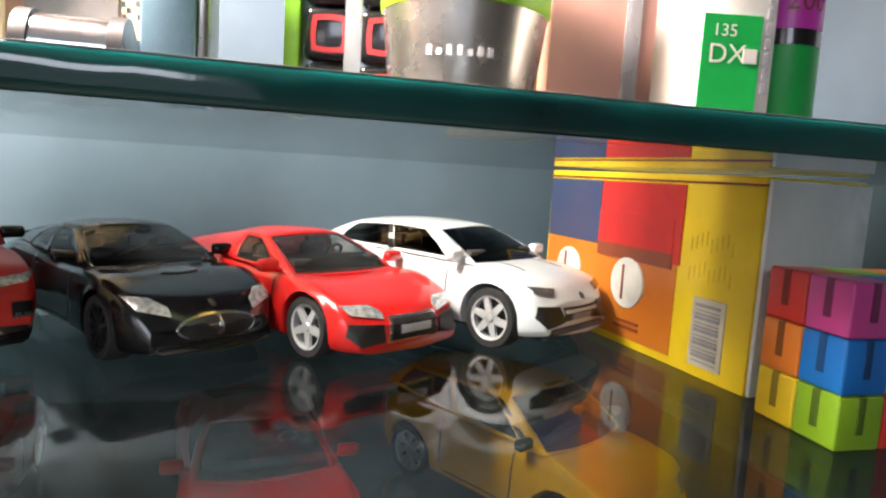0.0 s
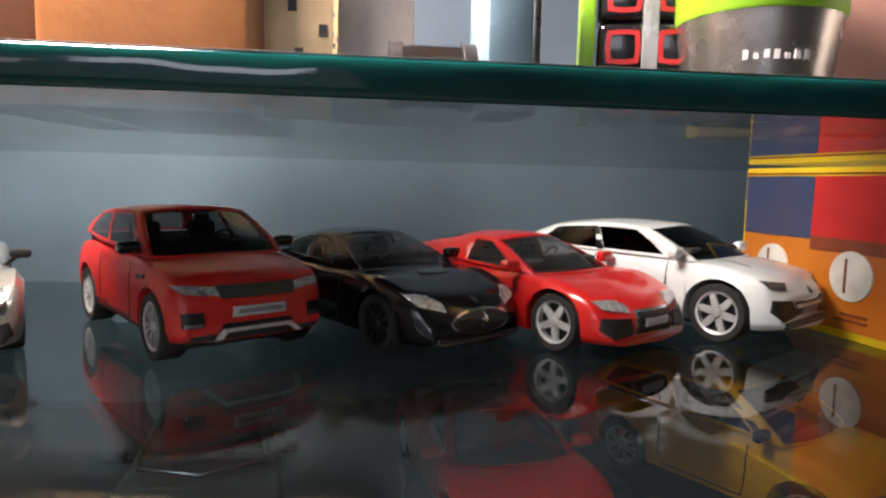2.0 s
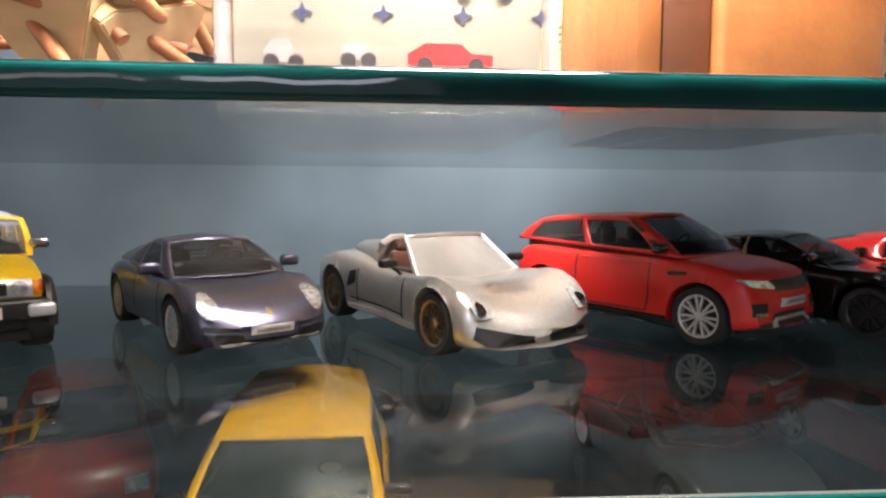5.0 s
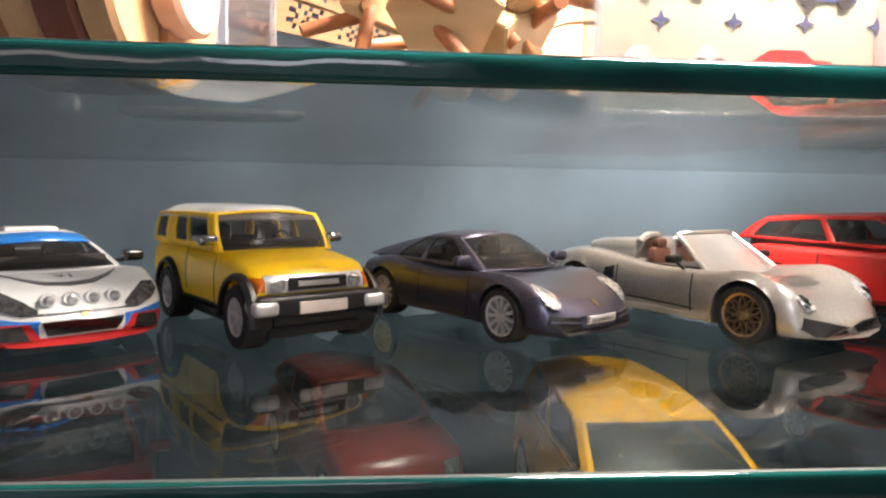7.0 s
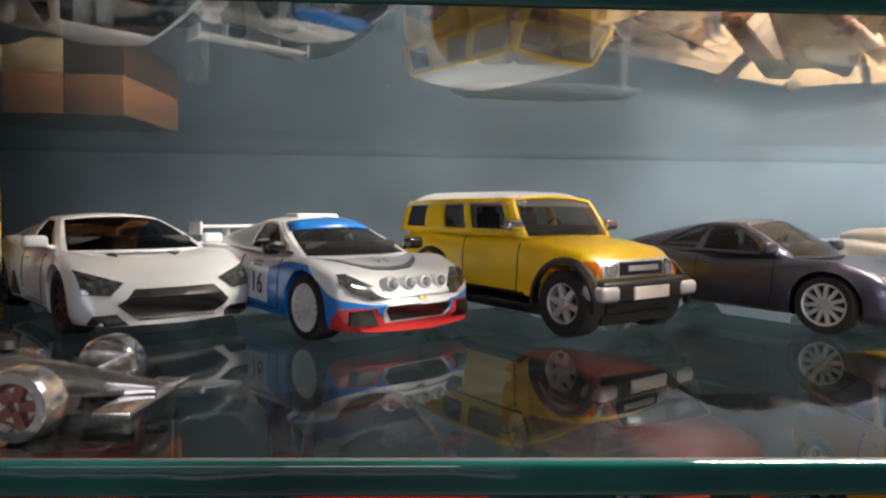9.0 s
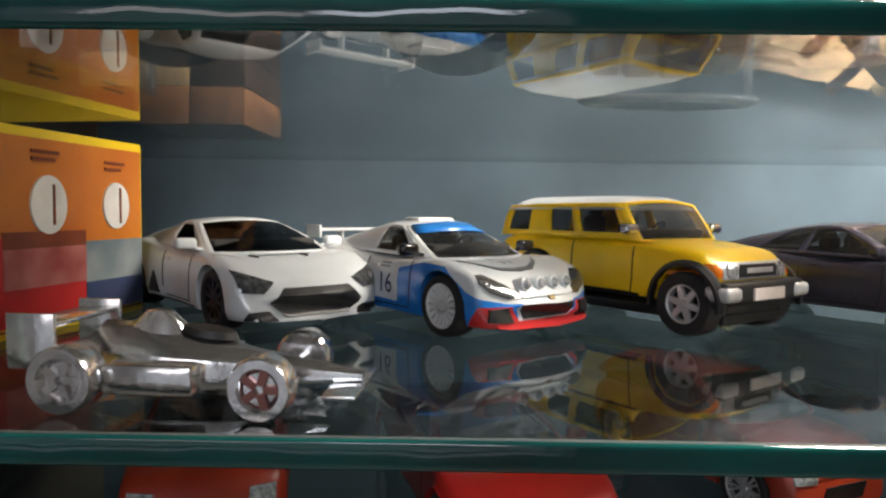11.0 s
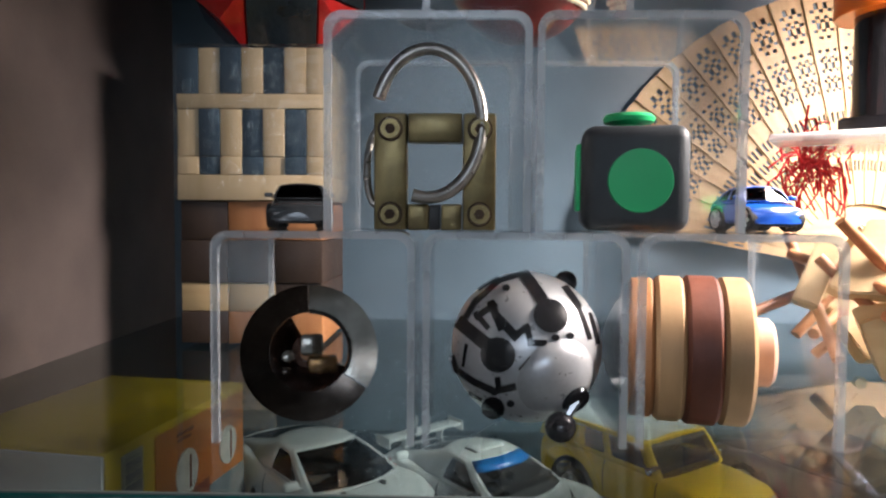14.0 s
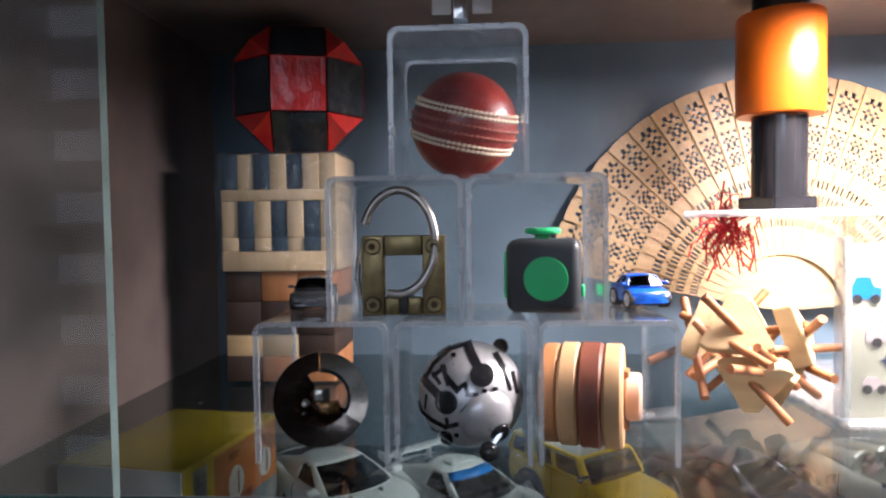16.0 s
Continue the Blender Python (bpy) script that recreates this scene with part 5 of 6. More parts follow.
for x, rw, w_ in ((-0.0255, 0.0080, 0.008), (0.0205, 0.0074, 0.007)):
    part("axle", tube([(x, -0.016, rw), (x, 0.016, rw)], 0.001, 8), CH_SILVER, f1)
    for sg in (1, -1):
        wm = lathe([(0, 0.28 * w_), (rw * 0.5, 0.28 * w_), (rw * 0.66, 0.5 * w_), (rw * 0.92, 0.5 * w_), (rw, 0.35 * w_), (rw, -0.35 * w_), (rw * 0.9, -0.5 * w_), (0, -0.5 * w_)], 36, pose(x, sg * 0.0165, rw, -90 * sg, 0, 0))
        wh = part("wheel", wm, CH_SILVER, f1)
        sp = bmesh.new()
        for k in range(5):
            prism([(0.001, -0.0009), (rw * 0.6, -0.0009), (rw * 0.6, 0.0009), (0.001, 0.0009)], pose(x, sg * 0.0165, rw, -90 * sg, 0, 0) @ pose(0, 0, 0.28 * w_, 0, 0, 72 * k), 0.0009, sp)
        # Reddish tint on the front spokes paints a reflection into the silver.
        part("spokes", sp, CH_SILVER if x < 0 else mat("painted_red_reflection", (0.45, 0.2, 0.17), 0.3, 0.8), wh)

# ---- upper shelf: clear display boxes ----
UZ = 0.081
BS = 0.0686


def display_box(x0, z0, y0=0.184, sx=0.0650, sz=BS):
    b_ = thing("display_box", "clear acrylic display cover with rounded frosted edges, open below", "display box", pose(x0, y0, z0), "stacked display boxes")
    t = 0.0018

    def ring(inset, y):
        pts, r = [(sx - inset, y, 0.0002)], 0.0055 - inset * 0.5
        for cx, cz, a0 in ((sx - inset - r, sz - inset - r, 0), (inset + r, sz - inset - r, 90)):
            for k in range(6):
                a = radians(a0 + 18 * k)
                pts.append((cx + r * math.cos(a), y, cz + r * math.sin(a)))
        return pts + [(inset, y, 0.0002)]

    def strip(name, insets, material, lab=""):
        bm = bmesh.new()
        R0 = [[bm.verts.new(p) for p in ring(i, y)] for i, y in insets]
        for A, B in zip(R0, R0[1:] + R0[:1]):
            for k in range(len(A) - 1):
                bm.faces.new((A[k], A[k + 1], B[k + 1], B[k]))
        return part(name, bm, material, b_, lab)

    strip("wall", ((0, 0.0024), (0, 0.064), (t, 0.064), (t, 0.0024)), ACRYL).visible_shadow = False
    for y in (0.0006, 0.0662):
        pane = bmesh.new()
        for q in (y, y + 0.0012):
            pane.faces.new([pane.verts.new(p) for p in ring(t * 1.2, q)])
        part("pane", pane, PANE, b_).visible_shadow = False
    strip("rim", ((0, 0), (0, 0.0023), (t * 1.3, 0.0023), (t * 1.3, 0)), FROST, "frosted front rim")
    strip("rim", ((0.0002, 0.0641), (0.0002, 0.0682), (t * 0.9, 0.0682), (t * 0.9, 0.0641)), FROST, "frosted back rim")
    return b_


for x in (-0.4190, -0.3515, -0.2835):
    display_box(x, UZ)
for x in (-0.3828, -0.3162):
    display_box(x, UZ + BS)
display_box(-0.3520, UZ + 2 * BS)
Z1, Z2, Z3 = UZ + 0.0004, UZ + BS + 0.0002, UZ + 2 * BS + 0.0002

# ball in the top box
ball = thing("cricket_ball", "dark red leather ball with raised pale stitching", "ball", pose(-0.3178, 0.2240, Z3 + 0.0276, 14, 11, 8))
RB = 0.0274
part("leather", lathe([(RB * math.sin(a), RB * math.cos(a)) for a in np.linspace(0, math.pi, 33)], 56), LEATHER, ball)
for row, lat in enumerate((-20, -15, -4.5, 4.5, 15, 20)):
    bm = bmesh.new()
    a = radians(lat)
    for k in range(66):
        ph = 2 * math.pi * k / 66
        p = Vector((RB * math.cos(a) * math.cos(ph), RB * math.cos(a) * math.sin(ph), RB * math.sin(a))) * 1.004
        q = Vector((RB * math.cos(a + 0.028) * math.cos(ph + 0.062), RB * math.cos(a + 0.028) * math.sin(ph + 0.062), RB * math.sin(a + 0.028))) * 1.004
        tube([p, (p + q) / 2 * 1.012, q], 0.0008, 5, bm)
    part("stitching", bm, THREAD if row not in (2, 3) else mat("worn_thread", (0.30, 0.09, 0.06), 0.7), ball, "pale stitched seam")
part("seam", lathe([(RB * math.cos(z) * 1.004, RB * math.sin(z)) for z in np.linspace(-0.03, 0.03, 5)], 56), LEATHER, ball)

# brass ring puzzle
lock = thing("ring_puzzle", "antique brass square frame puzzle with steel ring", "puzzle", pose(-0.3690, 0.2035, Z2))
for nm, x0, x1, z0, z1 in (("bar", -0.0005, 0.0110, 0.0, 0.040), ("bar", 0.0300, 0.0415, 0.0, 0.040), ("bar", 0.0110, 0.0300, 0.030, 0.040), ("bar", 0.0110, 0.0185, 0.0, 0.009), ("bar", 0.0225, 0.0300, 0.0, 0.009)):
    part(nm, box(x0 + 0.0001, x1 - 0.0001, 0, 0.007, z0, z1, 0.0008), BRASS, lock)
for x in (0.0052, 0.0358):
    for z in (0.0055, 0.0345):
        rv = part("rivet", lathe([(0, 0.0010), (0.0033, 0.0010), (0.0036, 0.0003), (0.0036, -0.0004), (0, -0.0004)], 24, pose(x, -0.0004, z, 90, 0, 0)), BRASS, lock)
        part("rivet_groove", lathe([(0.0035, 0.0002), (0.0043, 0.0002), (0.0043, -0.0006), (0.0035, -0.0006)], 24, pose(x, -0.0002, z, 90, 0, 0)), HOLE, rv)
        part("hex_socket", lathe([(0, 0.0012), (0.0019, 0.0012), (0.0019, 0.0004), (0, 0.0004)], 6, pose(x, -0.0004, z, 90, 0, 0)), HOLE, rv, "dark hexagonal socket")
part("gap", box(0.0186, 0.0224, 0.001, 0.006, 0.0, 0.0088, 0.0002), BLACK, lock)
pts = [(0.0180 + 0.0185 * math.cos(a), -0.001 + 0.006 * math.sin(a * 0.5 + 0.3), 0.0368 + 0.0258 * math.sin(a)) for a in np.linspace(radians(160), radians(-105), 40)]
part("ring", tube(pts, 0.0022, 14), STEEL, lock, "open steel ring")
pts = [(0.0005 + 0.004 * math.cos(a), 0.006 + 0.0035 * math.sin(a), 0.022 + 0.0135 * math.sin(a)) for a in np.linspace(radians(75), radians(285), 24)]
part("ring", tube(pts, 0.0013, 10), STEEL, lock, "steel ring")

# fidget cube
fc = thing("fidget_cube", "black fidget cube with bright green buttons", "toy", pose(-0.2765, 0.2240, Z2, 0, 0, -9))
part("body", box(-0.0185, 0.0185, -0.0185, 0.0185, 0.0, 0.0370, 0.005, seg=4), NAVYP, fc)
part("dial", lathe([(0, 0.0010), (0.0108, 0.0008), (0.0112, -0.001), (0, -0.001)], 40, pose(0.0015, -0.0186, 0.0175, 90, 0, 0)), GREENP, fc, "green round face")
part("button", lathe([(0, 0.006), (0.0085, 0.0058), (0.0095, 0.0045), (0.009, 0.003), (0.004, 0.002), (0.004, 0), (0, 0)], 32, pose(-0.001, 0, 0.0368)), GREENP, fc, "green mushroom button")
part("side_plate", box(-0.0202, -0.018, -0.012, 0.012, 0.007, 0.031, 0.0009), GREENP, fc, "green side plate")
part("side_button", box(0.0183, 0.0202, -0.004, 0.004, 0.007, 0.013, 0.0009), GREENP, fc)

# disc puzzle of nickel rings
sp = thing("metal_disc_puzzle", "dark nickel disc puzzle of nested slanted rings", "puzzle", pose(-0.3930, 0.2100, Z1 + 0.0244, -8, 0, 12) @ Matrix.Diagonal((0.93, 0.93, 0.93, 1)))


def annulus(r0, r1, a0, a1, thick, m, seg=36, dome=0.0):
    bm = bmesh.new()
    rows = []
    for k in range(seg + 1):
        a = radians(a0 + (a1 - a0) * k / seg)
        rows.append([bm.verts.new(m @ Vector((q * math.cos(a), y, q * math.sin(a)))) for q, y in ((r0, -thick / 2 - dome), ((r0 + r1) / 2, -thick / 2 - dome * 0.6), (r1, -thick / 2), (r1, thick / 2), (r0, thick / 2))])
    for A, B in zip(rows, rows[1:]):
        for k in range(5):
            bm.faces.new((A[k], A[(k + 1) % 5], B[(k + 1) % 5], B[k]))
    if abs(a1 - a0) < 360:
        bm.faces.new(rows[0]), bm.faces.new(rows[-1])
    return bm


I4 = Matrix.Identity(4)
part("outer_ring", annulus(0.0152, 0.0258, 92, 326, 0.005, I4, dome=-0.003), BRONZE, sp, "dark nickel ring part")
part("outer_ring", annulus(0.0152, 0.0258, -33, 91, 0.005, I4, dome=-0.003), NICKEL, sp, "lighter nickel ring part")
part("ring_joint", annulus(0.0146, 0.0152, -33, 91, 0.006, pose(0, 0.001, 0)), BUTTONBLK, sp, "black gap round the core")
part("bowl", annulus(0.0040, 0.0151, 118, 335, 0.004, pose(0, 0.0035, 0), dome=-0.005), mat("reddish_nickel", (0.10, 0.055, 0.042), 0.16, 1.0, scale=80), sp, "dark reddish inner bowl")
part("core", box(-0.0035, 0.0050, -0.008, 0.004, -0.0010, 0.0070, 0.0014), NICKEL, sp)
part("core_arm", box(-0.0010, 0.0105, -0.005, 0.004, -0.0080, -0.0012, 0.0016), mat("worn_brass", (0.20, 0.12, 0.055), 0.25, 1.0), sp)
part("core_pin", lathe([(0, 0.006), (0.0022, 0.005), (0.0026, -0.006), (0, -0.006)], 16, pose(-0.0080, -0.004, -0.0015, 80, 15, 0)), NICKEL, sp)
part("core_pin", lathe([(0, 0.005), (0.0018, 0.004), (0.002, -0.005), (0, -0.005)], 16, pose(-0.0085, -0.003, -0.0070, 80, -10, 0)), BRONZE, sp)

# silver ball robot
rb = thing("maze_ball", "silver plastic ball toy with black zigzag markings and knobs", "toy", pose(-0.3156, 0.2135, Z1 + 0.0268, -12.5, 0, -4.4))
RS = 0.0268
sph = lathe([(RS * math.sin(a), RS * math.cos(a)) for a in np.linspace(0, math.pi, 37)], 64)
sb_ = BVHTree.FromBMesh(sph)
shell_ = part("shell", sph, SILVERP, rb)


def on_ball(outline, lift=0.00035):
    """Outline in (right, up) of the ball as seen from the front."""
    bm = flat(outline, 4)
    for v in bm.verts:
        x, z = v.co.x, v.co.y
        rr2 = min(x * x + z * z, RS * RS * 0.98)
        v.co = Vector((x, -math.sqrt(RS * RS - rr2), z)) * (1 + lift / RS)
    g_ = bmesh.ops.extrude_face_region(bm, geom=bm.faces[:])
    for v in [e for e in g_["geom"] if isinstance(e, bmesh.types.BMVert)]:
        v.co *= 0.97
    return bm


def stroke(pts, w_):
    """A bent band along points, as a list of outlines."""
    outs = []
    for (ax, az), (bx_, bz) in zip(pts, pts[1:]):
        d = Vector((bx_ - ax, bz - az)).normalized()
        n_ = Vector((-d.y, d.x)) * w_ / 2
        e_ = d * w_ / 2
        outs.append([(ax - e_.x + n_.x, az - e_.y + n_.y), (bx_ + e_.x + n_.x, bz + e_.y + n_.y), (bx_ + e_.x - n_.x, bz + e_.y - n_.y), (ax - e_.x - n_.x, az - e_.y - n_.y)])
    return outs


def ballwise(pts):
    return [(a * RS, b_ * RS) for a, b_ in pts]


for pts, w_ in ((((-0.40, -0.10), (-0.83, 0.24)), 0.17), (((-0.83, 0.24), (-0.66, 0.53), (-0.36, 0.82), (-0.04, 0.93)), 0.085), (((-0.03, 0.90), (0.12, 0.63), (0.26, 0.40)), 0.16), (((-0.64, 0.36), (-0.50, 0.20)), 0.07), (((-0.62, 0.33), (-0.42, 0.47)), 0.08), (((-0.45, 0.48), (-0.33, 0.20)), 0.10), (((-0.36, 0.30), (-0.16, 0.09)), 0.11), (((-0.16, 0.09), (-0.02, 0.19)), 0.08), (((-0.02, 0.19), (0.03, 0.01), (0.18, 0.01)), 0.08), (((0.62, 0.52), (0.76, 0.11)), 0.06), (((0.80, 0.40), (0.88, 0.06)), 0.06), (((0.50, 0.72), (0.62, 0.52)), 0.10), (((-0.76, -0.03), (-0.80, -0.28)), 0.035), (((-0.96, -0.20), (-0.90, -0.34), (-0.65, -0.48), (-0.40, -0.58), (-0.18, -0.52)), 0.085), (((-0.36, -0.44), (-0.34, -0.56)), 0.07), (((-0.72, -0.64), (-0.58, -0.70)), 0.05), (((-0.62, 0.72), (-0.40, 0.88)), 0.05), (((-0.10, -0.30), (0.02, -0.16)), 0.02)):
    for o in stroke(ballwise(pts), w_ * RS):
        part("marking", on_ball(o), BUTTONBLK, shell_, "black marking")
for cx, cz, r_ in ((-0.36, -0.14, 0.21), (0.27, 0.345, 0.21), (-0.42, -0.80, 0.15)):
    part("eye_hole", on_ball(ballwise(ellipse(cx, cz, r_, r_)), 0.0005), BUTTONBLK, shell_, "round black recess")
for cx, cz in ((0.32, 0.08), (0.50, 0.11), (-0.27, 0.70), (-0.20, -0.72)):
    part("dot", on_ball(ballwise(ellipse(cx, cz, 0.05, 0.04, 10)), 0.0005), BUTTONBLK, shell_)
snout_dir = Vector((0.40, -0.80, -0.45)).normalized()
nose = lathe([(0, 0.0052), (0.0050, 0.0047), (0.0095, 0.0030), (0.0128, 0.0002), (0.0146, -0.0040), (0.0150, -0.008), (0, -0.010)], 48, Matrix.Translation(snout_dir * RS * 0.93) @ snout_dir.to_track_quat("Z", "Y").to_matrix().to_4x4())
part("snout", nose, SILVERP, rb, "satin silver snout")
hole_dir = Vector((0.54, -0.62, -0.60)).normalized()
part("snout_hole", lathe([(0, 0.0012), (0.0046, 0.0008), (0.0052, -0.0006), (0.0050, -0.003), (0, -0.003)], 28, Matrix.Translation(hole_dir * RS * 1.125) @ hole_dir.to_track_quat("Z", "Y").to_matrix().to_4x4()), BUTTONBLK, rb)
part("stalk", tube([hole_dir * RS * 1.13, Vector((0.42, -0.72, -0.92)) * RS], 0.0017, 8), CHROME, rb)
for p, r_ in (((0.40, -0.72, -0.98), 0.0050), ((0.55, 0.20, 0.90), 0.0042)):
    part("knob", lathe([(r_ * math.sin(a), r_ * math.cos(a)) for a in np.linspace(0, math.pi, 15)], 24, Matrix.Translation(Vector(p) * RS)), BUTTONBLK, rb, "black ball knob")

# wooden barrel puzzle
wb = thing("wooden_disc_puzzle", "round layered pale and dark wooden disc puzzle", "puzzle", pose(-0.2530, 0.2130, Z1 + 0.0264, 0, 0, -14) @ Matrix.Diagonal((0.90, 0.915, 0.915, 1)))
RW = 0.0288
for x0, x1, rr3, mt, nm in ((-0.0184, -0.0076, RW * 0.985, TANWOOD, "disc"), (-0.0075, 0.0052, RW, REDWOOD, "disc"), (0.0053, 0.0160, RW * 0.985, TANWOOD, "disc"), (-0.0285, -0.0185, RW * 0.95, ORANGEWOOD, "side_block"), (0.0161, 0.0255, RW * 0.45, PEACH, "side_knob")):
    part(nm, lathe([(0, x0), (rr3 - 0.0015, x0), (rr3, x0 + 0.0015), (rr3, x1 - 0.0015), (rr3 - 0.0015, x1), (0, x1)], 56, pose(0, 0, 0, 0, 90, 0)), mt, wb)
for z in (-0.012, 0.010):
    part("peg", box(0.0151, 0.0190, -0.006, 0.004, z - 0.005, z + 0.005, 0.0008), ORANGEWOOD, wb)

# small toys on top of the lower boxes
S_MINI = dict(K=0.42, L=70, W=52, wr=11, axles=(0.22, 0.78), paint=mat("paint_deep_blue", (0.008, 0.075, 0.42), 0.3, coat=0.5), bow=6, rake=3, spokes=5, ww=11, track=1.0,
              top=[(0, 24), (0.1, 27), (0.6, 27), (0.9, 22), (1, 17)], sh=[(0, 22), (0.1, 26), (0.6, 26), (0.9, 20), (1, 15)], wid=[(0, 0.82), (0.1, 0.97), (0.9, 0.97), (1, 0.82)], bot=[(0, 7), (1, 7)],
              cabin=dict(x=(0.72, 0.58, 0.25, 0.08), z=(26, 26, 38, 37), y=(0.88, 0.68), windows=[(0.12, 0.45), (0.52, 0.85)], glass=TINTGLASS, crown=1))
toy_car("toy_car", "small bright blue plastic toy car on the clear box", S_MINI, pose(-0.2250, 0.236, UZ + BS, 0, 0, -78) @ Matrix.Diagonal((0.44, 0.44, 0.44, 1)), "small toys")
S_MINI2 = dict(S_MINI, paint=mat("smoky_plastic", (0.05, 0.055, 0.06), 0.2, 0.2, coat=0.7))
toy_car("toy_car", "small smoky black toy car on the clear box", S_MINI2, pose(-0.4020, 0.236, UZ + BS, 0, 0, -84) @ Matrix.Diagonal((0.44, 0.44, 0.44, 1)), "small toys")

# ---- puzzles at the back ----
pz = thing("wooden_cube_puzzle", "wooden cube puzzle of pale and dark blue bars in plastic wrap", "puzzle", pose(-0.4945, 0.337, 0.163))
U = 0.083 / 7
rowsz = [(0.0, 0.014, "w" * 7), (0.014, 0.024, "wbwbwbw"), (0.024, 0.050, "wbwbwbw"), (0.050, 0.058, "wwwwwww"), (0.058, 0.083, "bwbwbww")]
for ri_, (z0, z1, pat) in enumerate(rowsz):
    k = 0
    while k < 7:
        k2 = k + 1
        if ri_ in (0, 3):
            k2 = 7
        part("bar", box(k * U + 0.0001, k2 * U - 0.0001, 0.0005 * ((k + ri_) % 3), 0.070, z0 + 0.0001, z1 - 0.0001, 0.0005), BLUEWOOD if pat[k] == "b" else PALEWOODZ, pz)
        k = k2
wrp = part("plastic_wrap", box(-0.0012, 0.0845, -0.0018, 0.072, -0.0005, 0.0845, 0.001), WRAP, pz, "shiny clear plastic wrap")
wrp.visible_shadow = False
lowp = thing("wooden_block_puzzle", "dark and orange-brown wooden block puzzle under the wrapped cube", "puzzle", pose(-0.4945, 0.340, UZ + 0.002))
for k, (z0, z1, mt) in enumerate(((0.0, 0.018, ORANGEWOOD), (0.018, 0.034, PALEWOOD), (0.034, 0.058, DARKWOOD), (0.058, 0.0795, ORANGEWOOD))):
    for j in range(3):
        part("block", box(0.0265 * j + 0.0001, 0.0265 * (j + 1) - 0.0001, 0.001 * (k % 2), 0.066, z0 + 0.0001, z1 - 0.0001, 0.0007), mt if (j + k) % 3 else DARKWOOD, lowp)

snake = thing("twist_puzzle", "red and black faceted plastic twist puzzle ball", "puzzle", pose(-0.4460, 0.376, 0.2475 + 0.0462, 0, 0, 14))
hb = bmesh.new()
q_ = 1 + math.sqrt(2)
for perm in ((1, 1, q_), (1, q_, 1), (q_, 1, 1)):
    for sx in (1, -1):
        for sy in (1, -1):
            for sz in (1, -1):
                hb.verts.new(Vector((perm[0] * sx, perm[1] * sy, perm[2] * sz)) * 0.0190)
bmesh.ops.convex_hull(hb, input=hb.verts)
bmesh.ops.dissolve_limit(hb, angle_limit=0.02, verts=hb.verts[:], edges=hb.edges[:])
bmesh.ops.recalc_face_normals(hb, faces=hb.faces)
for f in hb.faces:
    n_ = f.normal.copy()
    ax = sorted(abs(c) for c in n_)
    is_axis, is_tri = ax[2] > 0.98, len(f.verts) == 3
    c0 = f.calc_center_median()
    bm = bmesh.new()
    lo = [bm.verts.new(v.co * 0.80) for v in f.verts]
    hi = [bm.verts.new(c0 + (v.co - c0) * 0.985 + n_ * 0.0012) for v in f.verts]
    apex = bm.verts.new(c0 + n_ * (0.0085 if is_tri else 0.0014))
    for i in range(len(lo)):
        j = (i + 1) % len(lo)
        bm.faces.new((lo[i], lo[j], hi[j], hi[i])), bm.faces.new((hi[i], hi[j], apex))
    bm.faces.new(lo[::-1])
    part("wedge", bm, REDP if is_axis or is_tri else BLACKP, snake, sharp=5)
hb.free()

# ---- wooden fan ----
fan = thing("folding_fan", "open pierced pale wooden folding fan leaning on the back panel", "fan", pose(-0.062, 0.436, 0.119, -3, 0, 0) @ Matrix.Diagonal((1.035, 1.035, 1.035, 1)))
fb = bmesh.new()
n_l, n_w = 64, 7
rad = [0.045 + (0.188 - 0.045) * i / n_l for i in range(n_l + 1)]
fv = {}
for i, q in enumerate(rad):
    hw = 0.0028 + (0.0118 - 0.0028) * (q - 0.045) / 0.143
    for j in range(n_w + 1):
        fv[i, j] = (q + (0.0012 * (1 - ((j / n_w) * 2 - 1) ** 2) if i == n_l else 0), (j / n_w * 2 - 1) * hw)


def pierced(i, j):
    if j in (0, n_w - 1):
        return False
    u = i / n_l
    if 0.50 < u < 0.72 or 0.78 < u < 0.95:
        a, b_ = i % 6, j
        return (a, b_) in {(0, 2), (0, 4), (1, 1), (1, 3), (1, 5), (2, 2), (2, 4), (4, 1), (4, 3), (4, 5), (5, 2), (5, 4)}
    if 0.12 < u < 0.44:
        return j % 2 == 1 and i % 5 in (0, 1, 2) and j in (1, 3, 5)
    return False


vt = {}
for i in range(n_l):
    for j in range(n_w):
        if not pierced(i, j):
            ids = []
            for key in ((i, j), (i + 1, j), (i + 1, j + 1), (i, j + 1)):
                if key not in vt:
                    vt[key] = fb.verts.new((fv[key][0], 0, fv[key][1]))
                ids.append(vt[key])
            fb.faces.new(ids)
g_ = bmesh.ops.extrude_face_region(fb, geom=fb.faces[:])
for v in [e for e in g_["geom"] if isinstance(e, bmesh.types.BMVert)]:
    v.co.y += 0.0008
fmesh = finish(fb, "slat", FANWOOD, 20)
N = 25
for k in range(N):
    o = new("slat", fmesh)
    o.parent = fan
    o.matrix_basis = pose(0, -0.0011 * (N - k) * 0.25, 0, 0, 0, 0) @ pose(0, 0, 0, 0, -(6 + 160 * k / (N - 1)), 0) @ pose(0, 0, 0, 5, 0, 0)
part("rivet", lathe([(0, 0.002), (0.004, 0.0015), (0.004, -0.002), (0, -0.002)], 16, pose(0, -0.004, 0, 90, 0, 0)), BRASS, fan)
part("gathered_ribs", prism([(0.0, 0.0), (0.048, 0.004), (0.034, 0.034), (0.0, 0.048), (-0.034, 0.034), (-0.048, 0.008)], pose(0, 0.001, 0, 90, 0, 0), 0.002), FANWOOD, fan)
rng = random.Random(5)
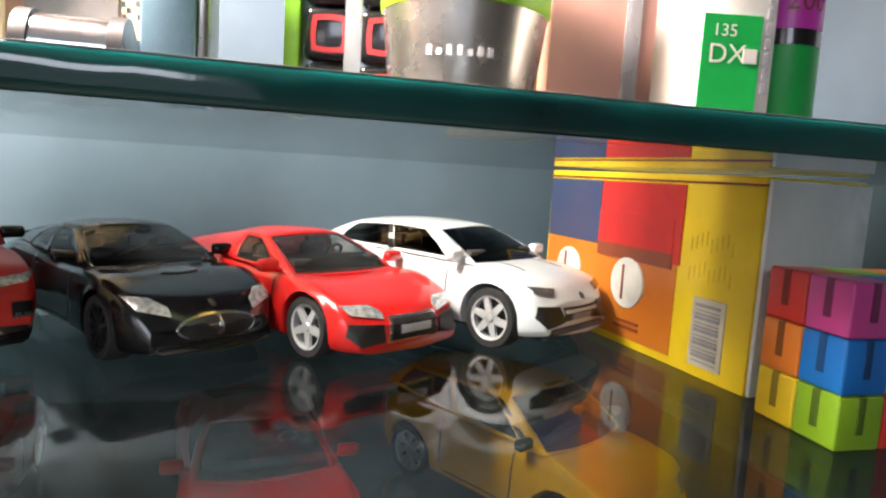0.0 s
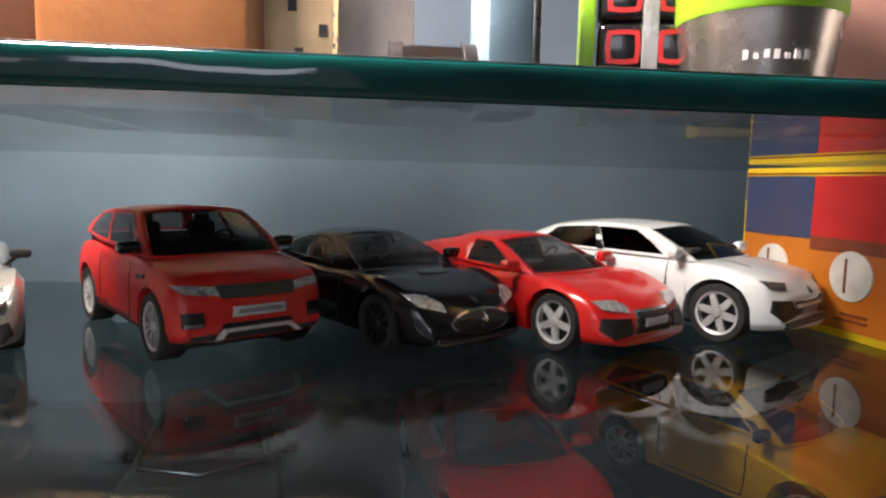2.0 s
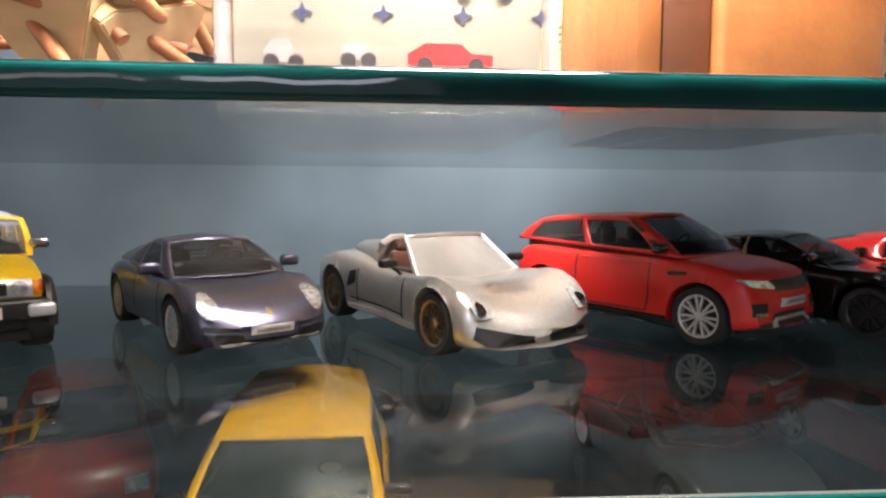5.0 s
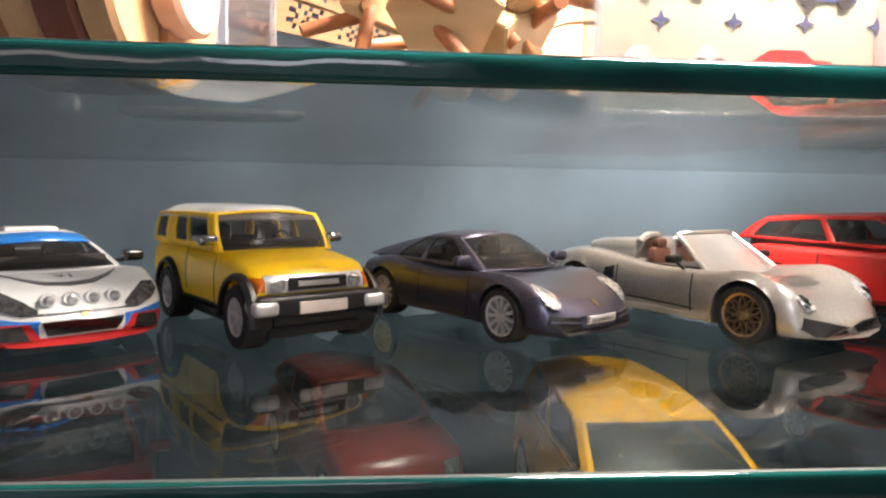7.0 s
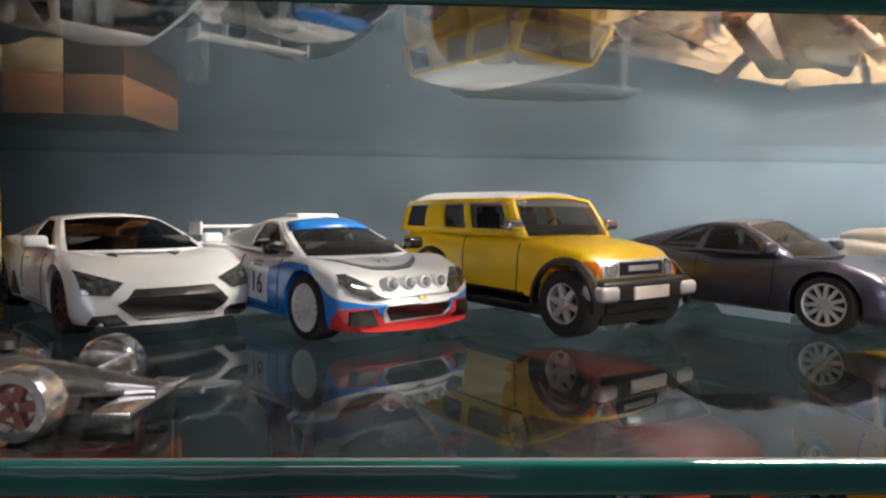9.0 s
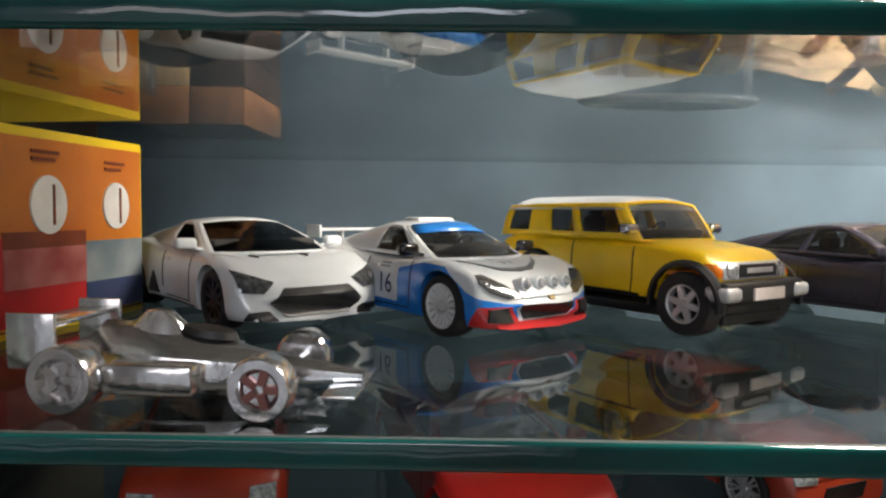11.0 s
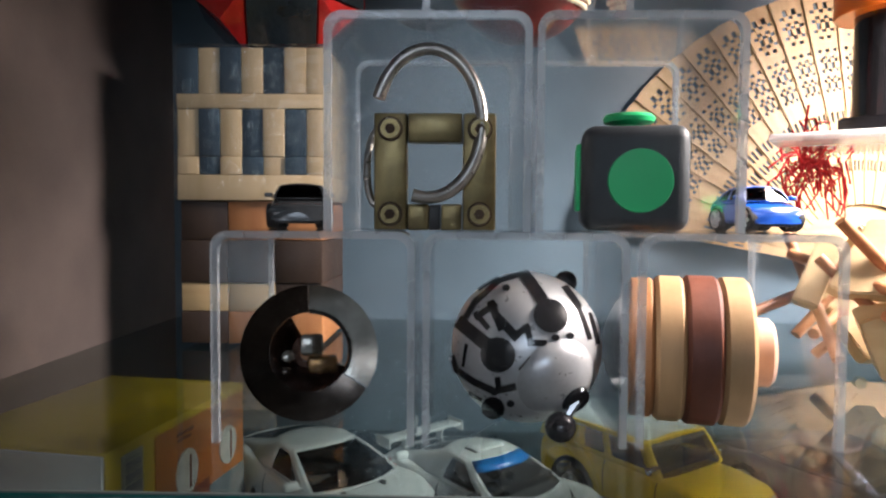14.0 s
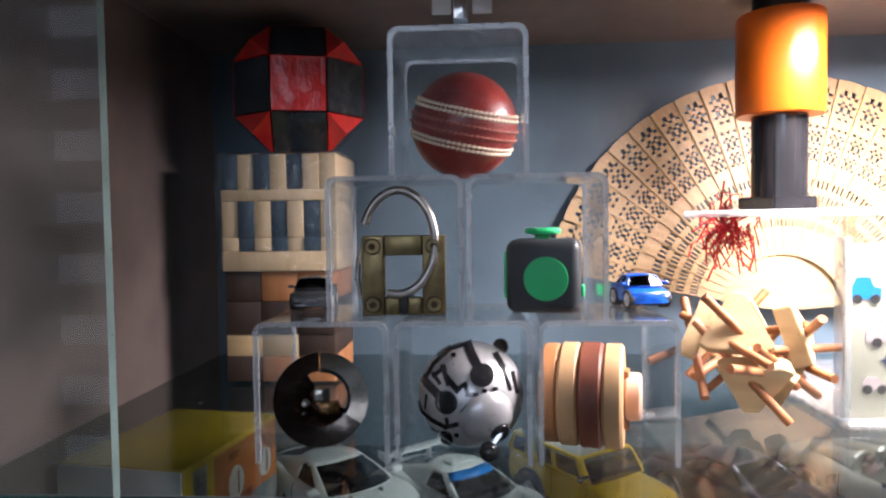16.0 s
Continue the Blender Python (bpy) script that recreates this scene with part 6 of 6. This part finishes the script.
tas = thing("tassel", "tangled bright red silk tassel hanging before the fan", "tassel", pose(-0.125, 0.380, 0.182), kind="stuff")
bm = bmesh.new()
for k in range(64):
    a, b_ = rng.uniform(0, 6.28), rng.uniform(-1, 1)
    base_ = Vector((rng.gauss(0, 0.0075), rng.gauss(0, 0.003), rng.gauss(0.006, 0.005)))
    p1 = base_ + Vector((rng.gauss(0, 0.007), rng.gauss(0, 0.002), rng.gauss(0, 0.007)))
    p2 = p1 + Vector((rng.gauss(0, 0.007), rng.gauss(0, 0.002), rng.gauss(-0.006, 0.007)))
    p3 = p2 + Vector((rng.gauss(0, 0.005), 0, rng.gauss(-0.008, 0.006)))
    tube([base_, (base_ + p1) / 2 + Vector((0.001, 0, 0.002)), p1, (p1 + p2) / 2, p2, p3], 0.0006, 5, bm)
part("threads", bm, REDTHREAD, tas)
cord = bmesh.new()
tube([(-0.002, 0.002, 0.0), (-0.006, 0.004, 0.02), (-0.002, 0.006, 0.042)], 0.0008, 6, cord)
part("cord", cord, REDTHREAD, tas)

# ---- stick and block puzzle ----
kn = thing("stick_puzzle", "pale wooden triangle block puzzle with brown dowels through it", "puzzle", pose(-0.161, 0.258, UZ + 0.0405))
tri = [(-0.019, -0.010), (-0.014, -0.013), (0.014, -0.013), (0.019, -0.010), (0.004, 0.019), (-0.004, 0.019)]
for pos_, nrm, spin in (((-0.010, -0.014, 0.014), (-0.35, -0.85, 0.40), 0), ((-0.002, -0.016, -0.014), (-0.15, -0.85, -0.45), 180), ((0.024, -0.008, 0.010), (0.80, -0.50, 0.35), 20), ((0.022, -0.004, -0.014), (0.75, -0.45, -0.45), 200), ((-0.022, 0.010, 0.008), (-0.8, 0.5, 0.3), 0), ((0.004, 0.018, 0.012), (0.2, 0.9, 0.4), 0), ((0.004, 0.018, -0.012), (0.1, 0.9, -0.4), 180)):
    tq = Vector(nrm).normalized().to_track_quat("Z", "Y").to_matrix().to_4x4()
    blkm = prism(tri, Matrix.Translation(pos_) @ tq @ pose(0, 0, -0.005, 0, 0, spin), 0.010)
    bmesh.ops.bevel(blkm, geom=blkm.edges[:], offset=0.0007, segments=2, affect="EDGES")
    tb = part("triangle_block", blkm, PALEWOOD, kn)
    across, up_, out_ = tq.to_3x3() @ Vector((math.cos(radians(spin)), math.sin(radians(spin)), 0)), tq.to_3x3() @ Vector((-math.sin(radians(spin)), math.cos(radians(spin)), 0)), Vector(nrm).normalized()
    for sg in (1, -1):
        mid = Vector(pos_) + across * 0.0062 * sg - up_ * 0.006
        d = (out_ * 0.50 - across * 0.62 * sg + up_ * 0.52 * (1 if sg > 0 else -0.9)).normalized()
        a_, b_ = mid - d * 0.036, mid + d * 0.034
        low = -0.0385
        if b_.z < low:
            b_ = a_.lerp(b_, (a_.z - low) / (a_.z - b_.z))
        if a_.z < low:
            a_ = b_.lerp(a_, (b_.z - low) / (b_.z - a_.z))
        part("dowel", tube([a_, b_], 0.0024, 12), STICKWOOD, kn)

# ---- acrylic stand with the orange and black cylinder ----
st = thing("acrylic_stand", "milky clear acrylic display stand", "stand", pose(-0.170, 0.345, UZ, 0, 0, -32))
part("top_plate", box(0.0, 0.150, -0.0, 0.085, 0.116, 0.1205, 0.0015), PLATE, st)
for x in (0.095, 0.145):
    part("side_panel", box(x, x + 0.003, 0.004, 0.080, 0.0, 0.1159, 0.0006), ACRYL, st)
for o in st.children:
    o.visible_shadow = False
cyl = thing("cylinder_puzzle", "black cylinder with a bright orange sleeve on the acrylic stand", "puzzle", pose(-0.1050, 0.345, UZ + 0.1206))
hexo = [(0.0275 * math.cos(radians(60 * k)), 0.0275 * math.sin(radians(60 * k))) for k in range(6)]
hx = prism(hexo, I4, 0.0085)
bmesh.ops.bevel(hx, geom=hx.edges[:], offset=0.001, segments=2, affect="EDGES")
part("base", hx, BUTTONBLK, cyl)
part("core", lathe([(0, 0.0086), (0.0178, 0.0086), (0.0178, 0.1435), (0, 0.1435)], 48), BUTTONBLK, cyl)
part("sleeve", lathe([(0.0179, 0.064), (0.0272, 0.064), (0.0280, 0.0655), (0.0280, 0.130), (0.0272, 0.1315), (0.0179, 0.1315)], 56), ORANGEP, cyl, "orange sleeve")

# ---- pale tray with printed card, leather box and the right-hand things ----
tray = thing("display_tray", "clear plastic tray holding a pale card printed with small vehicles", "tray", pose(-0.115, 0.238, UZ))
part("base", box(0.0, 0.108, 0.0, 0.170, 0.0, 0.004, 0.0018, seg=3), clear("white_acrylic", (0.97, 0.97, 0.965), 1.45, 0.08, 0.10, (0.88, 0.87, 0.85), 0.08), tray, "milky white base")
part("card", box(0.004, 0.104, 0.012, 0.014, 0.0041, 0.100, 0.0004), PALECARD, tray)
pn = part("front_pane", box(0.001, 0.107, 0.004, 0.006, 0.0041, 0.102, 0.0005), ACRYL, tray)
pn.visible_shadow = False
for x in (0.0, 0.105):
    e_ = part("edge_strip", box(x, x + 0.003, 0.0032, 0.016, 0.0041, 0.104, 0.0006), FROST, tray, "bright frosted edge")
for k in range(4):
    x = 0.014 + 0.026 * k
    part("diamond_print", prism([(0, 0.0035), (0.0009, 0.0009), (0.0035, 0), (0.0009, -0.0009), (0, -0.0035), (-0.0009, -0.0009), (-0.0035, 0), (-0.0009, 0.0009)], pose(x + 0.012, 0.0119, 0.036, 90, 0, 0), 0.0004), CARDBLUE, tray)
for x, z, w_, h_, mt in ((0.074, 0.020, 0.028, 0.007, CARDRED), (0.044, 0.021, 0.011, 0.006, GREYCARD), (0.020, 0.020, 0.013, 0.007, GREYCARD), (0.030, 0.046, 0.030, 0.012, GREYCARD), (0.085, 0.044, 0.022, 0.010, CARDBLUE), (0.060, 0.048, 0.018, 0.010, SKYBLUEP), (0.050, 0.072, 0.040, 0.012, CARDRED), (0.015, 0.070, 0.016, 0.012, P_BLUE)):
    vp = part("vehicle_print", prism([(-w_ / 2, 0), (w_ / 2, 0), (w_ / 2, h_ * 0.5), (w_ * 0.25, h_ * 0.55), (w_ * 0.12, h_), (-w_ * 0.3, h_), (-w_ / 2, h_ * 0.5)], pose(x, 0.0119, z, 90, 0, 0), 0.0005), mt, tray)
    for sx in (-0.3, 0.3):
        part("wheel_print", prism(ellipse(0, 0, 0.0026, 0.0026, 12), pose(x + sx * w_, 0.0117, z, 90, 0, 0), 0.0006), INK, vp)

lb = thing("leather_box", "brown leather covered box with stitched flap", "box", pose(0.017, 0.236, UZ))
part("body", box(0.026, 0.083, 0.0, 0.11, 0.0, 0.090, 0.003, seg=3), LEATHERB, lb)
part("flap", box(0.0, 0.0258, 0.002, 0.10, 0.0, 0.014, 0.0015), LEATHERB, lb)
part("pocket", box(0.009, 0.0258, 0.004, 0.10, 0.0141, 0.085, 0.002), LEATHERD, lb, "dark leather pocket")
part("side_strip", box(0.0, 0.0089, 0.003, 0.10, 0.0141, 0.085, 0.0015), LEATHERB, lb)
pk = thing("patterned_card", "cream card printed with small black ornaments", "card", pose(0.1005, 0.250, UZ))
part("card", box(0.0, 0.020, 0.0, 0.003, 0.0, 0.080, 0.0004), mat("cream_card", (0.66, 0.50, 0.30), 0.6), pk)
for k in range(10):
    part("ornament", box(0.002 + (k * 7 % 16) * 0.001, 0.0045 + (k * 7 % 16) * 0.001, -0.0004, 0.0, 0.010 + 0.007 * k, 0.0135 + 0.007 * k), INK, pk)
gc = thing("marbled_card", "grey marbled paper card standing on the shelf", "card", pose(0.1215, 0.262, UZ))
part("card", box(0.0, 0.024, 0.0, 0.004, 0.0, 0.085, 0.0004), GREYCARD, gc)

bolt = thing("bolt_puzzle", "short chrome bolt puzzle with dark end caps lying down", "puzzle", pose(0.147, 0.217, UZ + 0.0085, 0, 90, 0))
part("barrel", lathe([(0, -0.0075), (0.0078, -0.0075), (0.0078, 0.0075), (0, 0.0075)], 36), CHROME, bolt)
for sg in (1, -1):
    part("end_cap", lathe([(0, sg * 0.0076), (0.0085, sg * 0.0076), (0.0085, sg * 0.0108), (0, sg * 0.0108)], 30), BLACK, bolt)
bl = thing("plastic_case", "pale blue translucent plastic case", "case", pose(0.1605, 0.212, UZ))
part("body", box(0, 0.0115, 0, 0.03, 0, 0.05, 0.001), SKYBLUEP, bl)
part("edge_strip", box(0.0116, 0.0140, 0.002, 0.028, 0, 0.05, 0.0005), STEEL, bl)

cu = thing("cube_grid_puzzle", "black glossy cube puzzle with red outlined faces in a clear case", "puzzle", pose(0.1955, 0.232, UZ, 0, 0, -14) @ Matrix.Diagonal((0.78, 0.78, 0.78, 1)))
for i in range(2):
    for k in range(3):
        x, z = 0.0185 * i, 0.0182 * k
        tile = part("cell", box(x + 0.0004, x + 0.0178, 0, 0.018, z + 0.0003, z + 0.0178, 0.0025, seg=3), BUTTONBLK, cu)
        o1, o2 = [], []
        for r_, lst in ((0.0062, o1), (0.0044, o2)):
            for a in np.linspace(0, 2 * math.pi, 24, endpoint=False):
                ca, sa = math.cos(a), math.sin(a)
                s_ = r_ / max(abs(ca), abs(sa)) ** 0.75
                lst.append((x + 0.0091 + ca * s_, z + 0.0090 + sa * s_))
        bm = bmesh.new()
        A = [bm.verts.new((p, -0.0005, q)) for p, q in o1]
        B = [bm.verts.new((p, -0.0005, q)) for p, q in o2]
        C = [bm.verts.new((p, 0.001, q)) for p, q in o1]
        for j in range(24):
            bm.faces.new((A[j], A[(j + 1) % 24], B[(j + 1) % 24], B[j])), bm.faces.new((A[j], A[(j + 1) % 24], C[(j + 1) % 24], C[j]))
        part("red_outline", bm, CARDRED, tile, "red rounded outline")
part("case_strip", box(0.0150, 0.0205, -0.006, -0.0045, 0, 0.056, 0.0005), FROST, cu, "milky clear case edge")
part("side_card", box(-0.006, -0.001, 0.0, 0.018, 0, 0.056, 0.0005), LIMEP, cu)

tm = thing("steel_tumbler", "brushed steel tumbler with a lime green upper band", "tumbler", pose(0.2350, 0.2180, UZ) @ Matrix.Diagonal((0.86, 0.86, 0.86, 1)))
part("cup", lathe([(0, 0.0), (0.0195, 0.0), (0.0205, 0.0015), (0.0236, 0.0275), (0.0240, 0.030)], 56), mat("brushed_steel", (0.62, 0.60, 0.57), 0.26, 0.95, scale=40, bscale=90), tm)
part("band", lathe([(0.0241, 0.0301), (0.0246, 0.031), (0.0255, 0.062), (0.0235, 0.064), (0, 0.064)], 56), LIMEP, tm, "lime green band")
for k in range(7):
    a = radians(-128 + 7 * k)
    part("lettering", box(-0.0007, 0.0007, -0.0003, 0.0003, 0, 0.0026 - 0.001 * (k % 3 == 1)), PLATEM, tm).matrix_basis = pose(0.0226 * math.cos(a), 0.0226 * math.sin(a), 0.0160, 0, 0, math.degrees(a) + 90)

fbx = thing("film_box", "green and white film carton with code lettering", "carton", pose(0.2785, 0.182, UZ, 0, 0, -12) @ Matrix.Diagonal((0.88, 0.88, 0.88, 1)))
part("body", box(0, 0.0185, 0, 0.035, 0, 0.050, 0.0006), CARDWHITE, fbx)
part("green_panel", box(0.0002, 0.0148, -0.0004, 0.0005, 0.0005, 0.0285), GREENPR, fbx, "green printed panel")
for txt, x, z, sz in (("135", 0.0035, 0.0245, 0.0042), ("DX", 0.0045, 0.0188, 0.0066)):
    bm = letters(txt, sz)
    bmesh.ops.transform(bm, matrix=pose(x + 0.002, -0.0006, z, 90, 0, 0), verts=bm.verts)
    part("lettering", bm, CARDWHITE, fbx)
part("logo_square", box(0.0105, 0.0140, -0.0007, -0.0003, 0.0170, 0.0205), CARDWHITE, fbx)
for k in range(8):
    part("side_print", box(0.0160, 0.0172, -0.0003, 0.0003, 0.010 + 0.0036 * k, 0.0125 + 0.0036 * k), GREYBAR, fbx)
fcn = thing("film_canister", "magenta and green printed film canister", "canister", pose(0.3040, 0.1880, UZ) @ Matrix.Diagonal((0.78, 0.78, 0.88, 1)))
part("upper_band", lathe([(0, 0.048), (0.0098, 0.048), (0.0103, 0.047), (0.0103, 0.0275), (0, 0.0275)], 40), PINKPR, fcn)
part("black_band", lathe([(0, 0.0274), (0.0103, 0.0274), (0.0103, 0.0235), (0, 0.0235)], 40), BUTTONBLK, fcn)
part("lower_band", lathe([(0, 0.0234), (0.0103, 0.0234), (0.0103, 0.001), (0.0098, 0), (0, 0)], 40), GREENPR, fcn, "green lower band")
tx = letters("200", 0.0085)
for v in tx.verts:
    a = v.co.x / 0.0105 - math.pi / 2 - 0.1
    v.co = Vector((0.01045 * math.cos(a), 0.01045 * math.sin(a), v.co.y + 0.0345))
part("lettering", tx, CARDDK, fcn)
pb_ = thing("paper_bag", "pinkish brown clear-wrapped card pack", "pack", pose(0.266, 0.238, UZ, 0, 0, -14))
part("card", box(0, 0.062, 0, 0.02, 0, 0.085, 0.0012), PINKPAPER, pb_)
part("seam_strip", box(0.022, 0.0265, -0.0008, 0, 0, 0.085, 0.0003), FROST, pb_, "pale vertical strip")
part("seam_strip", box(0.046, 0.0500, -0.0008, 0, 0, 0.085, 0.0003), FROST, pb_, "pale vertical strip")
yp = thing("yellow_pack", "yellow wrapped pack standing behind the tumbler", "pack", pose(0.245, 0.268, UZ, 0, 0, -10))
part("body", box(0, 0.030, 0, 0.012, 0, 0.080, 0.001), mat("yellow_pack_print", (0.62, 0.40, 0.06), 0.4), yp)
dish = thing("white_dish", "thin white round-cornered plate lying on the shelf", "dish", pose(-0.242, 0.262, UZ))
part("plate", lathe([(0, 0), (0.026, 0), (0.029, 0.0015), (0.029, 0.0028), (0.026, 0.0022), (0, 0.002)], 40, Matrix.Diagonal((1.1, 0.35, 1, 1))), P_WHITE, dish)

# ---- lower shelf: cars seen through the glass ----
LOW = -0.072
S_LOW_A = dict(S_RR, paint=P_ORANGE, K=1.16)
S_LOW_B = dict(S_R8, paint=P_RED, K=1.16)
S_LOW_C = dict(S_MAS, paint=P_GREY, K=1.16, rim=RIMSIL)
S_LOW_D = dict(S_RR, paint=P_ORANGE, K=1.22, cabin=dict(S_RR["cabin"], z=(31, 33.5, 43.5, 46), y=(0.90, 0.76), glass=clear("dull_car_glass", (0.3, 0.31, 0.32), 1.2, 0.2, 0.05)))
S_LOW_E = dict(S_RR, paint=P_RORANGE, K=1.05)
# Darker copy of the red paint; the dimness there is put into its colour.
S_LOW_F = dict(S_R8, paint=mat("paint_red_dimmed", (0.26, 0.01, 0.008), 0.3, coat=0.5), K=1.16)
lows = ((S_LOW_A, "toy_suv", "orange-yellow die-cast SUV on the lower shelf", 0.300, 0.315, -60), (S_LOW_B, "toy_coupe", "red die-cast coupe on the lower shelf", 0.186, 0.318, -82), (S_LOW_C, "toy_coupe", "dark grey die-cast coupe with bright trim on the lower shelf", 0.070, 0.312, -84),
        (S_LOW_D, "toy_suv", "bright orange-yellow die-cast SUV on the lower shelf", -0.092, 0.246, -88), (S_LOW_E, "toy_suv", "red-orange die-cast SUV on the lower shelf", -0.196, 0.320, -66), (S_LOW_F, "toy_coupe", "red die-cast coupe on the lower shelf", -0.305, 0.290, -72), (S_LOW_E, "toy_suv", "red-orange die-cast SUV on the lower shelf", -0.410, 0.290, -76))
for sp_, nm, lab, x, y, a in lows:
    k = sp_["K"]
    car, lay, knob, body, bvh = toy_car(nm, lab, sp_, pose(x, y, LOW, 0, 0, a) @ Matrix.Diagonal((k, k, k, 1)), "toy cars on the lower shelf")
    zf = curve(sp_["top"], 0.97)
    lay("grille", rect(-10, 10, zf * 0.42, zf * 0.66), "f", BLACK, 0.0006)
    lay("headlight", rect(14, 22, zf * 0.72, zf * 0.92), "f", LAMPGLS, 0.0006, True)
    if sp_ is S_LOW_C:
        part("screen_trim", tube([(0.024, -0.018, sp_["cabin"]["z"][0] * MM + 0.002), (0.030, 0, sp_["cabin"]["z"][0] * MM + 0.001), (0.024, 0.018, sp_["cabin"]["z"][0] * MM + 0.002)], 0.0005, 6), CHROME, car)
